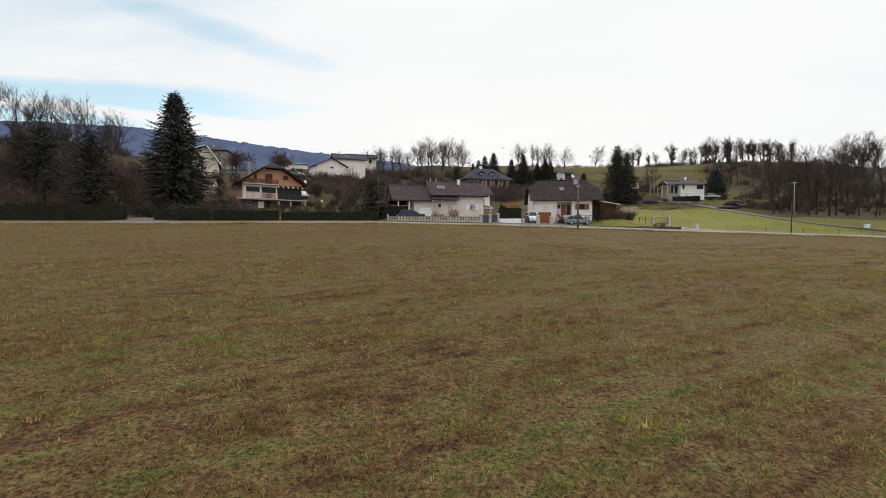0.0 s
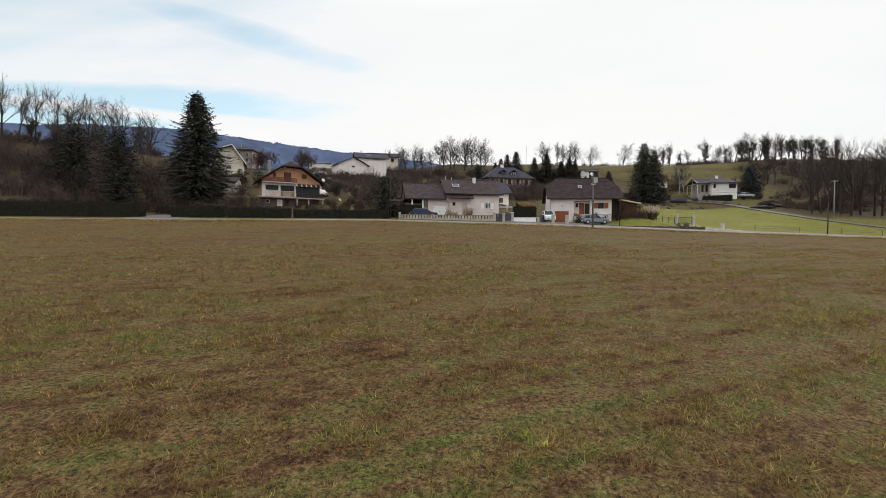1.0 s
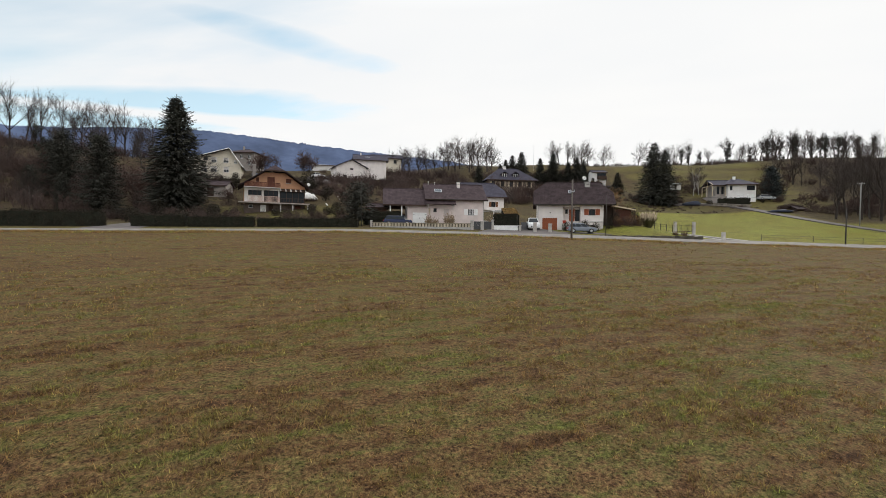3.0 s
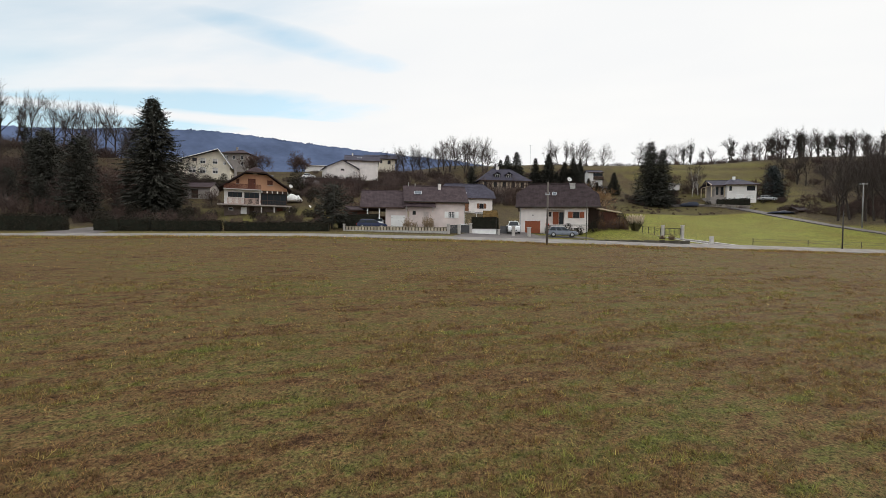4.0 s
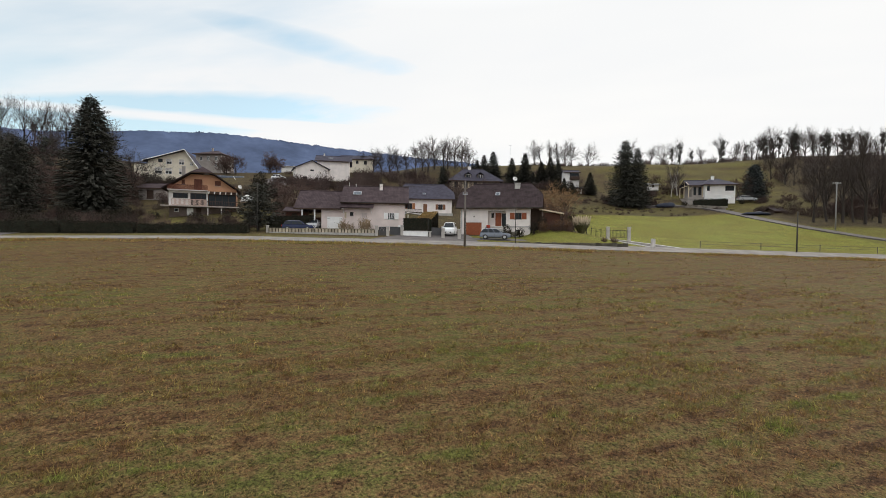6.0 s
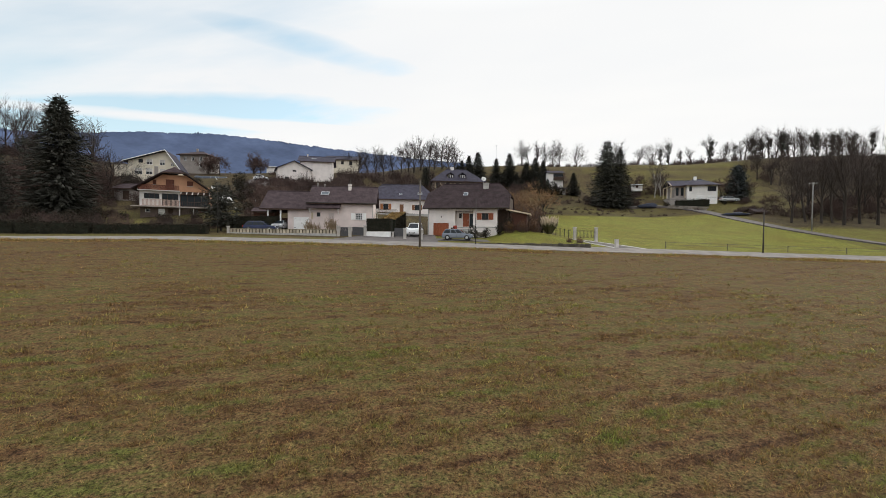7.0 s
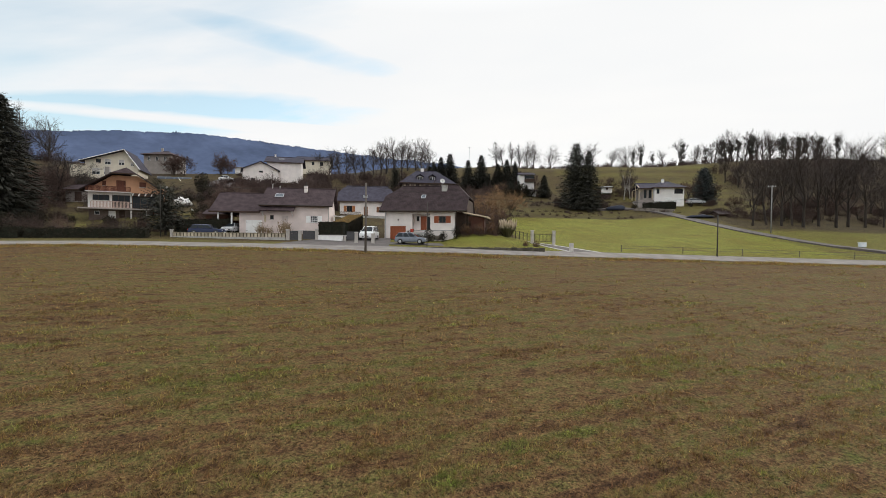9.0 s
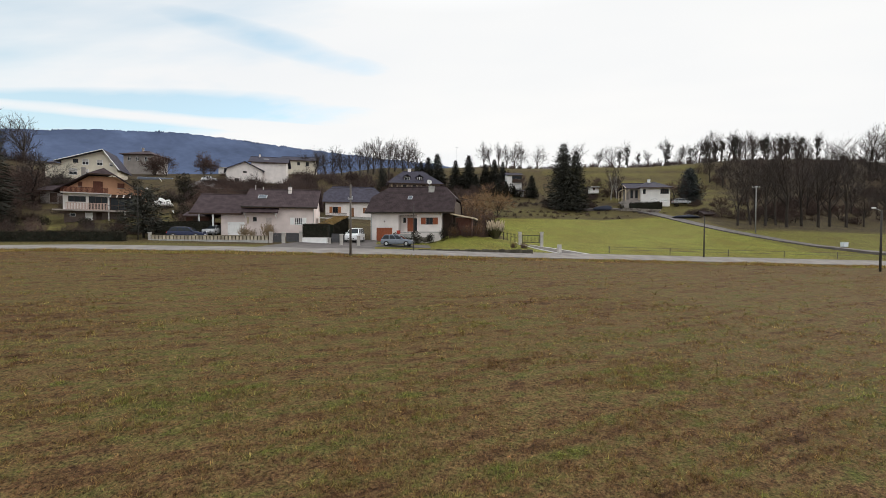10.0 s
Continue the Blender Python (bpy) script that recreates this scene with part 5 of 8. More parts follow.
def grow_spruce(seed, H, R, first=0.06, whorl=0.42, per=9, power=0.8, droop=0.25, ragged=0.2, step=0.2, size=1.0, foot=0.72, core=1.0):
    """Whorls of drooping boughs, each feathered with hanging branchlets, round a dense dark inside."""
    rnd = random.Random(seed)
    V, F = [], []

    def rad(f):
        return R * max(1 - f, 0.0) ** power * (foot + (1 - foot) * min(1, f / 0.2))

    def blade(p, d, ln, w):
        u = d.cross(Vector((rnd.gauss(0, 0.5), rnd.gauss(0, 0.5), 1)))
        if u.length < 0.01:
            u = Vector((1, 0, 0))
        u = u.normalized() * w
        b = len(V)
        V.extend((tuple(p), tuple(p + d * ln * 0.55 + u), tuple(p + d * ln), tuple(p + d * ln * 0.45 - u)))
        F.append((b, b + 1, b + 2, b + 3))

    z = first * H
    while z < H * 0.975:
        f = (z / H - first) / (1 - first)
        r, off = rad(f), rnd.random() * 6.283
        n = max(4, int(per * (0.55 + 0.45 * (1 - f))))
        for i in range(n):
            az = off + 6.283 * i / n + rnd.gauss(0, 0.18)
            ln = r * (1 - ragged * rnd.random() ** 1.5) * (0.92 + 0.2 * rnd.random()) + 0.12
            out = Vector((math.cos(az), math.sin(az), 0))
            side = Vector((-out.y, out.x, 0))
            climb = 0.65 * f - 0.08 + rnd.gauss(0, 0.05)
            sag = droop * (1.15 - f)
            at = lambda t: out * (ln * t) + Vector((0, 0, z + ln * (climb * t - sag * 2.1 * t * t + sag * 1.35 * t ** 3)))
            m = max(3, int(ln / step))
            for k in range(m):
                t = (k + 0.3 + 0.6 * rnd.random()) / m
                p = at(t)
                lb = (0.26 + 0.55 * (1 - t)) * min(1.0, 0.35 + ln / 4) * size
                for sgn in (-1, 1):
                    blade(p, (out * (0.55 + 0.4 * t) + side * sgn * (0.75 + 0.2 * rnd.random()) + Vector((0, 0, -0.35 + 0.3 * rnd.random()))).normalized(), lb * (0.7 + 0.6 * rnd.random()), 0.034 * size + 0.03 * lb)
                blade(p, (out * 0.25 + Vector((rnd.gauss(0, 0.15), rnd.gauss(0, 0.15), -1))).normalized(), lb * (0.5 + 0.5 * rnd.random()), 0.04 * size)
            blade(at(0.93), (out + Vector((0, 0, 0.25))).normalized(), 0.35 * size, 0.06 * size)
        z += whorl * (0.75 + 0.5 * rnd.random()) * (0.62 + 0.38 * (1 - f))
    # dense inside
    for i in range(int(core * 55 * H)):
        f = rnd.random() ** 1.35 * 0.96
        a, q = rnd.random() * 6.283, rad(f) * 0.62 * math.sqrt(rnd.random())
        p = Vector((math.cos(a) * q, math.sin(a) * q, (first + (1 - first) * f) * H))
        blade(p, Vector((math.cos(a), math.sin(a), -0.7 + rnd.random() * 0.8)).normalized(), (0.3 + 0.12 * rad(f)) * size, 0.11 * size)
    blade(Vector((0, 0, H * 0.94)), Vector((0, 0, 1)), H * 0.065, 0.05)
    return V, F


def bare_proto(seed, label, bark, twigm, group, **kw):
    e = new("bare_tree")
    tagged(e, label, "tree", group)
    t, c = grow_bare(seed, **kw)
    raw("trunk", *t, bark, e)
    raw("crown", *c, twigm, e)
    return e


class Stock:
    """The first use places the proto itself; later uses copy it."""

    def __init__(self, proto):
        self.proto, self.used = proto, False

    def put(self, x, y, scale=1.0, turn=0.0, sink=0.15, wide=1.0, z=None):
        zz = ground_z(x, y) - sink if z is None else z
        m = pose(x, y, zz, 0, 0, turn) @ Matrix.Diagonal((scale * wide, scale * wide, scale, 1))
        if self.used:
            return copy_thing(self.proto, m)
        self.used = True
        self.first = m
        self.proto.matrix_basis = Matrix.Identity(4)
        return self.proto

    def settle(self):
        if self.used:
            self.proto.matrix_basis = self.first


STOCKS = []


def stock(proto):
    STOCKS.append(Stock(proto))
    return STOCKS[-1]


LB = "tall leafless tree with fine bare twigs"
HILL = "bare trees on the hill"
bare = [
    stock(bare_proto(1, LB, M["bark_dark"], M["twig"], HILL, spread=0.8, upright=0.9, fork=0.3, limbs=2, leader=0.3, girth=0.022, twig=0.012, fine=5)),
    stock(bare_proto(2, LB, M["bark"], M["twig"], HILL, spread=0.9, upright=0.75, fork=0.3, limbs=2, leader=0.15, girth=0.022, twig=0.012, fine=5)),
    stock(bare_proto(3, LB, M["bark_dark"], M["twig"], HILL, spread=0.6, upright=1.15, fork=0.35, limbs=2, leader=0.6, girth=0.022, twig=0.012, fine=5)),
    stock(bare_proto(4, LB, M["bark"], M["twig"], HILL, spread=1.0, upright=0.6, fork=0.25, limbs=2, leader=0.1, girth=0.022, twig=0.012, fine=5)),
]
LS = "slender upright leafless tree with a high crown"
SLIM = "slender bare trees"
slender = [
    stock(bare_proto(6, LS, M["bark_dark"], M["twig"], SLIM, spread=0.5, upright=1.15, fork=0.5, limbs=2, twig=0.008, girth=0.012, leader=0.7, fine=5)),
    stock(bare_proto(7, LS, M["bark_dark"], M["twig"], SLIM, spread=0.56, upright=1.0, fork=0.55, limbs=2, twig=0.008, girth=0.013, leader=0.5, fine=5)),
    stock(bare_proto(8, LS, M["bark_dark"], M["twig"], SLIM, spread=0.46, upright=1.25, fork=0.55, limbs=2, twig=0.008, girth=0.011, leader=0.8, fine=5)),
]
BR = "leafless reddish-brown bushy tree"
EW = "tall leafless woodland tree with a thick dark trunk"
edge = [
    stock(bare_proto(15, EW, M["bark_dark"], M["twig"], "woodland trees", spread=0.6, upright=0.9, fork=0.5, limbs=2, twig=0.007, girth=0.013, leader=0.7, fine=6)),
    stock(bare_proto(16, EW, M["bark_dark"], M["twig"], "woodland trees", spread=0.66, upright=0.8, fork=0.5, limbs=2, twig=0.007, girth=0.014, leader=0.55, fine=6)),
]
bushy = [
    stock(bare_proto(11, BR, M["bark_dark"], M["twig_red"], "bushy bare trees", spread=0.85, upright=0.45, fork=0.25, limbs=3, twig=0.012, fine=16, leader=0.0)),
    stock(bare_proto(12, BR, M["bark_dark"], M["twig_red"], "bushy bare trees", spread=0.95, upright=0.35, fork=0.2, limbs=3, twig=0.012, fine=16, leader=0.0)),
]


def ivy_proto(seed, base_seed):
    e = new("ivy_tree")
    tagged(e, "bare tree with its trunk wrapped in dark ivy", "tree", "ivy-clad trees on the crest")
    t, c = grow_bare(base_seed, spread=0.5, upright=0.9, fork=0.4, limbs=2, fine=5, girth=0.02, twig=0.011, leader=0.6)
    raw("trunk", *t, M["bark_dark"], e)
    raw("crown", *c, M["twig"], e)
    rnd0 = random.Random(seed)
    lobes = [(Vector((rnd0.gauss(0, 0.55), rnd0.gauss(0, 0.55), 0.5 + k * 0.9 + rnd0.gauss(0, 0.3))), 0.3 + 0.5 * rnd0.random() + (0.3 if k > 4 else 0)) for k in range(8)]

    def f(rnd):
        c0, r = lobes[rnd.randrange(len(lobes))]
        d = Vector((rnd.gauss(0, 1), rnd.gauss(0, 1), rnd.gauss(0, 1))).normalized()
        return c0 + Vector((d.x * r, d.y * r, d.z * r * 1.1)) * (0.5 + 0.5 * rnd.random()), d

    raw("ivy", *leaf_cloud(seed, 1700, 0.13, f), M["ivy"], e, "dark green ivy leaves")
    return e


ivied = [stock(ivy_proto(21, 31)), stock(ivy_proto(22, 32)), stock(ivy_proto(23, 33))]


def spruce_proto(seed, H, R, label, mat, group="", **kw):
    e = new("spruce")
    tagged(e, label, "tree", group)
    V, F = [], []
    tube(V, F, [Vector((0, 0, -0.3)), Vector((0, 0, H * 0.5)), Vector((0, 0, H * 0.97))], [0.012 * H + 0.08, 0.008 * H + 0.03, 0.02], 7)
    raw("trunk", V, F, M["bark_dark"], e)
    raw("crown", *grow_spruce(seed, H, R, **kw), mat, e)
    return e


def shrub_proto(seed, rx, ry, rz, count, size, mat, label, name="shrub", category="shrub", group="", twigs=True, zc=None, shell=0.45):
    e = new(name)
    tagged(e, label, category, group)
    raw("foliage", *leaf_cloud(seed, count, size, ellipsoid(rx, ry, rz, zc if zc is not None else rz * 0.9, shell, 0.35, seed)), mat, e)
    if twigs:
        V, F = [], []
        rnd = random.Random(seed)
        for i in range(9):
            a = rnd.random() * 6.283
            top = Vector((math.cos(a) * rx * 0.6, math.sin(a) * ry * 0.6, rz * (1.1 + 0.5 * rnd.random())))
            tube(V, F, [Vector((0, 0, -0.1)), top * 0.5 + Vector((0, 0, 0.2)), top], [0.05, 0.035, 0.015], 4)
        raw("branchwork", V, F, M["bark_dark"], e)
    return e


def brush_proto(seed, R, H, n, mat, label, group="brown thicket", leafy=0):
    """A thicket: many thin stems rising and forking."""
    rnd = random.Random(seed)
    e = new("thicket")
    tagged(e, label, "shrub", group)
    V, F = [], []
    for i in range(n):
        a, r = rnd.random() * 6.283, R * math.sqrt(rnd.random())
        p = Vector((math.cos(a) * r * 0.7, math.sin(a) * r * 0.7, -0.1))
        h = H * (0.5 + 0.6 * rnd.random()) * (1 - 0.35 * (r / R) ** 2)
        q = p + Vector((math.cos(a) * r * 0.35 + rnd.gauss(0, 0.2), math.sin(a) * r * 0.35 + rnd.gauss(0, 0.2), h))
        m = p.lerp(q, 0.5) + Vector((rnd.gauss(0, 0.12), rnd.gauss(0, 0.12), 0))
        tube(V, F, [p, m, q], [0.03, 0.02, 0.01], 3)
        for k in range(9):
            f = 0.25 + 0.75 * rnd.random()
            b = (p.lerp(m, f * 2) if f < 0.5 else m.lerp(q, f * 2 - 1))
            tip = b + Vector((rnd.gauss(0, 0.35), rnd.gauss(0, 0.35), 0.25 + 0.45 * rnd.random())) * (H / 3)
            w = (tip - b).orthogonal().normalized() * 0.026
            o = len(V)
            V += [tuple(b - w), tuple(b + w), tuple(tip)]
            F.append((o, o + 1, o + 2))
    raw("brushwood", V, F, mat, e)
    if leafy:
        raw("dry_foliage", *leaf_cloud(seed, leafy, 0.09, ellipsoid(R * 0.9, R * 0.9, H * 0.5, H * 0.55, 0.3, 0.4, seed)), M["leaf_dry"], e)
    return e


# the large spruce by the road and the other conifers
big_spruce = spruce_proto(41, 22.8, 9.0, "large dark spruce towering over the front gardens", M["needle"], whorl=0.56, per=11, power=0.76, first=0.12, ragged=0.5, droop=0.36, size=1.35, foot=0.66, core=3.0)
big_spruce.matrix_basis = pose(-56.2, 75.4, ground_z(-56.2, 75.4) - 0.2)
pair = spruce_proto(42, 18.2, 7.2, "broad dark spruce on the meadow slope", M["needle"], whorl=0.46, per=10, power=0.78, first=0.02, ragged=0.42, droop=0.3, size=1.35, foot=0.85, core=1.8)
pair.matrix_basis = pose(42.6, 141.6, ground_z(42.6, 141.6) - 0.2)
second = spruce_proto(43, 16.2, 5.7, "dark spruce growing beside a broader one", M["needle"], whorl=0.46, per=10, power=0.85, first=0.02, ragged=0.45, droop=0.3, size=1.3, foot=0.85, core=1.8)
second.matrix_basis = pose(46.0, 142.9, ground_z(46.0, 142.9) - 0.2)
blue = spruce_proto(44, 9.8, 4.3, "broad blue-green spruce beside the bungalow", M["needle_blue"], whorl=0.36, per=10, power=0.62, first=0.10, ragged=0.12, droop=0.12, size=1.3, foot=0.75, core=3.5)
blue.matrix_basis = pose(77.4, 152.0, ground_z(77.4, 152.0) - 0.1)
slim = stock(spruce_proto(45, 11.0, 3.7, "dark spruce in a garden row", M["needle"], "garden spruces", whorl=0.34, per=9, power=0.92, ragged=0.35, droop=0.3, size=1.25, core=2.2))
for x, y, h, t, w in ((-0.9, 160, 8.2, 0, 1.2), (1.3, 161, 9.6, 50, 1.2), (4.5, 160, 11.0, 100, 1.25), (10.8, 158, 9.2, 200, 1.15), (15.0, 158, 10.7, 20, 1.25), (20.1, 160, 7.5, 250, 1.3), (22.9, 160, 9.0, 300, 1.25), (25.4, 163, 7.6, 70, 1.0), (34.4, 151, 6.8, 33, 1.35), (17.6, 156, 5.0, 80, 1.4), (-3.0, 163, 6.0, 140, 1.3), (27.0, 150.6, 4.6, 10, 1.3), (24.8, 150.6, 6.0, 110, 1.2), (29.4, 149.8, 3.6, 220, 1.4)):
    slim.put(x, y, h / 11, t, wide=w)
dark = stock(spruce_proto(46, 12.6, 4.1, "dense dark conifer in the garden wood", M["needle"], "dark garden conifers", whorl=0.42, per=10, power=0.42, first=0.05, ragged=0.3, droop=0.2, size=1.2))
for x, y, k, t in ((-71.7, 74, 1.22, 0), (-88, 80, 1.15, 80), (-97, 84, 0.9, 30), (-79, 72.5, 0.55, 60), (-86, 72, 0.6, 200), (-7.8, 141, 0.66, 120)):
    dark.put(x, y, k, t)
pine = spruce_proto(47, 7.0, 4.3, "dark bushy garden pine beside a pole", M["needle"], whorl=0.36, per=9, power=0.4, first=0.16, droop=0.1, ragged=0.6, size=1.1, foot=0.5)
pine.matrix_basis = pose(-17.9, 69.8, ground_z(-17.9, 69.8) - 0.1)

# bare trees: hill on the left, skyline, wood on the right
rnd = random.Random(5)
# row along the crest of the western hill
for i, (s, h) in enumerate(((-126, 20), (-119.7, 20.4), (-116.8, 19), (-110.4, 19.2), (-107.9, 19), (-103.5, 18.8), (-100.8, 18.3), (-98.6, 17.9), (-94.8, 18), (-91.8, 18.4), (-89.4, 18.3), (-132, 21), (-138, 20), (-145, 22))):
    x, y = to_xy(s, 92 + rnd.gauss(0, 1.5))
    slender[i % 3].put(x, y, h / 10, rnd.random() * 360)
for x, y, k in ((-107.2, 121.0, 1.5), (-110, 123, 1.2)):
    bare[3].put(x, y, k, x * 7 % 360)
for x, y, k in ((-92.2, 85.0, 1.45), (-103.5, 100, 1.2), (-115.9, 100, 1.1), (-120, 103, 1.0), (-128, 104, 1.1), (-98, 97, 0.9)):
    ivied[int(-x) % 3].put(x, y, k, x * 31 % 360)
for i in range(34):
    s, n = -64 - rnd.random() * 85, 34 + rnd.random() * 50
    x, y = to_xy(s, n)
    (bushy[0] if i % 3 == 0 else bare[i % 3]).put(x, y, 0.7 + 0.4 * rnd.random(), rnd.random() * 360)
for x, y, k in ((-75.0, 84.0, 1.2), (-72, 82, 0.95), (-62, 84, 0.55)):
    bushy[0].put(x, y, k, x * 7)
# group behind the old house, and lower ones towards the mountain
for s, h in ((11.5, 11.8), (14, 12.7), (16, 14), (18.7, 14.3), (21.4, 14.2), (23.9, 13.7), (27.1, 13.8), (28.8, 14.3), (31.3, 11.9)):
    x, y = to_xy(s, 112 + rnd.gauss(0, 3))
    bare[(3, 1, 0, 3)[int(s) % 4]].put(x, y, h / 10, rnd.random() * 360)
for s, h in ((-9, 8), (-6.4, 8.8), (-3.8, 10.2), (-0.8, 10.9), (2.3, 11.2), (5.3, 10.2), (8.5, 8.5)):
    x, y = to_xy(s, 112 + rnd.gauss(0, 3))
    bare[(1, 3)[int(h) % 2]].put(x, y, h / 10, rnd.random() * 360, wide=1.15)
# the eastern skyline
for s, h, j in ((59.5, 11.0, 0), (62.1, 9.7, 2), (64.8, 10.5, 2), (69, 10.2, 0), (72.3, 12, 3), (75.5, 10.7, 1), (81.7, 10.3, 3), (97, 12.1, 1), (107.2, 9.9, 2), (113.9, 11.4, 3), (131.1, 7.9, 2), (144.8, 8.7, 1), (152.3, 9.3, 0)):
    x, y = to_xy(s, 122 + rnd.gauss(0, 1.5))
    bare[j].put(x, y, h / 10, s * 37 % 360, wide=1.1 if j == 3 else 1.0)
for s, h in ((117.6, 10.5), (121.7, 12.8), (125.7, 8.1), (136.6, 7.7), (148.5, 9), (157.3, 10.7), (161.1, 11.7), (164.9, 12.5), (169, 12), (175, 13), (181, 12), (188, 13.5), (195, 14), (202, 14), (210, 15)):
    x, y = to_xy(s, 121 + rnd.gauss(0, 2))
    ivied[int(s) % 3].put(x, y, h / 10, rnd.random() * 360, wide=0.8)
for i in range(15):
    s, n = 140 + i * 4.2 + rnd.gauss(0, 1), 112 + rnd.random() * 8
    x, y = to_xy(s, n)
    (ivied[i % 3] if i % 3 == 0 else bare[i % 4]).put(x, y, 1.0 + 0.45 * rnd.random(), rnd.random() * 360)
for x, y, h, j in ((150.5, 197.2, 19, 0), (153.5, 198.4, 20, 3), (157.5, 199.5, 18, 1), (161.7, 200.9, 22, 0), (166.5, 202, 21, 3), (171, 203.5, 20, 1)):
    bare[j].put(x, y, h / 10, x * 41 % 360)
# the wood's edge beyond the lane, with tall bare trunks
for s, n, h, j in ((91.7, 32.1, 17.6, 1), (96, 33.2, 18, 2), (98.4, 32.1, 18.6, 0), (102.2, 33.3, 19.2, 2), (102.8, 31.4, 19.8, 0), (109.3, 34, 20.7, 1), (112.6, 33.2, 20.2, 0), (117.4, 34.8, 21.5, 1), (121.5, 34.6, 22, 0), (127.6, 35.7, 14, 1), (133, 35, 12, 2), (138, 37, 12, 0), (143, 34, 11, 2), (148, 38, 12, 1), (154, 35, 11, 0), (160, 37, 12, 1)):
    x, y = to_xy(s, n)
    (edge if j < 2 else slender)[j].put(x, y, h / 10, s * 53 % 360, wide=1.15)
for i in range(44):
    s, n = 104 + rnd.random() * 86, 42 + rnd.random() * 56
    s += (n - 42) * 0.55
    x, y = to_xy(s, n)
    (edge[i % 2], bare[2], slender[1], bare[0])[i % 4].put(x, y, (1.2 if s < 140 else 0.75) + 0.5 * rnd.random(), rnd.random() * 360)
for i in range(9):
    s, n = 100 + rnd.random() * 62, 38 + rnd.random() * 16
    x, y = to_xy(s, n)
    bushy[i % 2].put(x, y, 0.35 + 0.25 * rnd.random(), rnd.random() * 360)
for x, y, k, j in ((-66.5, 88.1, 0.75, 0), (-70.7, 93.5, 0.80, 1), (-70.3, 95.6, 0.60, 0), (-81.0, 99.7, 0.80, 1), (-82.5, 103.5, 0.75, 0), (-81.8, 105.7, 0.55, 1)):
    bushy[j].put(x, y, k, x * 17 % 360)
slender[1].put(-70.3, 95.6, 1.35, 40, wide=1.5)
# single trees round the upper houses
for x, y, k, j in ((-81.5, 139.5, 0.85, 0), (-79, 141, 0.8, 1), (-83.5, 141, 0.75, 1), (-69.7, 146, 0.8, 1), (-68, 147, 0.75, 0), (-71.2, 147.5, 0.7, 0), (79.8, 152, 0.7, 0), (73.2, 151.5, 0.75, 1), (54, 160, 0.65, 1), (60, 165, 0.6, 0), (-30, 93, 0.4, 1), (-35, 102, 0.45, 0), (-22, 88, 0.35, 1), (-52, 101, 0.4, 0), (-58, 92, 0.45, 1), (-37, 110, 0.5, 1), (-60, 107, 0.45, 0)):
    bushy[j].put(x, y, k, x * 13 % 360)

birch = bare_proto(51, "slender birch with pale white trunk", M["bark_pale"], M["twig"], "", spread=0.5, upright=1.0, fork=0.45, limbs=2, fine=8, twig=0.009, leader=0.9)
birch.matrix_basis = pose(57.0, 153.5, ground_z(57, 153.5) - 0.1) @ Matrix.Scale(1.15, 4)
copy_thing(birch, pose(58.8, 154.5, ground_z(58.8, 154.5) - 0.1, 0, 0, 120) @ Matrix.Scale(1.05, 4))

# thickets behind the houses
BT = "brown leafless thicket on the slope"
brush = [stock(brush_proto(61, 2.6, 3.6, 70, M["twig_red"], BT)), stock(brush_proto(62, 3.0, 3.0, 80, M["twig"], BT)), stock(brush_proto(63, 2.2, 4.4, 60, M["twig_red"], BT))]
MASS = []


def mass(proto, x, y, k, turn):
    """Notes a far clump of brushwood, joined with the others below."""
    MASS.append((proto, pose(x, y, ground_z(x, y) - 0.15, 0, 0, turn) @ Matrix.Scale(k, 4)))


for i in range(185):
    s = -34 + rnd.random() * 66
    n = 56 + rnd.random() * 44
    if 14 < s < 40 and 58 < n < 86:
        continue
    x, y = to_xy(s, n)
    mass(brush[i % 3].proto, x, y, (0.75 if s > -6 else 0.35) + 0.35 * rnd.random(), rnd.random() * 360)
for i in range(90):
    s, n = -140 + rnd.random() * 88, 26 + rnd.random() * 50
    x, y = to_xy(s, n)
    mass(brush[i % 3].proto, x, y, 0.9 + 0.6 * rnd.random(), rnd.random() * 360)
for i in range(60):
    s, n = 96 + rnd.random() * 68, 36 + rnd.random() * 20
    x, y = to_xy(s, n)
    mass(brush[i % 2].proto, x, y, 0.35 + 0.4 * rnd.random(), rnd.random() * 360)
for i in range(70):
    n = 48 + rnd.random() * 56
    s = 112 + (n - 48) * 0.45 + rnd.random() * 78
    x, y = to_xy(s, n)
    mass(brush[i % 2].proto, x, y, 0.7 + 0.6 * rnd.random(), rnd.random() * 360)
for i in range(70):
    s, n = 32 + rnd.random() * 34, 76 + rnd.random() * 24
    x, y = to_xy(s, n)
    mass(brush[i % 3].proto, x, y, 0.35 + 0.35 * rnd.random(), rnd.random() * 360)
for i in range(45):
    s, n = -58 + rnd.random() * 44, 46 + rnd.random() * 40
    x, y = to_xy(s, n)
    if -54 < x < -36 and y < 96:
        continue
    mass(brush[i % 3].proto, x, y, 0.2 + 0.3 * rnd.random(), rnd.random() * 360)
for i in range(30):
    x, y = to_xy(95 + i * 2.1 + rnd.gauss(0, 0.6), 114 + rnd.gauss(0, 1.5))
    mass(brush[i % 3].proto, x, y, 0.45 + 0.35 * rnd.random(), rnd.random() * 360)
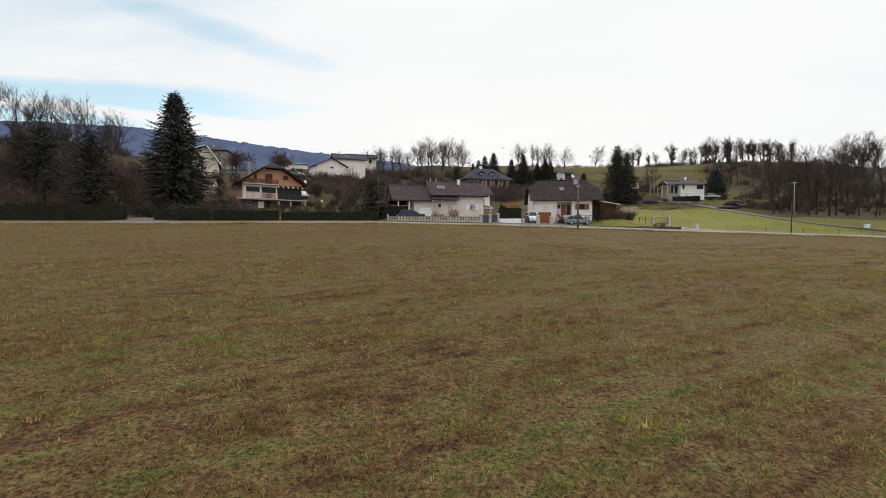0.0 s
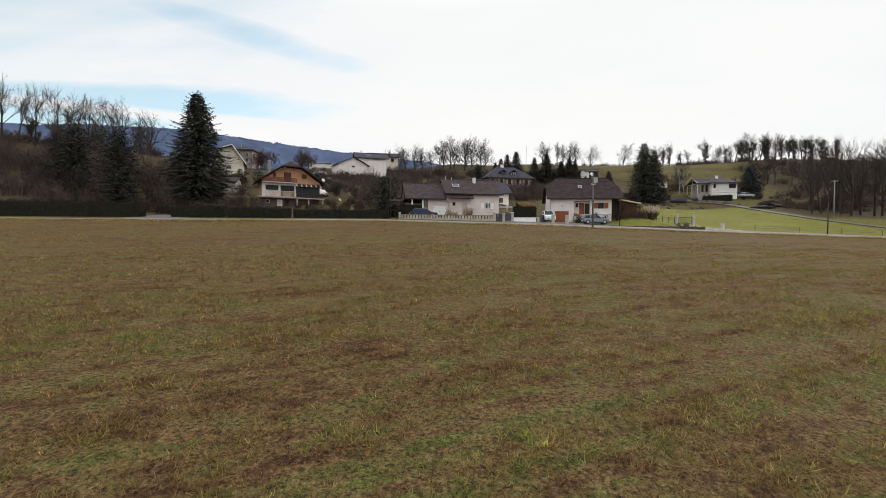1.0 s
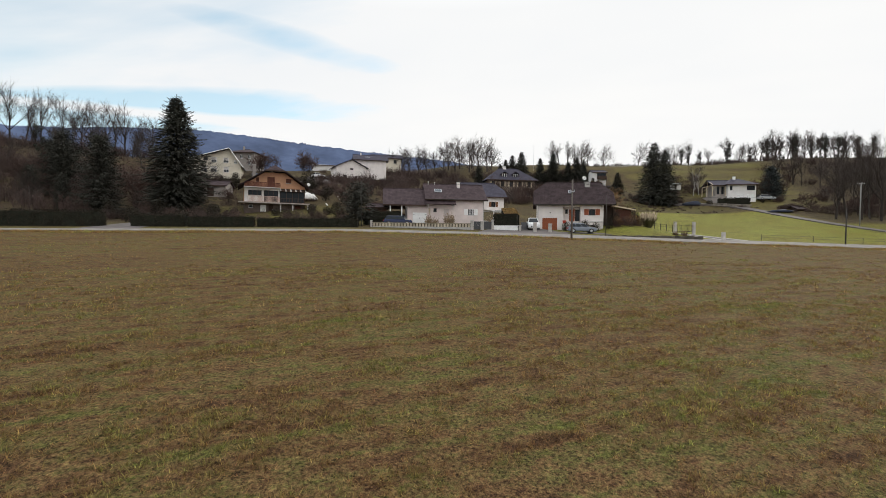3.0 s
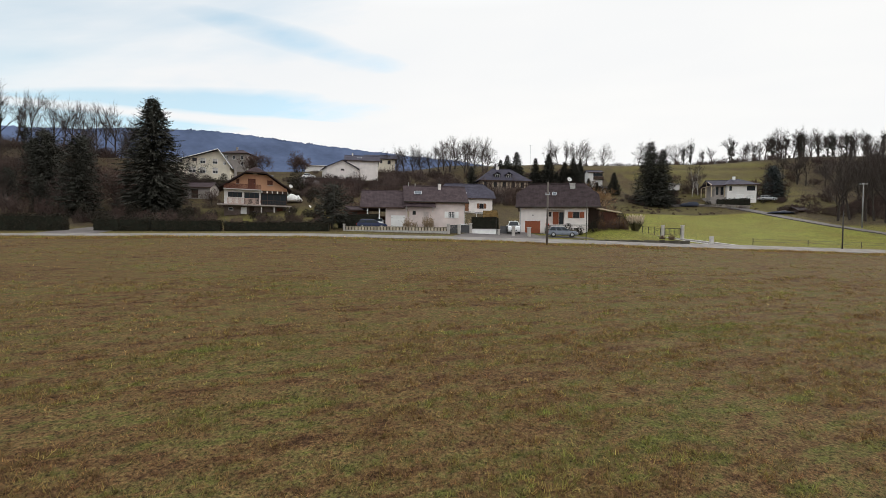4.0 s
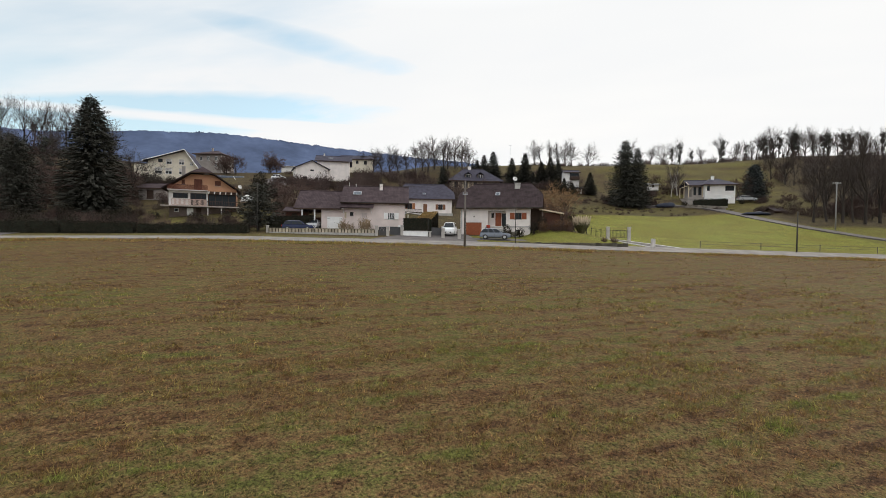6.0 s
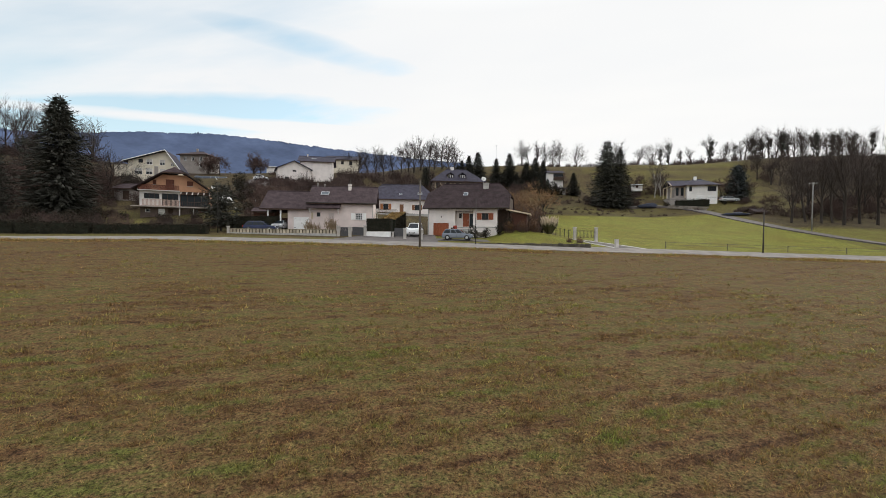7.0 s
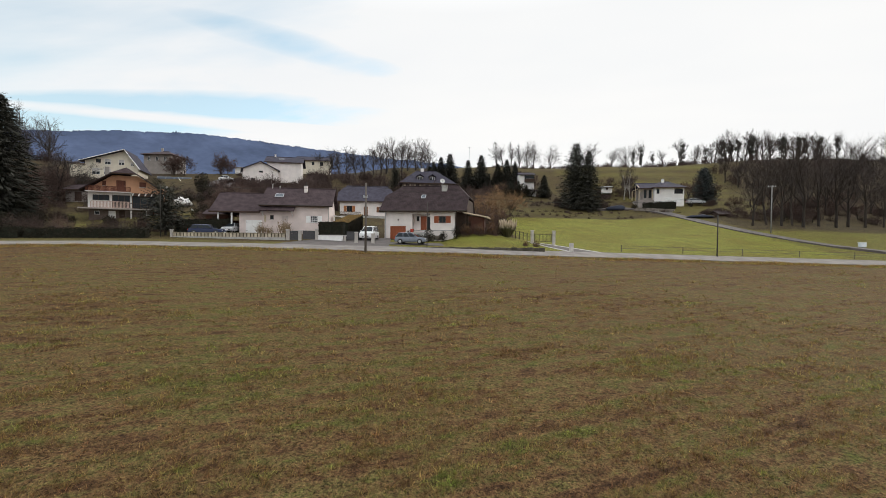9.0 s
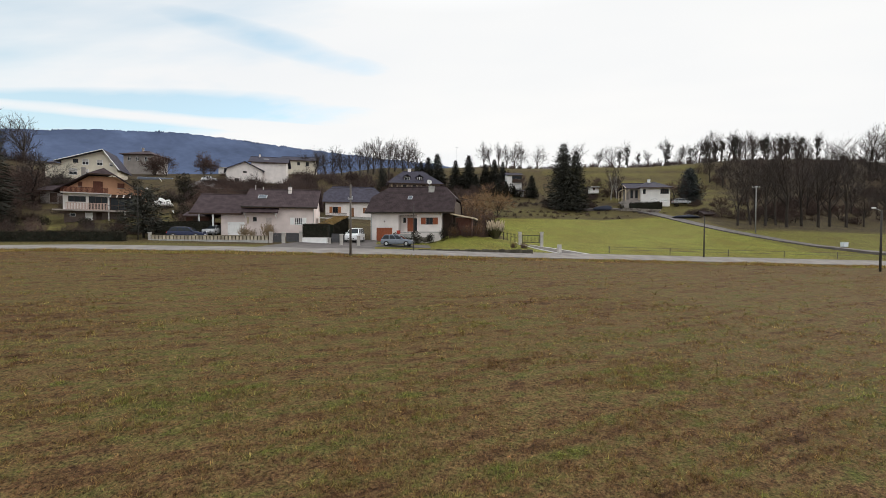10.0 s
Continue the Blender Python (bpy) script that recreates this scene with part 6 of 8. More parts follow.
for x, y, k in ((-24, 84, 0.6), (-28, 90, 0.8), (-22, 92, 0.8), (-30, 97, 0.9), (-19, 98, 0.9), (-14, 101, 0.9), (-24, 104, 1.0), (-33, 108, 1.0), (-18, 108, 1.0), (-12, 112, 1.0), (-27, 114, 1.0), (-36, 117, 1.0), (-43, 113, 0.9), (-31, 71, 0.5), (-34, 69, 0.5)):
    brush[int(x) % 3].put(x, y, k, x * 31 % 360)

for x, y, k in ((-2.5, 132.5, 1.35), (1.5, 134, 1.4), (5.5, 135, 1.35), (9.0, 136.5, 1.4), (12.5, 138, 1.3), (-6, 130, 1.1), (3.5, 127.5, 1.0), (8.0, 129.5, 1.0), (12, 131, 1.1), (-0.5, 126, 1.0), (5.5, 123, 1.0), (10, 125, 1.0), (15, 133, 1.1), (18, 139, 1.1), (14.5, 141, 1.0)):
    brush[int(abs(x * 2)) % 3].put(x, y, k, x * 31 % 360)
# low bare shrubs in the front gardens
for x, y, k in ((-40, 72, 0.4), (-36.5, 70.5, 0.45), (-33, 73.5, 0.4), (-29, 72.5, 0.45), (-27, 75.5, 0.5), (-24.5, 71.5, 0.45), (-22, 74, 0.5), (-20.5, 78, 0.55), (-44.5, 76, 0.45), (-48.5, 72.5, 0.5), (-51, 69, 0.6), (-46, 66.5, 0.45), (-53, 73.5, 0.6), (-58, 71, 0.7), (-60.5, 67, 0.7), (-55.5, 64.5, 0.55), (-25, 79.5, 0.6), (-22.5, 83, 0.6)):
    brush[int(abs(x * 2)) % 3].put(x, y, k, x * 47 % 360)

for i in range(28):
    x, y = to_xy(-142 + i * 2.3 + rnd.gauss(0, 0.6), 90 + rnd.gauss(0, 3))
    mass(brush[1].proto, x, y, 1.0 + 0.35 * rnd.random(), rnd.random() * 360)
for i in range(70):
    x, y = to_xy(58 + i * 1.25 + rnd.gauss(0, 0.6), 120.5 + rnd.gauss(0, 1.2))
    mass(brush[i % 3].proto, x, y, 0.28 + 0.2 * rnd.random(), rnd.random() * 360)
# scrub round the birches, beside the spruces and below the bungalow
for x0, x1, y0, y1, count, k in ((50, 67, 153, 163, 30, 0.5), (36, 51, 143, 150, 22, 0.4), (29, 41, 138, 146, 14, 0.3), (72, 86, 147, 154, 14, 0.45), (74, 86, 134, 140, 12, 0.3), (68, 79, 129.5, 134.5, 16, 0.32), (-50, -40, 125.5, 129, 12, 0.62), (-40, -28, 122, 130, 12, 0.7), (-62, -40, 64.5, 73.5, 34, 0.5), (-66, -54, 78, 92, 22, 0.5), (-32, -19, 66.5, 76, 14, 0.42), (-47, -38, 126, 128, 8, 0.8)):
    for i in range(count):
        mass(brush[i % 3].proto, x0 + (x1 - x0) * rnd.random(), y0 + (y1 - y0) * rnd.random(), k * (0.6 + 0.8 * rnd.random()), rnd.random() * 360)


for i in range(230):
    s, n = 38 + rnd.random() * 62, 45 + rnd.random() * 34
    x, y = to_xy(s, n)
    if 56 < x < 76 and 138 < y < 156:
        continue
    mass(brush[i % 3].proto, x, y, 0.10 + 0.16 * rnd.random(), rnd.random() * 360)


def join_mass():
    V, F, base = [], [], 0
    for proto, m in MASS:
        me = proto.children[0].data
        co = np.empty(len(me.vertices) * 3)
        me.vertices.foreach_get("co", co)
        a = np.array(m)
        V.append(co.reshape(-1, 3) @ a[:3, :3].T + a[:3, 3])
        F += [tuple(base + q for q in p.vertices) for p in me.polygons]
        base += len(me.vertices)
    ob = raw("hillside_brush", np.vstack(V).tolist(), F, M["twig_mix"])
    tagged(ob, "brown leafless brushwood covering the slopes", "brushwood", kind="stuff")


M["twig_orange"] = material("twig_orange", (0.30, 0.185, 0.10), 0.9, 0.3, 0.5, 20, 0, island=0.3)
M["twig_mix"] = material("twig_mix", (0.075, 0.050, 0.043), 0.9, 0.35, 0.15, 20, 0, island=0.25)
join_mass()

# dry-leaved hornbeams and brown shrubs beside the end house
dry = stock(brush_proto(64, 2.4, 4.2, 55, M["twig_red"], "hornbeam still holding dry orange-brown leaves", "dry hornbeams", leafy=420))
for x, y, k in ((25.5, 104, 1.0), (22.5, 101, 1.05), (20, 107, 1.1), (24, 96, 0.75), (22, 93, 0.7), (18, 98, 0.95), (24.5, 98, 1.2), (22.0, 106, 1.3), (25.5, 91.5, 1.0), (23.5, 88.5, 0.9)):
    dry.put(x, y, k, x * 77 % 360)
spreading = bare_proto(13, "spreading tree with pale orange-brown winter twigs", M["bark_dark"], M["twig_orange"], "", spread=1.1, upright=0.3, fork=0.15, limbs=3, twig=0.014, fine=12, leader=0.0)
spreading.matrix_basis = pose(26.6, 118.5, ground_z(26.6, 118.5) - 0.1) @ Matrix.Diagonal((1.0, 1.0, 0.85, 1))
copy_thing(spreading, pose(21.8, 119.5, ground_z(21.8, 119.5) - 0.1, 0, 0, 130) @ Matrix.Diagonal((1.05, 1.05, 0.85, 1)))
hill_bush = shrub_proto(71, 1.3, 1.3, 1.3, 900, 0.10, M["leaf_hedge"], "round clipped evergreen bush on the meadow")
hill_bush.matrix_basis = pose(26.4, 128.5, ground_z(26.4, 128.5))

GB = "rounded evergreen garden shrub"
garden = [stock(shrub_proto(72, 1.2, 1.2, 0.95, 800, 0.09, M["leaf_hedge"], GB, group="garden shrubs")), stock(shrub_proto(73, 1.0, 1.0, 1.4, 800, 0.09, M["leaf_hedge"], GB, group="garden shrubs"))]
for x, y, k in ((-42.2, 71.2, 0.8), (-50.2, 74.5, 0.8), (-44.5, 66.6, 0.9), (-29.5, 83, 0.9), (-26, 80, 1.1), (-51.9, 116.7, 1.9), (-49.5, 114.5, 1.5), (-64.5, 109.5, 1.6), (-68, 107, 1.8), (-71.5, 108, 1.7), (-61, 112, 1.4), (-45.4, 104.5, 1.2), (-39, 101, 1.1), (-33, 98, 1.0), (-42, 108.5, 1.3), (-56, 121, 1.2), (-29.5, 101, 1.1), (-36, 89, 0.8), (-31.5, 91, 0.9), (-26.5, 87, 1.1), (-74.5, 104, 1.6), (-78, 108.5, 1.8), (-60, 66.5, 1.0), (-63, 68, 1.2), (-47.5, 80.0, 0.9), (-38, 79, 0.8), (-34, 76, 0.9), (-30.5, 78.5, 0.9), (-50.5, 77.5, 0.9), (-55, 70, 1.3), (-45, 71.5, 1.0), (-41, 66, 1.1), (-52, 62, 1.2), (-49.5, 60.5, 1.0), (-57.5, 67, 1.2), (-43.5, 62.5, 1.2), (21.2, 80.5, 0.7), (22.4, 82.0, 0.8), (14.4, 79.2, 0.6), (16.0, 78.8, 0.6), (17.3, 79.3, 0.75), (19.2, 80.7, 0.6), (24.5, 88, 1.1), (27, 91, 1.2), (21.5, 90, 1.2), (66.3, 141.2, 0.7), (57.6, 142.0, 0.8), (71.5, 143.5, 0.6), (-86, 113, 1.3), (-82, 113, 1.2), (-77.5, 113.5, 1.3), (-73, 114.5, 1.2), (26.0, 149.5, 1.6), (28.4, 149.3, 1.5), (30.8, 150.2, 1.4), (24.0, 149.0, 1.5)):
    garden[int(abs(x * 3)) % 2].put(x, y, k, x * 53 % 360, sink=0.05)

red_shrub = stock(brush_proto(65, 1.3, 2.2, 60, M["twig_red"], "dense dark reddish-brown shrub beside the lean-to", "reddish shrubs", leafy=300))
for x, y, k in ((22.6, 80.6, 0.75), (24.4, 81.4, 0.85), (26.0, 82.6, 0.8), (25.8, 85.0, 1.0)):
    red_shrub.put(x, y, k, x * 91 % 360)

for x, y, k in ((32.4, 80.2, 0.42), (31.0, 79.6, 0.35)):
    red_shrub.put(x, y, k, x * 91 % 360)
pampas_e = new("pampas_grass")
tagged(pampas_e, "clump of pampas grass with cream plumes", "ornamental grass")


def pampas():
    rr = random.Random(81)
    V, F, PV, PF = [], [], [], []
    for i in range(420):
        a, ln = rr.random() * 6.283, 1.3 + 0.9 * rr.random()
        d = Vector((math.cos(a), math.sin(a), 0)) * (0.25 + 0.75 * rr.random())
        p0 = d * 0.35
        p1 = p0 + d * 0.4 * ln + Vector((0, 0, ln * 0.85))
        p2 = p1 + d * 0.6 * ln + Vector((0, 0, -0.25 * ln * rr.random()))
        w = Vector((-d.y, d.x, 0)).normalized() * 0.02
        b = len(V)
        V += [tuple(p0 - w), tuple(p0 + w), tuple(p1 + w), tuple(p1 - w), tuple(p2)]
        F += [(b, b + 1, b + 2, b + 3), (b + 3, b + 2, b + 4)]
    for i in range(85):
        a, lean = rr.random() * 6.283, 0.95 * math.sqrt(rr.random())
        up = 1.25 + 0.8 * rr.random()
        top = Vector((math.cos(a) * lean, math.sin(a) * lean, up))
        tube(V, F, [Vector((top.x * 0.3, top.y * 0.3, 0)), top], [0.014, 0.01], 3)
        bend = Vector((math.cos(a), math.sin(a), 0)) * (0.04 + 0.08 * rr.random())
        tube(PV, PF, [top - Vector((0, 0, 0.15)), top + Vector((0, 0, 0.15)), top + bend + Vector((0, 0, 0.55)), top + bend * 2 + Vector((0, 0, 0.95))], [0.02, 0.075, 0.06, 0.008], 6)
    raw("grass_tuft", V, F, M["reed"], pampas_e)
    raw("plumage", PV, PF, M["plume"], pampas_e, "cream feathery plumes")
    pampas_e.matrix_basis = pose(28.2, 84.9, ground_z(28.2, 84.9)) @ Matrix.Diagonal((1.3, 1.3, 0.95, 1))


pampas()
for st in STOCKS:
    st.settle()


# ---------------------------------------------------------------- hedges
def hedge(a, b, height, depth, label, mat=None, base=None, lumps=0.08, name="hedge", end=None, top=None):
    """A clipped hedge from plan point a to b, on the ground."""
    ax, bx = Vector((*a, 0)), Vector((*b, 0))
    ln = (bx - ax).length
    e = thing(name, a[0], a[1], 0, math.degrees(math.atan2(bx.y - ax.y, bx.x - ax.x)), label, "hedge")
    sd = int(abs(a[0] * 13 + a[1] * 7))
    tall = lambda u: height + ((end or height) - height) * u / ln
    z0 = lambda u: ground_z(*(ax.lerp(bx, u / ln)).xy) if base is None else base

    def f(rnd, lid=False):
        face = rnd.random() * (0.5 if top else 1.0) if not lid else 0.7
        u, v, w = rnd.random() * ln, (rnd.random() - 0.5) * depth, rnd.random()
        bump = lumps * noise.noise((u * 1.3 + sd, v, w * 2))
        if face < 0.34:
            v, out = -depth / 2 - bump, Vector((0, -1, 0))
        elif face < 0.5:
            v, out = depth / 2 + bump, Vector((0, 1, 0))
        elif face < 0.94:
            w, out = 1.0 + bump, Vector((0, 0, 1))
        else:
            u, out = (0 if rnd.random() < 0.5 else ln), Vector((1, 0, 0))
        return Vector((u, v, z0(u) + tall(u) * w + rnd.gauss(0, 0.03))), out

    raw("foliage", *leaf_cloud(sd, int(ln * (height * 2 + depth) * 90), 0.085, f), mat or M["leaf_hedge"], e)
    if top:
        raw("clipped_top", *leaf_cloud(sd + 1, int(ln * depth * 150), 0.085, lambda rnd: f(rnd, True)), top, e, "dry ochre clipped top")
    V, F = [], []
    k = max(int(ln / 1.5), 1)
    for i in range(k + 1):
        u = 0.08 + (ln - 0.16) * i / k
        z = z0(u)
        d = depth / 2 - 0.06
        V += [(u, -d, z - 0.2), (u, d, z - 0.2), (u, d, z + tall(u) - 0.06), (u, -d, z + tall(u) - 0.06)]
    for i in range(k):
        o = i * 4
        F += [(o + j, o + (j + 1) % 4, o + 4 + (j + 1) % 4, o + 4 + j) for j in range(4)]
    F += [(0, 1, 2, 3), (k * 4 + 3, k * 4 + 2, k * 4 + 1, k * 4)]
    raw("inner_growth", V, F, M["hedge_core"], e)
    return e


M["hedge_core"] = material("hedge_core", (0.02, 0.022, 0.014), 0.95, 0.4, 3, 20, 0.4)
DH = "dark clipped evergreen hedge along the road"
hedge(to_xy(-72, 9.2), to_xy(-47.6, 9.2), 1.9, 1.3, DH, lumps=0.3)
hedge(to_xy(-44.0, 9.4), to_xy(-37.0, 9.4), 1.5, 1.4, DH, lumps=0.35)
hedge(to_xy(-36.6, 9.0), to_xy(-28.0, 9.2), 1.35, 1.2, DH, lumps=0.3)
hedge(to_xy(-27.6, 9.4), to_xy(-13.6, 9.4), 1.15, 1.1, DH, lumps=0.25)
hedge((2.95, 74.35), (6.75, 74.15), 2.0, 0.9, "tall dark boxed hedge behind a low white wall", base=1.75, lumps=0.02)
hedge((5.75, 74.95), (4.7, 82.8), 1.95, 2.3, "clipped hedge with dry ochre top along the drive", base=1.8, end=3.45, top=M["leaf_ochre"], lumps=0.04)
hedge((-17.2, 71.0), (-13.6, 77.5), 2.0, 1.2, "dark rounded hedge beside the carport")
hedge((59.4, 141.4), (67.2, 141.0), 1.6, 1.2, "uneven dark evergreen hedge below the bungalow", lumps=0.3)


# ---------------------------------------------------------------- distance
def mountain():
    """Wooded ridge far behind the valley, by bearing."""
    rn = random.Random(91)
    az = np.radians(np.arange(70, -20, -0.35))
    crest = np.interp(np.degrees(az), (-20, 0, 12, 20, 26.4, 34, 40, 45.7, 52, 56, 70), (0.11, 0.14, 0.172, 0.184, 0.192, 0.202, 0.205, 0.198, 0.180, 0.172, 0.15))
    crest = crest - 0.002
    R0 = 1700.0
    V, F = [], []
    rows = 9
    for i, (a, c) in enumerate(zip(az, crest)):
        for k in range(rows):
            f = k / (rows - 1)
            r = R0 - 600 * (1 - f) ** 1.2
            h = (R0 * c) * f ** 0.9 + 22 * noise.noise((i * 0.05, k * 0.6, 2)) * (1 - f) * 3
            if k == rows - 1:
                h += 5 * noise.noise((i * 0.09, 0, 1)) + rn.random() * 5
            V.append((16 - math.sin(a) * r, 8 + math.cos(a) * r, h))
        V.append((16 - math.sin(a) * (R0 + 200), 8 + math.cos(a) * (R0 + 200), 0))
    m = rows + 1
    for i in range(len(az) - 1):
        for k in range(m - 1):
            F.append((i * m + k, (i + 1) * m + k, (i + 1) * m + k + 1, i * m + k + 1))
    # trees along the skyline
    for i in range(2600):
        j = rn.randrange(len(az) - 1)
        f = rn.random()
        a, c = az[j] * (1 - f) + az[j + 1] * f, crest[j]
        r = R0 + 3
        x, y, z = 16 - math.sin(a) * r, 8 + math.cos(a) * r, R0 * c - 9
        w, h = 6 + 6 * rn.random(), 9 + 5 * rn.random() + 7 * max(noise.noise((a * 40, 3, 1)), 0)
        b = len(V)
        V += [(x - w, y, z), (x + w * 0.5, y - w, z), (x + w * 0.5, y + w, z), (x, y, z + h)]
        F += [(b, b + 1, b + 3), (b + 1, b + 2, b + 3), (b + 2, b, b + 3)]
    # the ridge's haze is painted, through the blue of its material
    return tagged(raw("backdrop", V, F, M["forest_haze"], smooth=True), "far wooded mountain ridge with blue distance haze in its base colour", "mountain", kind="structure")


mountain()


# ---------------------------------------------------------------- paving
def drape(name, quad, mat, lift, label, category, nx=8, ny=8, level=None):
    """A paved patch over the plan quad (four s, n corners), following the ground, with its own edge."""
    V, F = [], []
    a, b, c, d = [Vector((*p, 0)) for p in quad]
    for j in range(ny + 1):
        for i in range(nx + 1):
            p = a.lerp(b, i / nx).lerp(d.lerp(c, i / nx), j / ny)
            x, y = to_xy(p.x, p.y)
            z = ground_z(x, y) + lift
            V.append((x, y, z if level is None else max(z, level(p.x, p.y))))
    w = nx + 1
    F += [(j * w + i, j * w + i + 1, (j + 1) * w + i + 1, (j + 1) * w + i) for j in range(ny) for i in range(nx)]
    rim = [i for i in range(w)] + [j * w + nx for j in range(1, ny + 1)] + [ny * w + i for i in range(nx - 1, -1, -1)] + [j * w for j in range(ny - 1, 0, -1)]
    base = len(V)
    V += [(V[i][0], V[i][1], min(V[i][2] - lift, ground_z(V[i][0], V[i][1])) - 0.15) for i in rim]
    for k in range(len(rim)):
        q = (k + 1) % len(rim)
        F.append((rim[k], base + k, base + q, rim[q]))
    return tagged(raw(name, V, F, mat), label, category, kind="structure")


drape("driveway", ((3.0, 4.0), (16.8, 4.0), (17.2, 17.0), (8.5, 17.0)), M["asphalt_dark"], 0.035, "dark grey asphalt drive in front of the gates", "driveway")
drape("driveway", ((16.6, 6.4), (24.0, 6.2), (24.0, 9.4), (17.0, 9.4)), M["asphalt_dark"], 0.05, "dark asphalt parking strip before the garage", "driveway")
drape("driveway", ((-12.0, 11.85), (1.0, 10.25), (1.0, 18.0), (-12.0, 18.0)), M["asphalt_dark"], 0.03, "grey asphalt yard behind the wall", "driveway", level=lambda s, n: 1.78 + 0.06 * (n - 12) - 0.13 * max(s + 3.5, 0))
drape("driveway", ((40.2, 4.0), (44.6, 4.0), (39.2, 12.4), (37.4, 12.4)), M["asphalt_dark"], 0.03, "grey track to the field gate", "driveway")
drape("kerb", ((40.0, 4.0), (40.5, 4.0), (37.5, 12.6), (37.1, 12.6)), M["concrete"], 0.045, "pale concrete edge of the track", "kerb", nx=1)
drape("kerb", ((44.0, 4.0), (44.7, 4.0), (39.4, 12.4), (39.0, 12.4)), M["concrete"], 0.045, "pale concrete edge of the track", "kerb", nx=1)
drape("driveway", ((-48.5, 4.0), (-41.0, 4.0), (-44.4, 30.0), (-47.2, 30.0)), M["asphalt_dark"], 0.04, "grey drive between the hedges", "driveway", ny=14)


def lane():
    pts = [(118, 4.2), (108, 6.0), (95, 9.5), (89.8, 13.0), (87.6, 17), (86.3, 21.7), (85.2, 27), (84.5, 33), (84.1, 40.5), (83.7, 50), (82.6, 57.0), (79.0, 60.5), (72, 62)]
    V, F = [], []
    fine = []
    for (a, b) in zip(pts, pts[1:]):
        for k in range(6):
            fine.append((a[0] + (b[0] - a[0]) * k / 6, a[1] + (b[1] - a[1]) * k / 6))
    fine.append(pts[-1])
    for i, (s, n) in enumerate(fine):
        p, q = fine[max(i - 1, 0)], fine[min(i + 1, len(fine) - 1)]
        d = Vector((q[0] - p[0], q[1] - p[1])).normalized()
        for o in (-1.5, 1.5):
            x, y = to_xy(s - d.y * o, n + d.x * o)
            z = ground_z(*to_xy(s, n))
            V += [(x, y, max(z, ground_z(x, y)) + 0.08), (x, y, z - 0.6)]
    for i in range(len(fine) - 1):
        a = i * 4
        F += [(a, a + 4, a + 6, a + 2), (a + 1, a + 5, a + 4, a), (a + 2, a + 6, a + 7, a + 3)]
    return tagged(raw("lane", V, F, M["asphalt_dark"]), "narrow grey lane climbing the meadow to the bungalow", "road", kind="structure")


lane()


# ---------------------------------------------------------------- walls, gates and fences
def block_wall(a, b, z_top, height, thick, mat, label, panels=True):
    ax, bx = Vector((*a, 0)), Vector((*b, 0))
    ln = (bx - ax).length
    e = thing("garden_wall", a[0], a[1], z_top - height, math.degrees(math.atan2(bx.y - ax.y, bx.x - ax.x)), label, "wall")
    part("base", box(0, ln, -thick / 2, thick / 2, -0.5, 0.22 if panels else height - 0.08), mat, e)
    part("coping", box(-0.03, ln + 0.03, -thick / 2 - 0.04, thick / 2 + 0.04, height - 0.08, height), M["concrete_moss"] if panels else M["concrete_pale"], e)
    if panels:
        n = int(ln / 0.46)
        for i in range(n):
            u = (i + 0.5) * ln / n
            bm = box(u - 0.15, u + 0.15, -thick / 2, thick / 2, 0.22, height - 0.08)
            bmesh.ops.bevel(bm, geom=bm.edges[:], offset=0.02, segments=1, affect="EDGES")
            part("wall_block", bm, M["concrete_cream"], e)
        part("backing", box(0.02, ln - 0.02, 0.01, thick / 2 - 0.02, 0.2, height - 0.09), M["moss_dark"], e)
    return e


M["concrete_cream"] = material("concrete_cream", (0.50, 0.44, 0.34), 0.9, 0.35, 1.2, 12, 0.2, objvary=0.2)
M["concrete_moss"] = material("concrete_moss", (0.30, 0.26, 0.19), 0.95, 0.4, 1.2, 12, 0.2)
M["moss_dark"] = material("moss_dark", (0.12, 0.10, 0.07), 0.95, 0.4, 3, 20, 0.3)
M["stone_pale"] = material("stone_pale", (0.46, 0.43, 0.40), 0.85, 0.2, 1.2, 14, 0.15)
block_wall((-14.7, 67.75), (-0.25, 71.0), 2.18, 0.78, 0.22, M["concrete"], "low cream concrete wall with block openwork and coping")
block_wall((2.95, 73.75), (6.75, 73.62), 2.02, 0.55, 0.22, M["white_paint"], "low white plastered wall under a boxed hedge", panels=False)


def post(x, y, z_top, h, w, mat, label, cap=True, name="gate_post"):
    e = thing(name, x, y, z_top - h, 19, label, "gate post", "gate posts")
    bm = box(-w / 2, w / 2, -w / 2, w / 2, -0.4, h - 0.1)
    bmesh.ops.bevel(bm, geom=bm.edges[:], offset=0.015, segments=1, affect="EDGES")
    part("shaft", bm, mat, e)
    if cap:
        bm = box(-w / 2 - 0.05, w / 2 + 0.05, -w / 2 - 0.05, w / 2 + 0.05, h - 0.1, h)
        bmesh.ops.bevel(bm, geom=bm.edges[:], offset=0.02, segments=1, affect="EDGES")
        part("cap", bm, M["concrete_pale"], e)
    return e


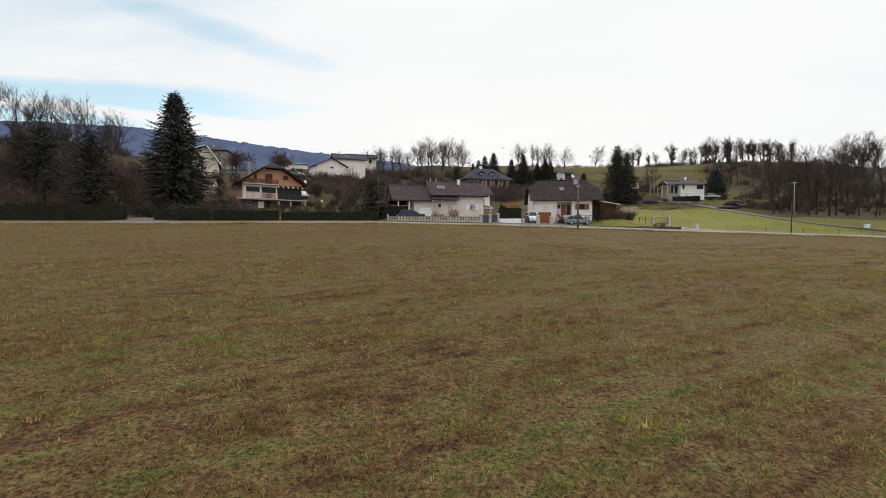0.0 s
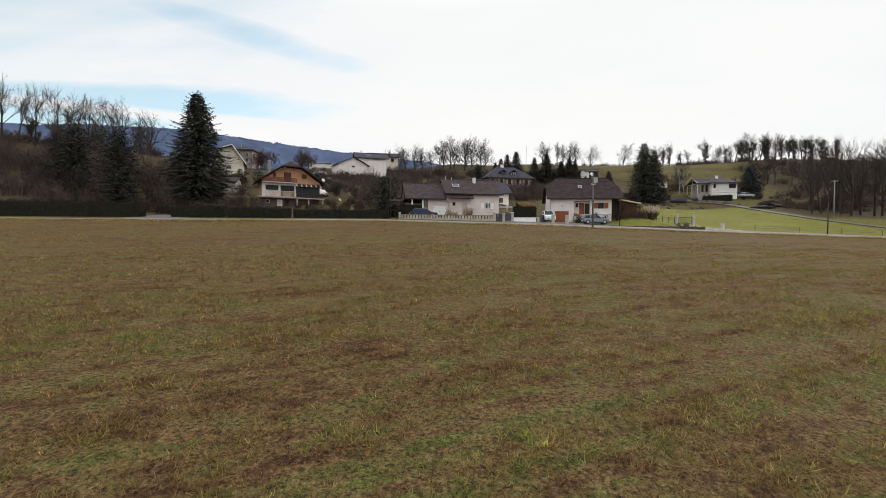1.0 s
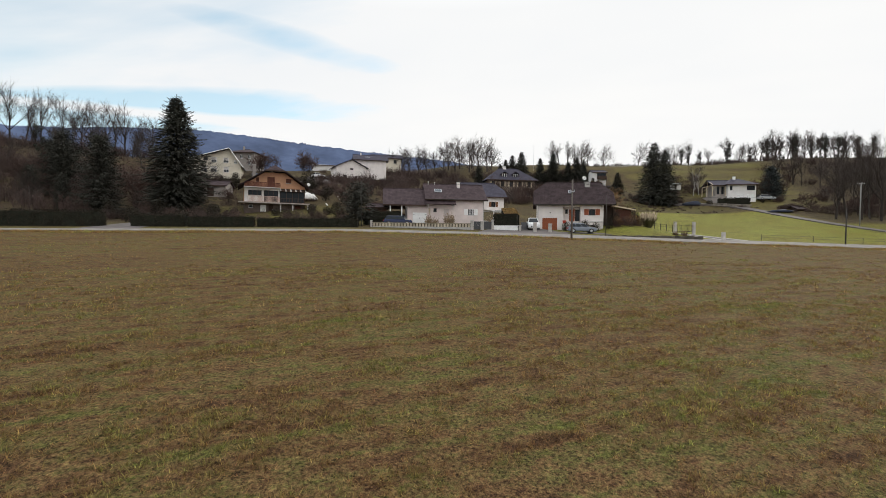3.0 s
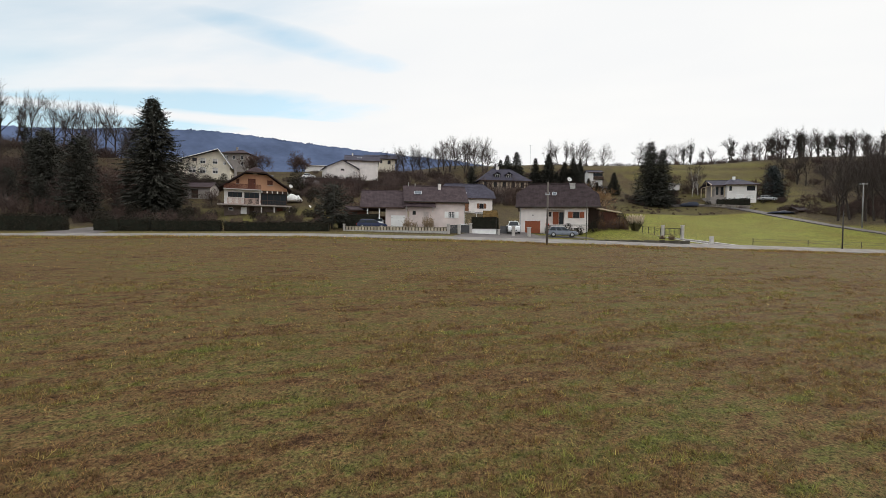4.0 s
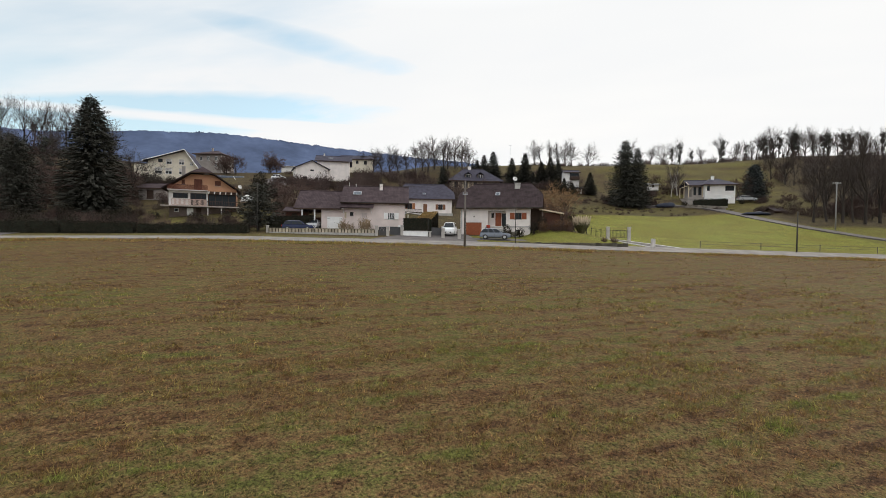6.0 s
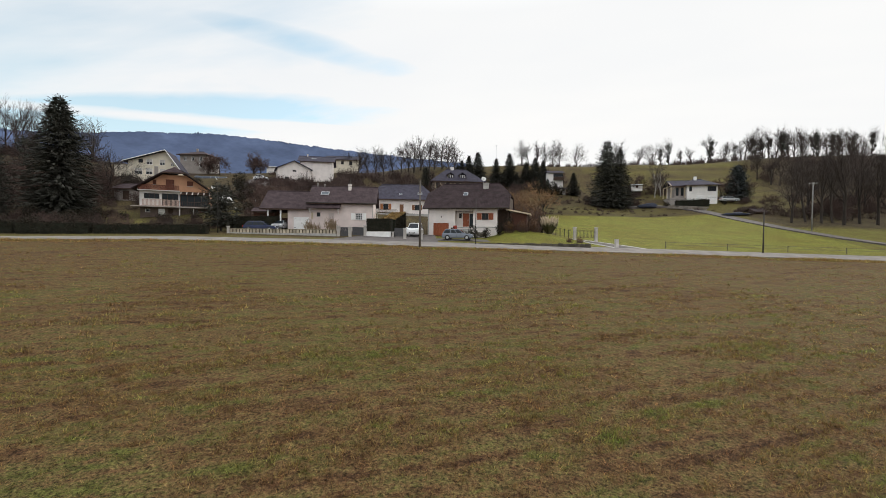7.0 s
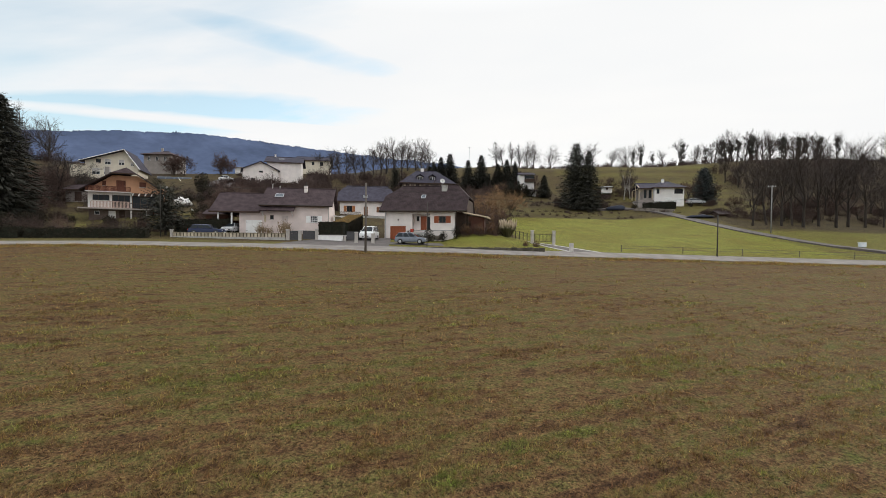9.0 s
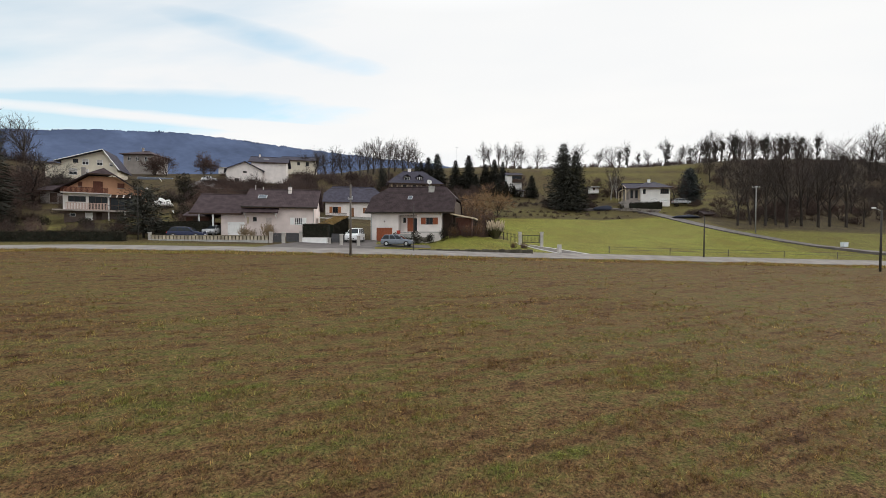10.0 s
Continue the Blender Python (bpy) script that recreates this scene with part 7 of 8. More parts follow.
PL = "square cream-white gate post with flat cap"
for x, y, zt, h, w in ((-0.05, 71.25, 2.68, 1.5, 0.42), (1.45, 71.75, 2.6, 1.5, 0.42), (2.85, 73.7, 2.85, 1.4, 0.4), (7.1, 73.5, 1.98, 0.95, 0.32), (9.35, 72.05, 2.42, 1.5, 0.42), (11.55, 72.35, 2.25, 1.45, 0.42), (-14.9, 67.7, 2.5, 1.1, 0.3)):
    post(x, y, zt, h, w, M["stone_pale"], PL)
for x, y in ((31.84, 82.95), (34.9, 83.75)):
    post(x, y, 2.98, 1.85, 0.38, M["stone_pale"], "pale stone post of the field gate")
post(36.9, 77.3, 1.35, 0.85, 0.42, M["concrete_pale"], "short pale boundary stone at the roadside", cap=False, name="boundary_stone")


def gate(a, b, z, h, mat, label, step=0.14, solid=False):
    ax, bx = Vector((*a, 0)), Vector((*b, 0))
    ln = (bx - ax).length
    e = thing("gate", a[0], a[1], z, math.degrees(math.atan2(bx.y - ax.y, bx.x - ax.x)), label, "gate")
    bm = wall_with_openings(0.02, ln - 0.02, 0.1, h, -0.025, 0.025, [(0.09, ln - 0.09, 0.17, h - 0.07)])
    part("gate_frame", bm, mat, e)
    n = int(ln / step)
    for i in range(1, n):
        u = ln * i / n
        w = step * 0.48 if solid else 0.014
        part("slat" if solid else "bar", box(u - w, u + w, -0.012, 0.012, 0.17, h - 0.07), mat, e)
    return e


gate((0.2, 71.35), (1.22, 71.68), 1.2, 1.3, M["gate_grey"], "closed dark grey slatted pedestrian gate", 0.13, True)
gate((1.7, 71.95), (2.7, 73.5), 1.3, 1.25, M["gate_grey"], "dark grey slatted drive gate, swung inwards", 0.13, True)
gate((7.3, 73.6), (8.2, 76.0), 1.3, 1.2, M["gate_grey"], "dark drive gate standing open beside the hedge", 0.13, True)
gate((32.1, 83.0), (34.65, 83.7), 1.3, 1.2, M["pole_dark"], "dark iron field gate between stone posts", 0.2)


def fence(pts, h, mat, label, wire=True):
    x0, y0 = pts[0]
    e = thing("fence", x0, y0, 0, 0, label, "fence")
    prev = None
    for x, y in pts:
        z = ground_z(x, y)
        part("fence_post", beam((x - x0, y - y0, z - 0.3), (x - x0, y - y0, z + h), 0.055), mat, e)
        top = Vector((x - x0, y - y0, z + h))
        if prev and wire:
            for k in (0.1, 0.45):
                part("rail", beam(prev - Vector((0, 0, k)), top - Vector((0, 0, k)), 0.018, sides=4), mat, e)
        prev = top
    return e


fence([(28.6 + i * 0.62, 90.0 - i * 1.25) for i in range(6)], 1.25, M["pole_dark"], "dark iron fence running up to the field gate")
fence([to_xy(48 + i * 9.0, 5.2) for i in range(7)], 0.95, M["pole_wood"], "weathered wooden posts with wire along the meadow")
low = thing("garden_wall", 17.6, 70.9, 0.55, 16, "low dark stone edging between lawn and road", "wall")
for i in range(23):
    bm = box(i * 0.72, i * 0.72 + 0.69, -0.12, 0.12, -0.5, 0.05 + 0.04 * math.sin(i * 2.3))
    bmesh.ops.bevel(bm, geom=bm.edges[:], offset=0.03, segments=1, affect="EDGES")
    part("stone", bm, M["stone_dark"], low)
M["stone_wall"] = material("stone_wall", (0.20, 0.175, 0.15), 0.9, 0.4, 2, 12, 0.3, objvary=0.35)
retain = thing("garden_wall", 56.86, 138.66, 9.61, -23.5, "rough grey stone retaining wall below the bungalow", "wall")
for j in range(2):
    for i in range(11):
        u = i * 0.8 + 0.4 * (j % 2)
        lo = j * 0.42 - 0.2 + -0.085 * u
        bm = box(u, u + 0.77, -0.2 + 0.05 * j, 0.2, lo, lo + 0.4)
        bmesh.ops.bevel(bm, geom=bm.edges[:], offset=0.05, segments=1, affect="EDGES")
        part("stone", bm, M["stone_wall"], retain)
rockery = thing("rockery", 16.4, 80.6, 1.5, 0, "planted rock bank beside the entrance", "rockery")
rr = random.Random(7)
for i in range(26):
    bm = bmesh.new()
    bmesh.ops.create_icosphere(bm, subdivisions=1, radius=0.28 + 0.16 * rr.random())
    for v in bm.verts:
        v.co *= 0.8 + 0.4 * rr.random()
    bmesh.ops.translate(bm, verts=bm.verts[:], vec=(-2.4 + 4.6 * rr.random(), -1.5 + 2.6 * rr.random(), 0.0))
    for v in bm.verts:
        v.co.z += 0.5 * (v.co.y + 1.5) / 2.6 - 0.1
    part("rock", bm, M["stone_dark"], rockery)


# ---------------------------------------------------------------- poles
M["concrete_pole"] = material("concrete_pole", (0.26, 0.255, 0.25), 0.9, 0.25, 1.5, 20)
def pole(x, y, z, h, r, mat, label, name="utility_pole", arms=0, lamp=None, bracket=False):
    e = thing(name, x, y, z, 0, label, "pole")
    part("shaft", beam((0, 0, -0.6), (0, 0, h), r, sides=10, r2=r * 0.72), mat, e, smooth=True)
    for k in range(arms):
        zz = h - 0.25 - k * 0.5
        part("crossarm", box(-0.7, 0.7, -0.05, 0.05, zz - 0.05, zz + 0.05), mat, e)
        for u in (-0.6, -0.2, 0.2, 0.6):
            part("insulator", beam((u, 0, zz + 0.05), (u, 0, zz + 0.22), 0.04, sides=8), M["white_paint"], e)
    if bracket:
        part("bracket", box(-0.28, 0.28, -0.12, -0.06, h * 0.79, h * 0.79 + 0.12), M["metal"], e)
        for u in (-0.22, 0.22):
            part("insulator", beam((u, -0.12, h * 0.79 + 0.1), (u, -0.12, h * 0.79 + 0.3), 0.05, sides=8), M["metal"], e)
    if lamp:
        dx, dy = lamp
        part("lamp_arm", beam((0, 0, h - 0.1), (dx, dy, h + 0.25), 0.035), M["metal"], e)
        bm = box(dx * 1.0 - 0.32, dx * 1.0 + 0.18, dy - 0.12, dy + 0.12, h + 0.2, h + 0.34)
        bmesh.ops.bevel(bm, geom=bm.edges[:], offset=0.05, segments=2, affect="EDGES")
        part("lamp_head", bm, M["white_paint"], e)
    return e


pole(14.0, 63.68, ground_z(14.0, 63.68), 7.7, 0.135, M["pole_wood"], "grey weathered wooden utility pole at the field edge", bracket=True)
pole(56.3, 83.6, ground_z(56.3, 83.6), 5.6, 0.10, M["pole_dark"], "dark slim wooden pole beside the road")
pole(75.2, 81.2, ground_z(75.2, 81.2), 7.5, 0.13, M["pole_dark"], "dark street lamp post with white lamp head", "street_lamp", lamp=(-0.7, 0.1))
pole(76.0, 112.8, ground_z(76.0, 112.8), 9.0, 0.12, M["concrete_pole"], "grey concrete power pole by the lane", arms=1)
pole(-16.35, 67.4, ground_z(-16.35, 67.4), 7.0, 0.065, M["pole_dark"], "slim dark pole beside the garden pine")
pole(19.25, 70.65, ground_z(19.25, 70.65), 5.75, 0.055, M["pole_dark"], "thin dark metal pole at the roadside")
aerial = thing("aerial_mast", 8.6, 175.0, ground_z(8.6, 175.0), 0, "thin aerial mast behind the spruces", "mast")
part("shaft", beam((0, 0, -0.3), (0, 0, 9.6), 0.04), M["metal"], aerial)
part("crossbar", beam((-0.6, 0, 9.4), (0.6, 0, 9.4), 0.035), M["metal"], aerial)


def cable(a, b, sag, label):
    a, b = Vector(a), Vector(b)
    V, F = [], []
    pts = []
    for i in range(17):
        f = i / 16
        p = a.lerp(b, f)
        p.z -= sag * 4 * f * (1 - f)
        pts.append(p)
    tube(V, F, pts, [0.018] * 17, 4)
    tagged(raw("overhead_cable", V, F, M["pole_dark"]), label, "cable", "overhead cables")


cable((76.0, 112.8, ground_z(76, 112.8) + 9.0), (14.0, 63.68, ground_z(14, 63.68) + 7.4), 2.6, "thin black overhead cable across the meadow")
cable((14.0, 63.68, ground_z(14, 63.68) + 7.4), (-16.35, 67.4, ground_z(-16.35, 67.4) + 7.4), 0.7, "thin black overhead cable over the road")


# ---------------------------------------------------------------- vehicles
def paint(name, c, rough=0.25, metal=0.3):
    return material(name, c, rough, 0.06, 2, 40, 0, metal=metal, spec=0.5)


M["car_grey"] = paint("car_grey", (0.17, 0.19, 0.23))
M["car_blue"] = paint("car_blue", (0.012, 0.020, 0.060))
M["car_silver"] = paint("car_silver", (0.40, 0.41, 0.42))
M["van_white"] = paint("van_white", (0.75, 0.76, 0.77), 0.35, 0.0)
M["tyre"] = material("tyre", (0.02, 0.02, 0.02), 0.85, 0.3)
M["rim"] = material("rim", (0.42, 0.43, 0.45), 0.35, 0.1, metal=0.8)
M["lamp_red"] = material("lamp_red", (0.35, 0.02, 0.02), 0.3, 0.1)
M["lamp_clear"] = material("lamp_clear", (0.65, 0.66, 0.68), 0.15, 0.1)
M["trim_dark"] = material("trim_dark", (0.03, 0.03, 0.032), 0.6, 0.2)


def car(x, y, z, yaw, L, W, H, paintmat, label, roof=(0.22, 0.36, 0.80, 0.93), belt=0.60, nose=0.55, category="car"):
    """A car along +x, front at +x. roof: along the length, where the rear glass starts below and above, and the windscreen ends above and below."""
    e = thing("car" if category == "car" else "van", x, y, z, yaw, label, category)
    b, w = H * belt, W / 2
    r0, r1, r2, r3 = (L * (k - 0.5) for k in roof)
    side = [(-L / 2 + 0.05, 0.25), (-L / 2, 0.45), (-L / 2 + 0.04, b * 0.93), (r0, b), (r3, b), (L / 2 - 0.22, H * nose), (L / 2 - 0.03, H * nose - 0.16), (L / 2, 0.42), (L / 2 - 0.08, 0.22)]
    bm = bmesh.new()
    rows = []
    for yy, k in ((-w, 0.965), (-w + 0.10, 1.0), (w - 0.10, 1.0), (w, 0.965)):
        rows.append([bm.verts.new((px_ * (k if abs(px_) > L * 0.4 else 1), yy, 0.2 + (pz - 0.2) * k)) for px_, pz in side])
    m = len(side)
    for a, c in zip(rows, rows[1:]):
        for i in range(m):
            j = (i + 1) % m
            bm.faces.new((a[i], a[j], c[j], c[i]))
    bm.faces.new(rows[0][::-1])
    bm.faces.new(rows[3])
    bmesh.ops.recalc_face_normals(bm, faces=bm.faces[:])
    bmesh.ops.bevel(bm, geom=bm.edges[:], offset=0.06, segments=2, profile=0.5, affect="EDGES", clamp_overlap=True)
    part("body", bm, paintmat, e, smooth=True)
    # cabin: pillars and roof, with the glass set just proud
    wi, wt = w - 0.06, w - 0.24
    bm = bmesh.new()
    lo = [bm.verts.new(p) for p in ((r0, -wi, b - 0.02), (r3, -wi, b - 0.02), (r3, wi, b - 0.02), (r0, wi, b - 0.02))]
    hi = [bm.verts.new(p) for p in ((r1, -wt, H - 0.05), (r2, -wt, H - 0.05), (r2, wt, H - 0.05), (r1, wt, H - 0.05))]
    tp = [bm.verts.new(p) for p in ((r1 + 0.2, -wt + 0.15, H), (r2 - 0.25, -wt + 0.15, H), (r2 - 0.25, wt - 0.15, H), (r1 + 0.2, wt - 0.15, H))]
    for q0, q1 in ((lo, hi), (hi, tp)):
        for i in range(4):
            j = (i + 1) % 4
            bm.faces.new((q0[i], q0[j], q1[j], q1[i]))
    bm.faces.new(tp)
    bm.faces.new(lo[::-1])
    bmesh.ops.recalc_face_normals(bm, faces=bm.faces[:])
    bmesh.ops.bevel(bm, geom=bm.edges[:], offset=0.05, segments=2, profile=0.5, affect="EDGES", clamp_overlap=True)
    part("cabin", bm, paintmat, e, smooth=True)

    def pane(name, q, off):
        q = [Vector(p) for p in q]
        c = sum(q, Vector()) / 4
        q = [c + (p - c) * 0.88 + Vector(off) for p in q]
        part(name, slab(q, 0.012), M["glass"], e)

    L0 = [(r0, -wi, b), (r3, -wi, b), (r3, wi, b), (r0, wi, b)]
    H0 = [(r1, -wt, H - 0.06), (r2, -wt, H - 0.06), (r2, wt, H - 0.06), (r1, wt, H - 0.06)]
    mid = lambda p, q, f: tuple(p[i] + (q[i] - p[i]) * f for i in range(3))
    for s, (i, j) in ((-1, (0, 1)), (1, (3, 2))):
        for f0, f1 in ((0.02, 0.36), (0.36, 0.66), (0.66, 0.98)):
            pane("side_window", (mid(L0[i], L0[j], f0), mid(L0[i], L0[j], f1), mid(H0[i], H0[j], f1), mid(H0[i], H0[j], f0)), (0, s * 0.015, 0.005))
    pane("windscreen", (L0[1], L0[2], H0[2], H0[1]), (0.015, 0, 0.012))
    pane("rear_window", (L0[0], L0[3], H0[3], H0[0]), (-0.015, 0, 0.012))
    for xx in (-L * 0.31, L * 0.31):
        for s in (-1, 1):
            r = 0.31 if category == "car" else 0.33
            wh = part("wheel", beam((xx, s * (w - 0.16), r), (xx, s * (w + 0.015), r), r, sides=16), M["tyre"], e)
            part("rim", beam((xx, s * (w + 0.016), r), (xx, s * (w + 0.03), r), r * 0.62, sides=12, r2=r * 0.55), M["rim"], wh)
            part("wheel_arch", beam((xx, s * (w - 0.05), r), (xx, s * (w + 0.004), r), r + 0.04, sides=16), M["trim_dark"], e)
    for s in (-1, 1):
        part("headlight", box(L / 2 - 0.24, L / 2 - 0.04, s * (w - 0.26) - 0.16, s * (w - 0.26) + 0.16, H * nose - 0.24, H * nose - 0.10), M["lamp_clear"], e)
        part("tail_light", box(-L / 2 - 0.005, -L / 2 + 0.1, s * (w - 0.14) - 0.1, s * (w - 0.14) + 0.1, b * 0.72, b * 0.92), M["lamp_red"], e)
        part("mirror", box(r3 - 0.42, r3 - 0.28, s * (w + 0.08) - 0.09, s * (w + 0.08) + 0.09, b + 0.02, b + 0.16), paintmat, e)
    part("grille", box(L / 2 - 0.02, L / 2 + 0.006, -0.45, 0.45, 0.36, 0.52), M["trim_dark"], e)
    part("number_plate", box(L / 2 + 0.004, L / 2 + 0.016, -0.25, 0.25, 0.38, 0.49), M["white_paint"], e)
    part("number_plate", box(-L / 2 - 0.012, -L / 2 + 0.006, -0.25, 0.25, 0.50, 0.61), M["white_paint"], e)
    part("door_seam", box(-0.06, -0.045, -w - 0.002, -w + 0.01, 0.35, b - 0.06), M["trim_dark"], e)
    part("sill_trim", box(-L * 0.2, L * 0.2, -w - 0.004, -w + 0.02, 0.2, 0.3), M["trim_dark"], e)
    return e


car(16.25, 74.05, 0.93, 3, 4.2, 1.76, 1.48, M["car_grey"], "grey compact hatchback parked before the red garage", roof=(0.02, 0.12, 0.54, 0.75))
car(-11.5, 70.15, 1.80, 18, 4.5, 1.78, 1.48, M["car_blue"], "dark blue estate car parked behind the low wall", roof=(0.04, 0.14, 0.58, 0.76))
car(-13.3, 77.4, 2.27, -72, 4.1, 1.74, 1.50, M["car_silver"], "silver hatchback parked under the carport", roof=(0.05, 0.17, 0.60, 0.76))
car(9.0, 77.6, 1.42, -84, 4.2, 1.84, 1.92, M["van_white"], "small white delivery van parked in the drive", roof=(0.01, 0.03, 0.60, 0.80), belt=0.58, nose=0.53, category="van")
car(73.4, 146.0, 11.6, 5, 4.5, 1.76, 1.48, M["car_silver"], "pale blue-grey estate car beside the bungalow", roof=(0.04, 0.14, 0.58, 0.76))
car(-57.6, 133.2, ground_z(-57.6, 133.2) + 0.06, 15, 4.2, 1.75, 1.46, M["van_white"], "white car parked by the upper house", roof=(0.08, 0.2, 0.60, 0.76))


# ---------------------------------------------------------------- small buildings and garden things
def hut(x, y, z, yaw, w, d, h, rise_, wall_mat, roof_mat, label, doors=True, name="shed"):
    e = thing(name, x, y, z, yaw, label, "shed")
    holes = [(w * 0.3, w * 0.55, 0.05, h * 0.8)] if doors else []
    part("front_wall", wall_with_openings(0, w, -0.8, h, 0, 0.2, holes), wall_mat, e)
    part("back_wall", box(0, w, d - 0.2, d, -0.8, h), wall_mat, e)
    for xx in (0, w - 0.2):
        part("end_wall", end_wall(xx, xx + 0.2, gable_prof(0.2, d - 0.2, -0.8, h, h + rise_, None, -0.4, d + 0.4, 0.12)), wall_mat, e)
    if doors:
        part("door", box(w * 0.3, w * 0.55, 0.06, 0.12, 0.05, h * 0.8), M["wood_dark"], e)
    gable_roof(e, -0.4, w + 0.4, -0.4, d + 0.4, h, h + rise_, None, None, roof_mat, M["wood_dark"], 0.1)
    return e


hut(-69.0, 96.0, 9.2, 18, 6.0, 5.0, 2.6, 1.3, M["plaster_grey"], M["tile_brown"], "low grey garden outbuilding with brown roof")
hut(-118.0, 143.0, ground_z(-118, 143) - 0.1, 20, 6.5, 5, 2.6, 0.5, M["metal"], M["metal"], "grey corrugated metal shed on the hill", doors=False)
cottage = hut(27.2, 153.5, ground_z(29, 154), 12, 4.4, 3.8, 21.4 - ground_z(29, 154), 0.8, M["white_wall"], M["tile_slate"], "small white house with slate roof and dark balcony among spruces", doors=False, name="small_house")
# the wide glass is a dark sheet, added for the shaded recess over the balcony
for name_, z0, z1, y0, mat_ in (("balcony", 2.3, 1.5, -0.9, "wood_dark"), ("balcony_rail", 1.5, 1.35, -0.9, "wood_dark"), ("window", 1.2, 0.25, -0.03, "glass")):
    part(name_, box(1.5, 4.4, y0, 0.0, 21.4 - ground_z(29, 154) - z0, 21.4 - ground_z(29, 154) - z1), M[mat_], cottage)
hut(30.6, 150.6, ground_z(30.6, 150.6), 12, 1.6, 1.8, 1.7, 0.3, M["white_wall"], M["tile_slate"], "tiny white garden shed below the cabin", doors=False)
hut(51.5, 155.5, 16.6, 8, 2.6, 2.0, 0.9, 0.25, M["white_wall"], M["metal"], "small white cabin on the upper meadow")
hut(73.6, 131.0, ground_z(73.6, 131), 25, 3.2, 2.6, 0.5, 0.8, M["wood_dark"], M["tile_dark"], "dark timber shed below the bungalow")
hut(-72.0, 156.0, ground_z(-72, 156), 20, 8.0, 5.0, 2.4, 0.4, M["white_wall"], M["white_wall"], "long low white farm building on the hill", doors=False)
hut(-20.5, 80.5, ground_z(-20.5, 80.5), 20, 3.4, 3.0, 2.0, 0.7, M["wood_red_dark"], M["tile_brown"], "red-brown timber garden shed")


def tarp_heap(x, y, z, rx, ry, rz, mat, label, seed, name="tarpaulin"):
    bm = bmesh.new()
    bmesh.ops.create_uvsphere(bm, u_segments=18, v_segments=10, radius=1.0)
    for v in bm.verts:
        k = 1 + 0.42 * noise.noise(v.co * 2.6 + Vector((seed, 0, 0))) + 0.12 * noise.noise(v.co * 7 + Vector((seed, 0, 0)))
        v.co = Vector((v.co.x * rx * k, v.co.y * ry * k, max(v.co.z, -0.25) * rz * k))
    ob = link(name, bm, mat, smooth=True)
    ob.matrix_world = pose(x, y, z, 0, 0, 15)
    return tagged(ob, label, "garden cover")


M["tarp_white"] = material("tarp_white", (0.72, 0.72, 0.70), 0.6, 0.15, 1.5, 12, 0.3)
M["tarp_slate"] = material("tarp_slate", (0.085, 0.10, 0.13), 0.7, 0.25, 1.5, 12, 0.2)
M["tarp_blue"] = material("tarp_blue", (0.022, 0.027, 0.045), 0.7, 0.3, 1.5, 12, 0.3)
tarp_heap(-42.9, 100.2, ground_z(-42.9, 100.2) + 0.5, 1.7, 1.2, 1.25, M["tarp_white"], "white tarpaulin over garden things beside the chalet", 3)
tarp_heap(69.0, 128.5, ground_z(69.0, 128.5) + 0.15, 3.2, 1.2, 0.45, M["tarp_blue"], "long dark blue tarpaulin below the bungalow", 5)
tarp_heap(53.2, 142.0, ground_z(53.2, 142.0) + 0.3, 2.6, 0.8, 0.95, M["tarp_blue"], "dark blue covered woodpile by the lane", 8)
net = thing("crop_tunnel", -79.0, 130.5, ground_z(-79, 130.5) - 0.1, 27, "long low grey-blue netting tunnel over garden beds", "garden tunnel")
for k in range(2):
    V, F = [], []
    for i in range(13):
        for a in range(7):
            t = math.pi * a / 6
            V.append((i * 0.75, k * 1.9 + 0.75 * math.cos(t), 0.85 * math.sin(t) * (1 + 0.06 * math.sin(i * 1.9 + k))))
    F = [(i * 7 + a, i * 7 + a + 1, (i + 1) * 7 + a + 1, (i + 1) * 7 + a) for i in range(12) for a in range(6)]
    F += [tuple(range(6, -1, -1)), tuple(range(84, 91))]
    raw("net_cover", V, F, M["tarp_slate"], net)
    for i in range(0, 13, 3):
        bm = bmesh.new()
        for a in range(6):
            t0, t1 = math.pi * a / 6, math.pi * (a + 1) / 6
            beam((i * 0.75, k * 1.9 + 0.78 * math.cos(t0), 0.9 * math.sin(t0)), (i * 0.75, k * 1.9 + 0.78 * math.cos(t1), 0.9 * math.sin(t1)), 0.025, bm, 4)
        part("hoop", bm, M["metal"], net)
for x, y, yaw, tilt, ln, wd in ((-69.6, 128.5, 30, 58, 1.1, 0.4), (-57.7, 123.1, 48, 8, 2.6, 0.22), (-36.1, 101.9, 70, 55, 1.0, 0.35), (-35.6, 94.8, -40, 30, 1.0, 0.25)):
    b = box(-ln / 2, ln / 2, -wd / 2, wd / 2, -0.03, 0.03)
    bmesh.ops.bevel(b, geom=b.edges[:], offset=0.01, segments=1, affect="EDGES")
    ob = link("garden_board", b, M["tarp_white"])
    ob.matrix_world = pose(x, y, ground_z(x, y) + 0.1 + 0.5 * ln * math.sin(radians(tilt)), 0, tilt, yaw)
    tagged(ob, "weathered white board among the garden beds", "board", "garden boards")
yard = drape("driveway", ((-34.5, 77.5), (-23.5, 77.5), (-26.0, 91.0), (-34.0, 91.0)), M["asphalt_dark"], 0.06, "grey gravel parking terrace beside the white house", "driveway")
terrace_wall = thing("garden_wall", -52.4, 122.6, ground_z(-52.4, 122.6) - 0.1, 22, "low dark stone wall holding the parking terrace", "wall")
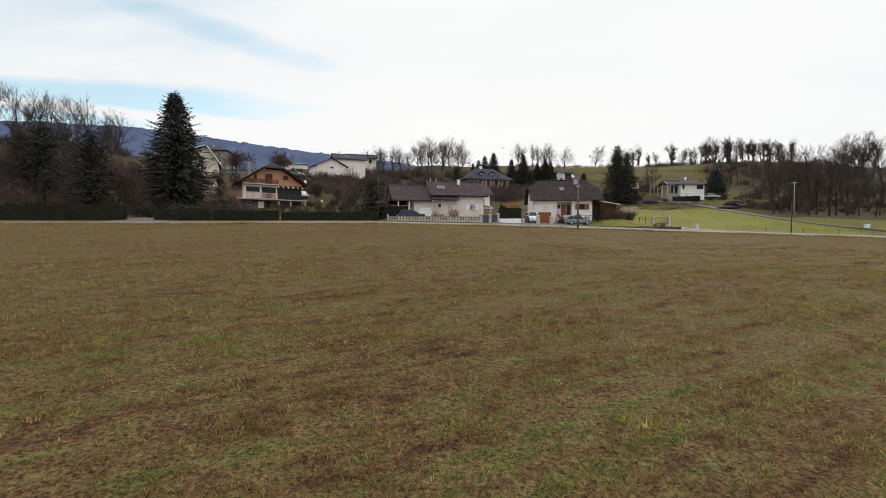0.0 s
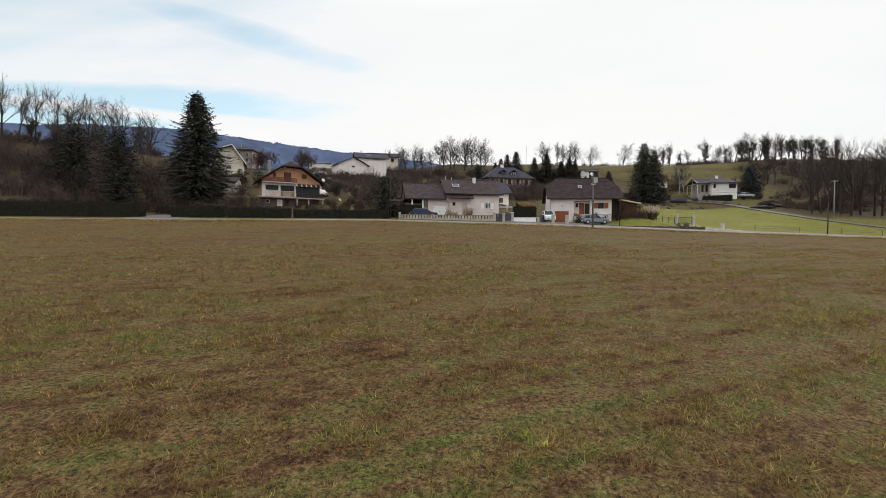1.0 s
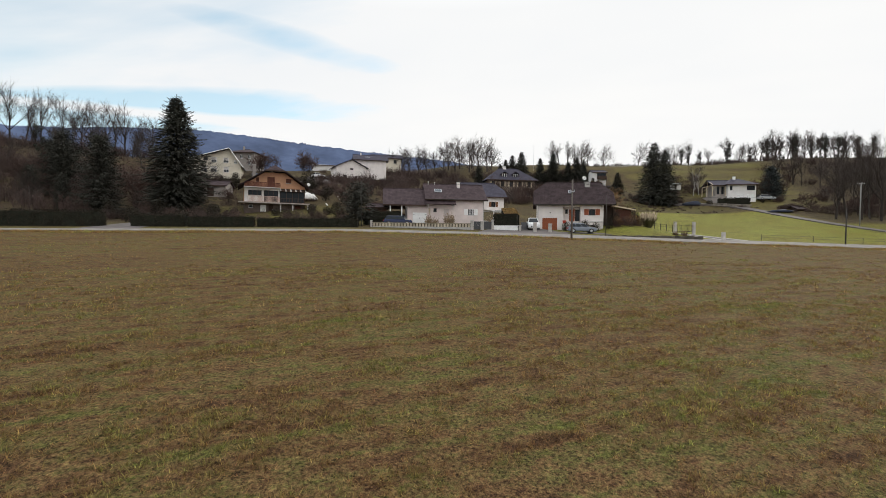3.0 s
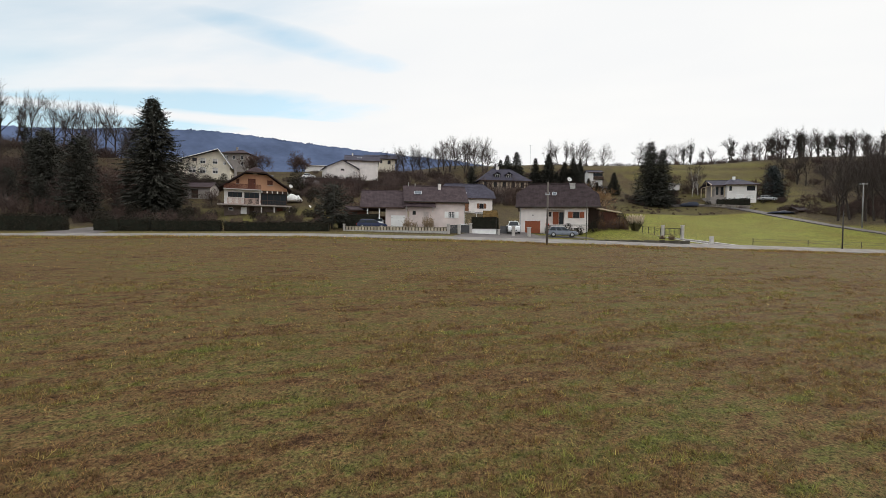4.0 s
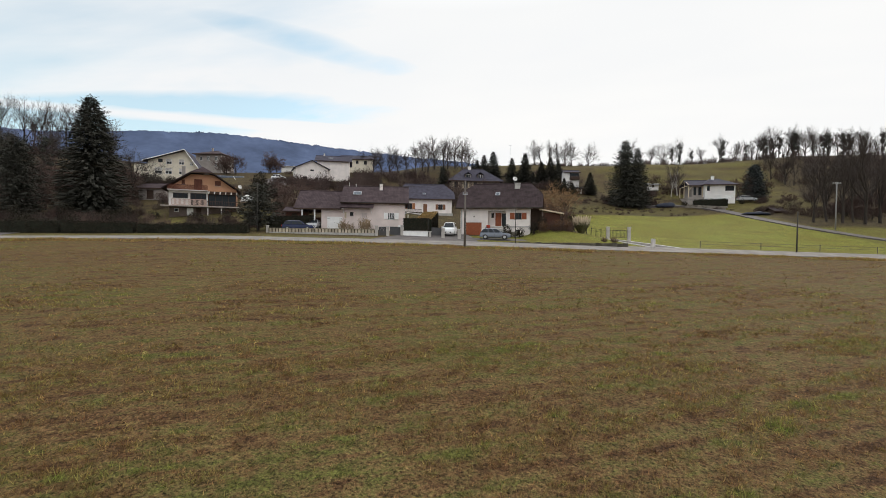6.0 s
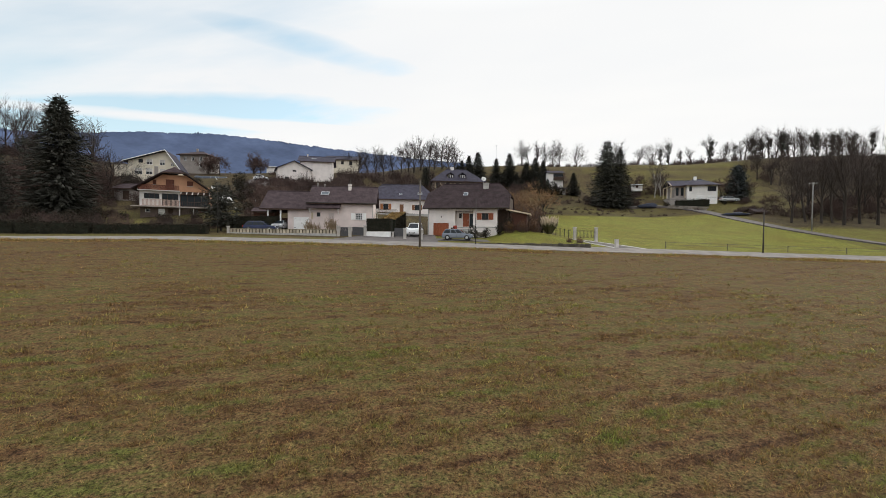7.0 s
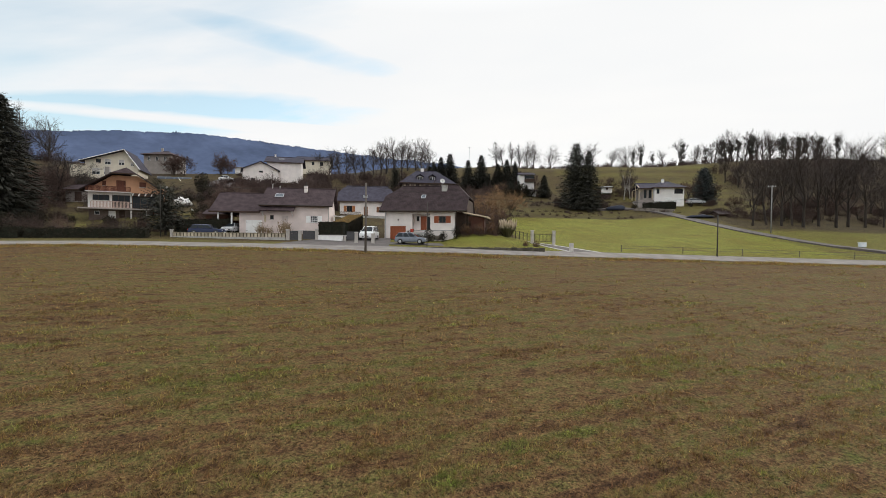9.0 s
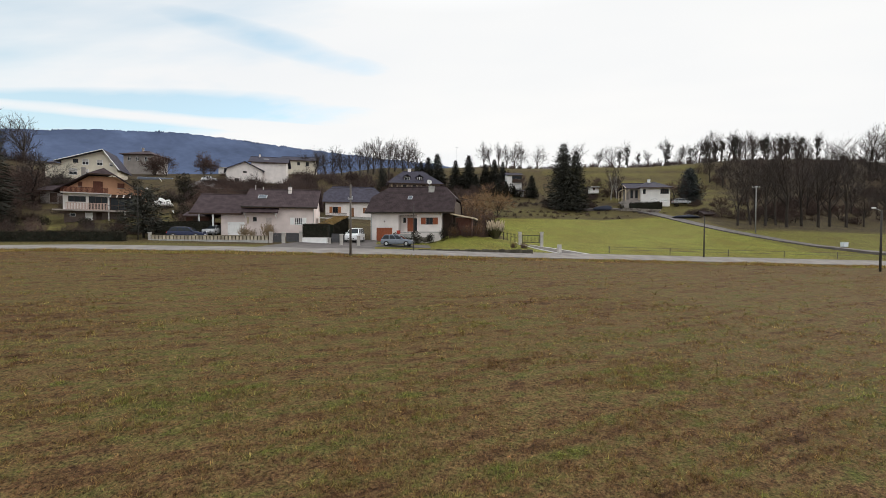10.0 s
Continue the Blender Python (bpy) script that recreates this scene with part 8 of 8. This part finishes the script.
for j in range(2):
    for i in range(10):
        b = box(i * 0.85 + 0.4 * j, i * 0.85 + 0.4 * j + 0.82, -0.2, 0.2, j * 0.36 - 0.3, j * 0.36 + 0.04)
        bmesh.ops.bevel(b, geom=b.edges[:], offset=0.04, segments=1, affect="EDGES")
        part("stone", b, M["stone_wall"], terrace_wall)
tank = thing("feed_box", 85.2, 103.6, ground_z(85.2, 103.6), 15, "pale blue-white plastic box on the meadow", "container")
bm = box(-0.45, 0.45, -0.35, 0.35, 0.0, 0.78)
bmesh.ops.bevel(bm, geom=bm.edges[:], offset=0.06, segments=2, affect="EDGES")
part("tub", bm, M["tank_white"], tank)
part("lid", box(-0.48, 0.48, -0.38, 0.38, 0.78, 0.84), M["white_paint"], tank)
bench = thing("garden_bench", 0.1, 79.9, 2.0, 19.5, "white garden bench before the long house", "bench")
part("seat", box(0, 1.7, -0.5, -0.05, 0.42, 0.48), M["white_paint"], bench)
part("backrest", box(0, 1.7, -0.05, 0.0, 0.5, 0.95), M["white_paint"], bench)
for xx in (0.08, 1.55):
    part("leg", box(xx, xx + 0.07, -0.48, -0.41, -0.1, 0.42), M["white_paint"], bench)
    part("leg", box(xx, xx + 0.07, -0.07, 0.0, -0.1, 0.5), M["white_paint"], bench)
for x, y, k in ((-8.2, 77.6, 0.9), (-4.9, 78.4, 1.15), (-7.1, 77.9, 0.55), (1.9, 80.3, 0.9)):
    e = brush_proto(int(200 + abs(x) * 10), 0.8, 2.2, 45, M["twig_straw"], "dry straw-coloured ornamental shrub before the house", "dry front shrubs")
    e.matrix_basis = pose(x, y, ground_z(x, y)) @ Matrix.Scale(k, 4)


# ---------------------------------------------------------------- grass of the field
def grass_material(name, gain):
    m = bpy.data.materials.new(name)
    m.use_nodes = True
    nt = m.node_tree
    N, L = nt.nodes.new, nt.links.new
    b = nt.nodes["Principled BSDF"]
    b.inputs["Roughness"].default_value, b.inputs["Specular IOR Level"].default_value = 0.8, 0.15
    c = field_colour(nt, gain)
    g = N("ShaderNodeNewGeometry")
    r = N("ShaderNodeValToRGB")
    stops = ((0.0, (0.62, 0.60, 0.57)), (0.45, (0.92, 0.87, 0.82)), (0.75, (1.0, 1.02, 0.88)), (0.93, (1.12, 1.10, 1.0)), (1.0, (1.45, 1.40, 1.30)))
    els = r.color_ramp.elements
    while len(els) < len(stops):
        els.new(0.5)
    for e, (p, q) in zip(els, stops):
        e.position, e.color = p, (*q, 1)
    L(g.outputs["Random Per Island"], r.inputs[0])
    x = N("ShaderNodeMix"); x.data_type = "RGBA"; x.blend_type = "MULTIPLY"; x.inputs[0].default_value = 1.0
    L(c, x.inputs[6]); L(r.outputs[0], x.inputs[7])
    tint = N("ShaderNodeVertexColor"); tint.layer_name = "tint"
    y = N("ShaderNodeMix"); y.data_type = "RGBA"; y.blend_type = "MULTIPLY"; y.inputs[0].default_value = 1.0
    L(x.outputs[2], y.inputs[6]); L(tint.outputs[0], y.inputs[7])
    L(y.outputs[2], b.inputs["Base Color"])
    # thin blades let light through
    tr = N("ShaderNodeBsdfTranslucent")
    L(y.outputs[2], tr.inputs["Color"])
    mx = N("ShaderNodeMixShader"); mx.inputs[0].default_value = 0.45
    L(b.outputs[0], mx.inputs[1]); L(tr.outputs[0], mx.inputs[2])
    L(mx.outputs[0], nt.nodes["Material Output"].inputs["Surface"])
    return m


def field_height(x, y):
    s, n = (x * CS + (y - 60.6) * SN, -x * SN + (y - 60.6) * CS)
    return along(s) + 0.110 * np.maximum(n, -95), s, n


def scatter(count, a, b, r0, r1, blades, length, width, seed, name, label, edge=-1.9, steep=0.2, flat=1.25, mat="grass"):
    """Tufts of short grass within r0 to r1 metres of the plan line a-b."""
    g = np.random.default_rng(seed)
    a, b = np.array(a, float), np.array(b, float)
    pad = r1 + 1
    lo, hi = np.minimum(a, b) - pad, np.maximum(a, b) + pad
    p = g.uniform(lo, hi, (count * 6, 2))
    ab = b - a
    f = np.clip(((p - a) @ ab) / (ab @ ab), 0, 1)
    d = np.linalg.norm(p - (a + f[:, None] * ab), axis=1)
    z, s, n = field_height(p[:, 0], p[:, 1])
    p = p[(d >= r0) & (d < r1) & (n < edge)][:int(count * 1.6)]
    # tufts gather in clumps and leave bare soil between
    ca, sa = math.cos(radians(35)), math.sin(radians(35))
    drift = lambda u, v: noise.noise((u * 0.16, v * 0.75, 7)) + 0.8 * noise.noise((u * 0.7, v * 1.3, 2)) + 0.6 * noise.noise((u * 2.6, v * 3.4, 4))
    dense = np.array([drift(x * ca + y * sa, y * ca - x * sa) for x, y in p])
    keep = dense + g.normal(0, 0.3, len(p)) > -0.2
    p, dense = p[keep][:count], dense[keep][:count]
    z, s, n = field_height(p[:, 0], p[:, 1])
    bump = np.array([0.10 * (noise.noise((x * 0.12, y * 0.12, 0)) + 0.4 * noise.noise((x * 0.5, y * 0.5, 3))) for x, y in p])
    z = z + bump - 0.015
    m = len(p)
    k = m * blades
    cx, cy, cz = (np.repeat(v, blades) for v in (p[:, 0], p[:, 1], z))
    cx = cx + g.normal(0, width * 5, k)
    cy = cy + g.normal(0, width * 5, k)
    az, lean = g.uniform(0, 6.283, k), g.uniform(steep, flat, k)
    ln = length * g.uniform(0.45, 1.25, k) * np.repeat(np.clip(1 + 0.7 * dense, 0.5, 1.9), blades)
    w = width * g.uniform(0.6, 1.3, k)
    dx, dy = np.cos(az), np.sin(az)
    V = np.empty((k, 3, 3), np.float32)
    V[:, 0] = np.c_[cx - dy * w, cy + dx * w, cz]
    V[:, 1] = np.c_[cx + dy * w, cy - dx * w, cz]
    V[:, 2] = np.c_[cx + dx * ln * np.sin(lean), cy + dy * ln * np.sin(lean), cz + ln * np.cos(lean)]
    me = bpy.data.meshes.new(name)
    me.vertices.add(k * 3); me.loops.add(k * 3); me.polygons.add(k)
    me.vertices.foreach_set("co", V.ravel())
    me.loops.foreach_set("vertex_index", np.arange(k * 3, dtype=np.int32))
    me.polygons.foreach_set("loop_start", np.arange(0, k * 3, 3, dtype=np.int32))
    me.polygons.foreach_set("loop_total", np.full(k, 3, np.int32))
    tone = np.exp(g.normal(0, 0.33 if r0 < 12 else 0.34 if r0 < 20 else 0.12, m) + 0.28 * np.clip(dense, -1, 1))
    hue = np.clip(g.uniform(-0.5, 0.5, m) + 1.1 * dense, -1.2, 1.3)
    tint = np.c_[tone * (1 - 0.17 * hue), tone * (1 + 0.06 * hue), tone * (1 - 0.15 * hue), np.ones(m)]
    col = me.color_attributes.new("tint", "FLOAT_COLOR", "POINT")
    col.data.foreach_set("color", np.repeat(tint, blades * 3, axis=0).astype(np.float32).ravel())
    me.update()
    me.materials.append(M[mat])
    return tagged(new(name, me), label, "grass", kind="stuff")


M["grass"] = grass_material("grass", 1.27)
M["grass_straw"] = grass_material("grass_straw", 1.75)
GL = "short brown and green mown grass of the field"
scatter(75000, (-4, 5), (38, 27), 0, 13, 7, 0.14, 0.009, 1, "field_grass", GL, steep=0.45, flat=1.45)
scatter(46000, (-4, 5), (38, 27), 13, 26, 5, 0.15, 0.016, 2, "field_grass", GL, steep=0.45, flat=1.45)
scatter(40000, (-4, 5), (38, 27), 26, 60, 3, 0.12, 0.035, 3, "field_grass", GL, steep=0.3, flat=1.2)
scatter(60000, to_xy(-60, -1.3), to_xy(95, -1.3), 0, 1.1, 4, 0.26, 0.022, 4, "verge_grass", "taller dry straw grass along the field edge", edge=-0.35, flat=1.2, mat="grass_straw")
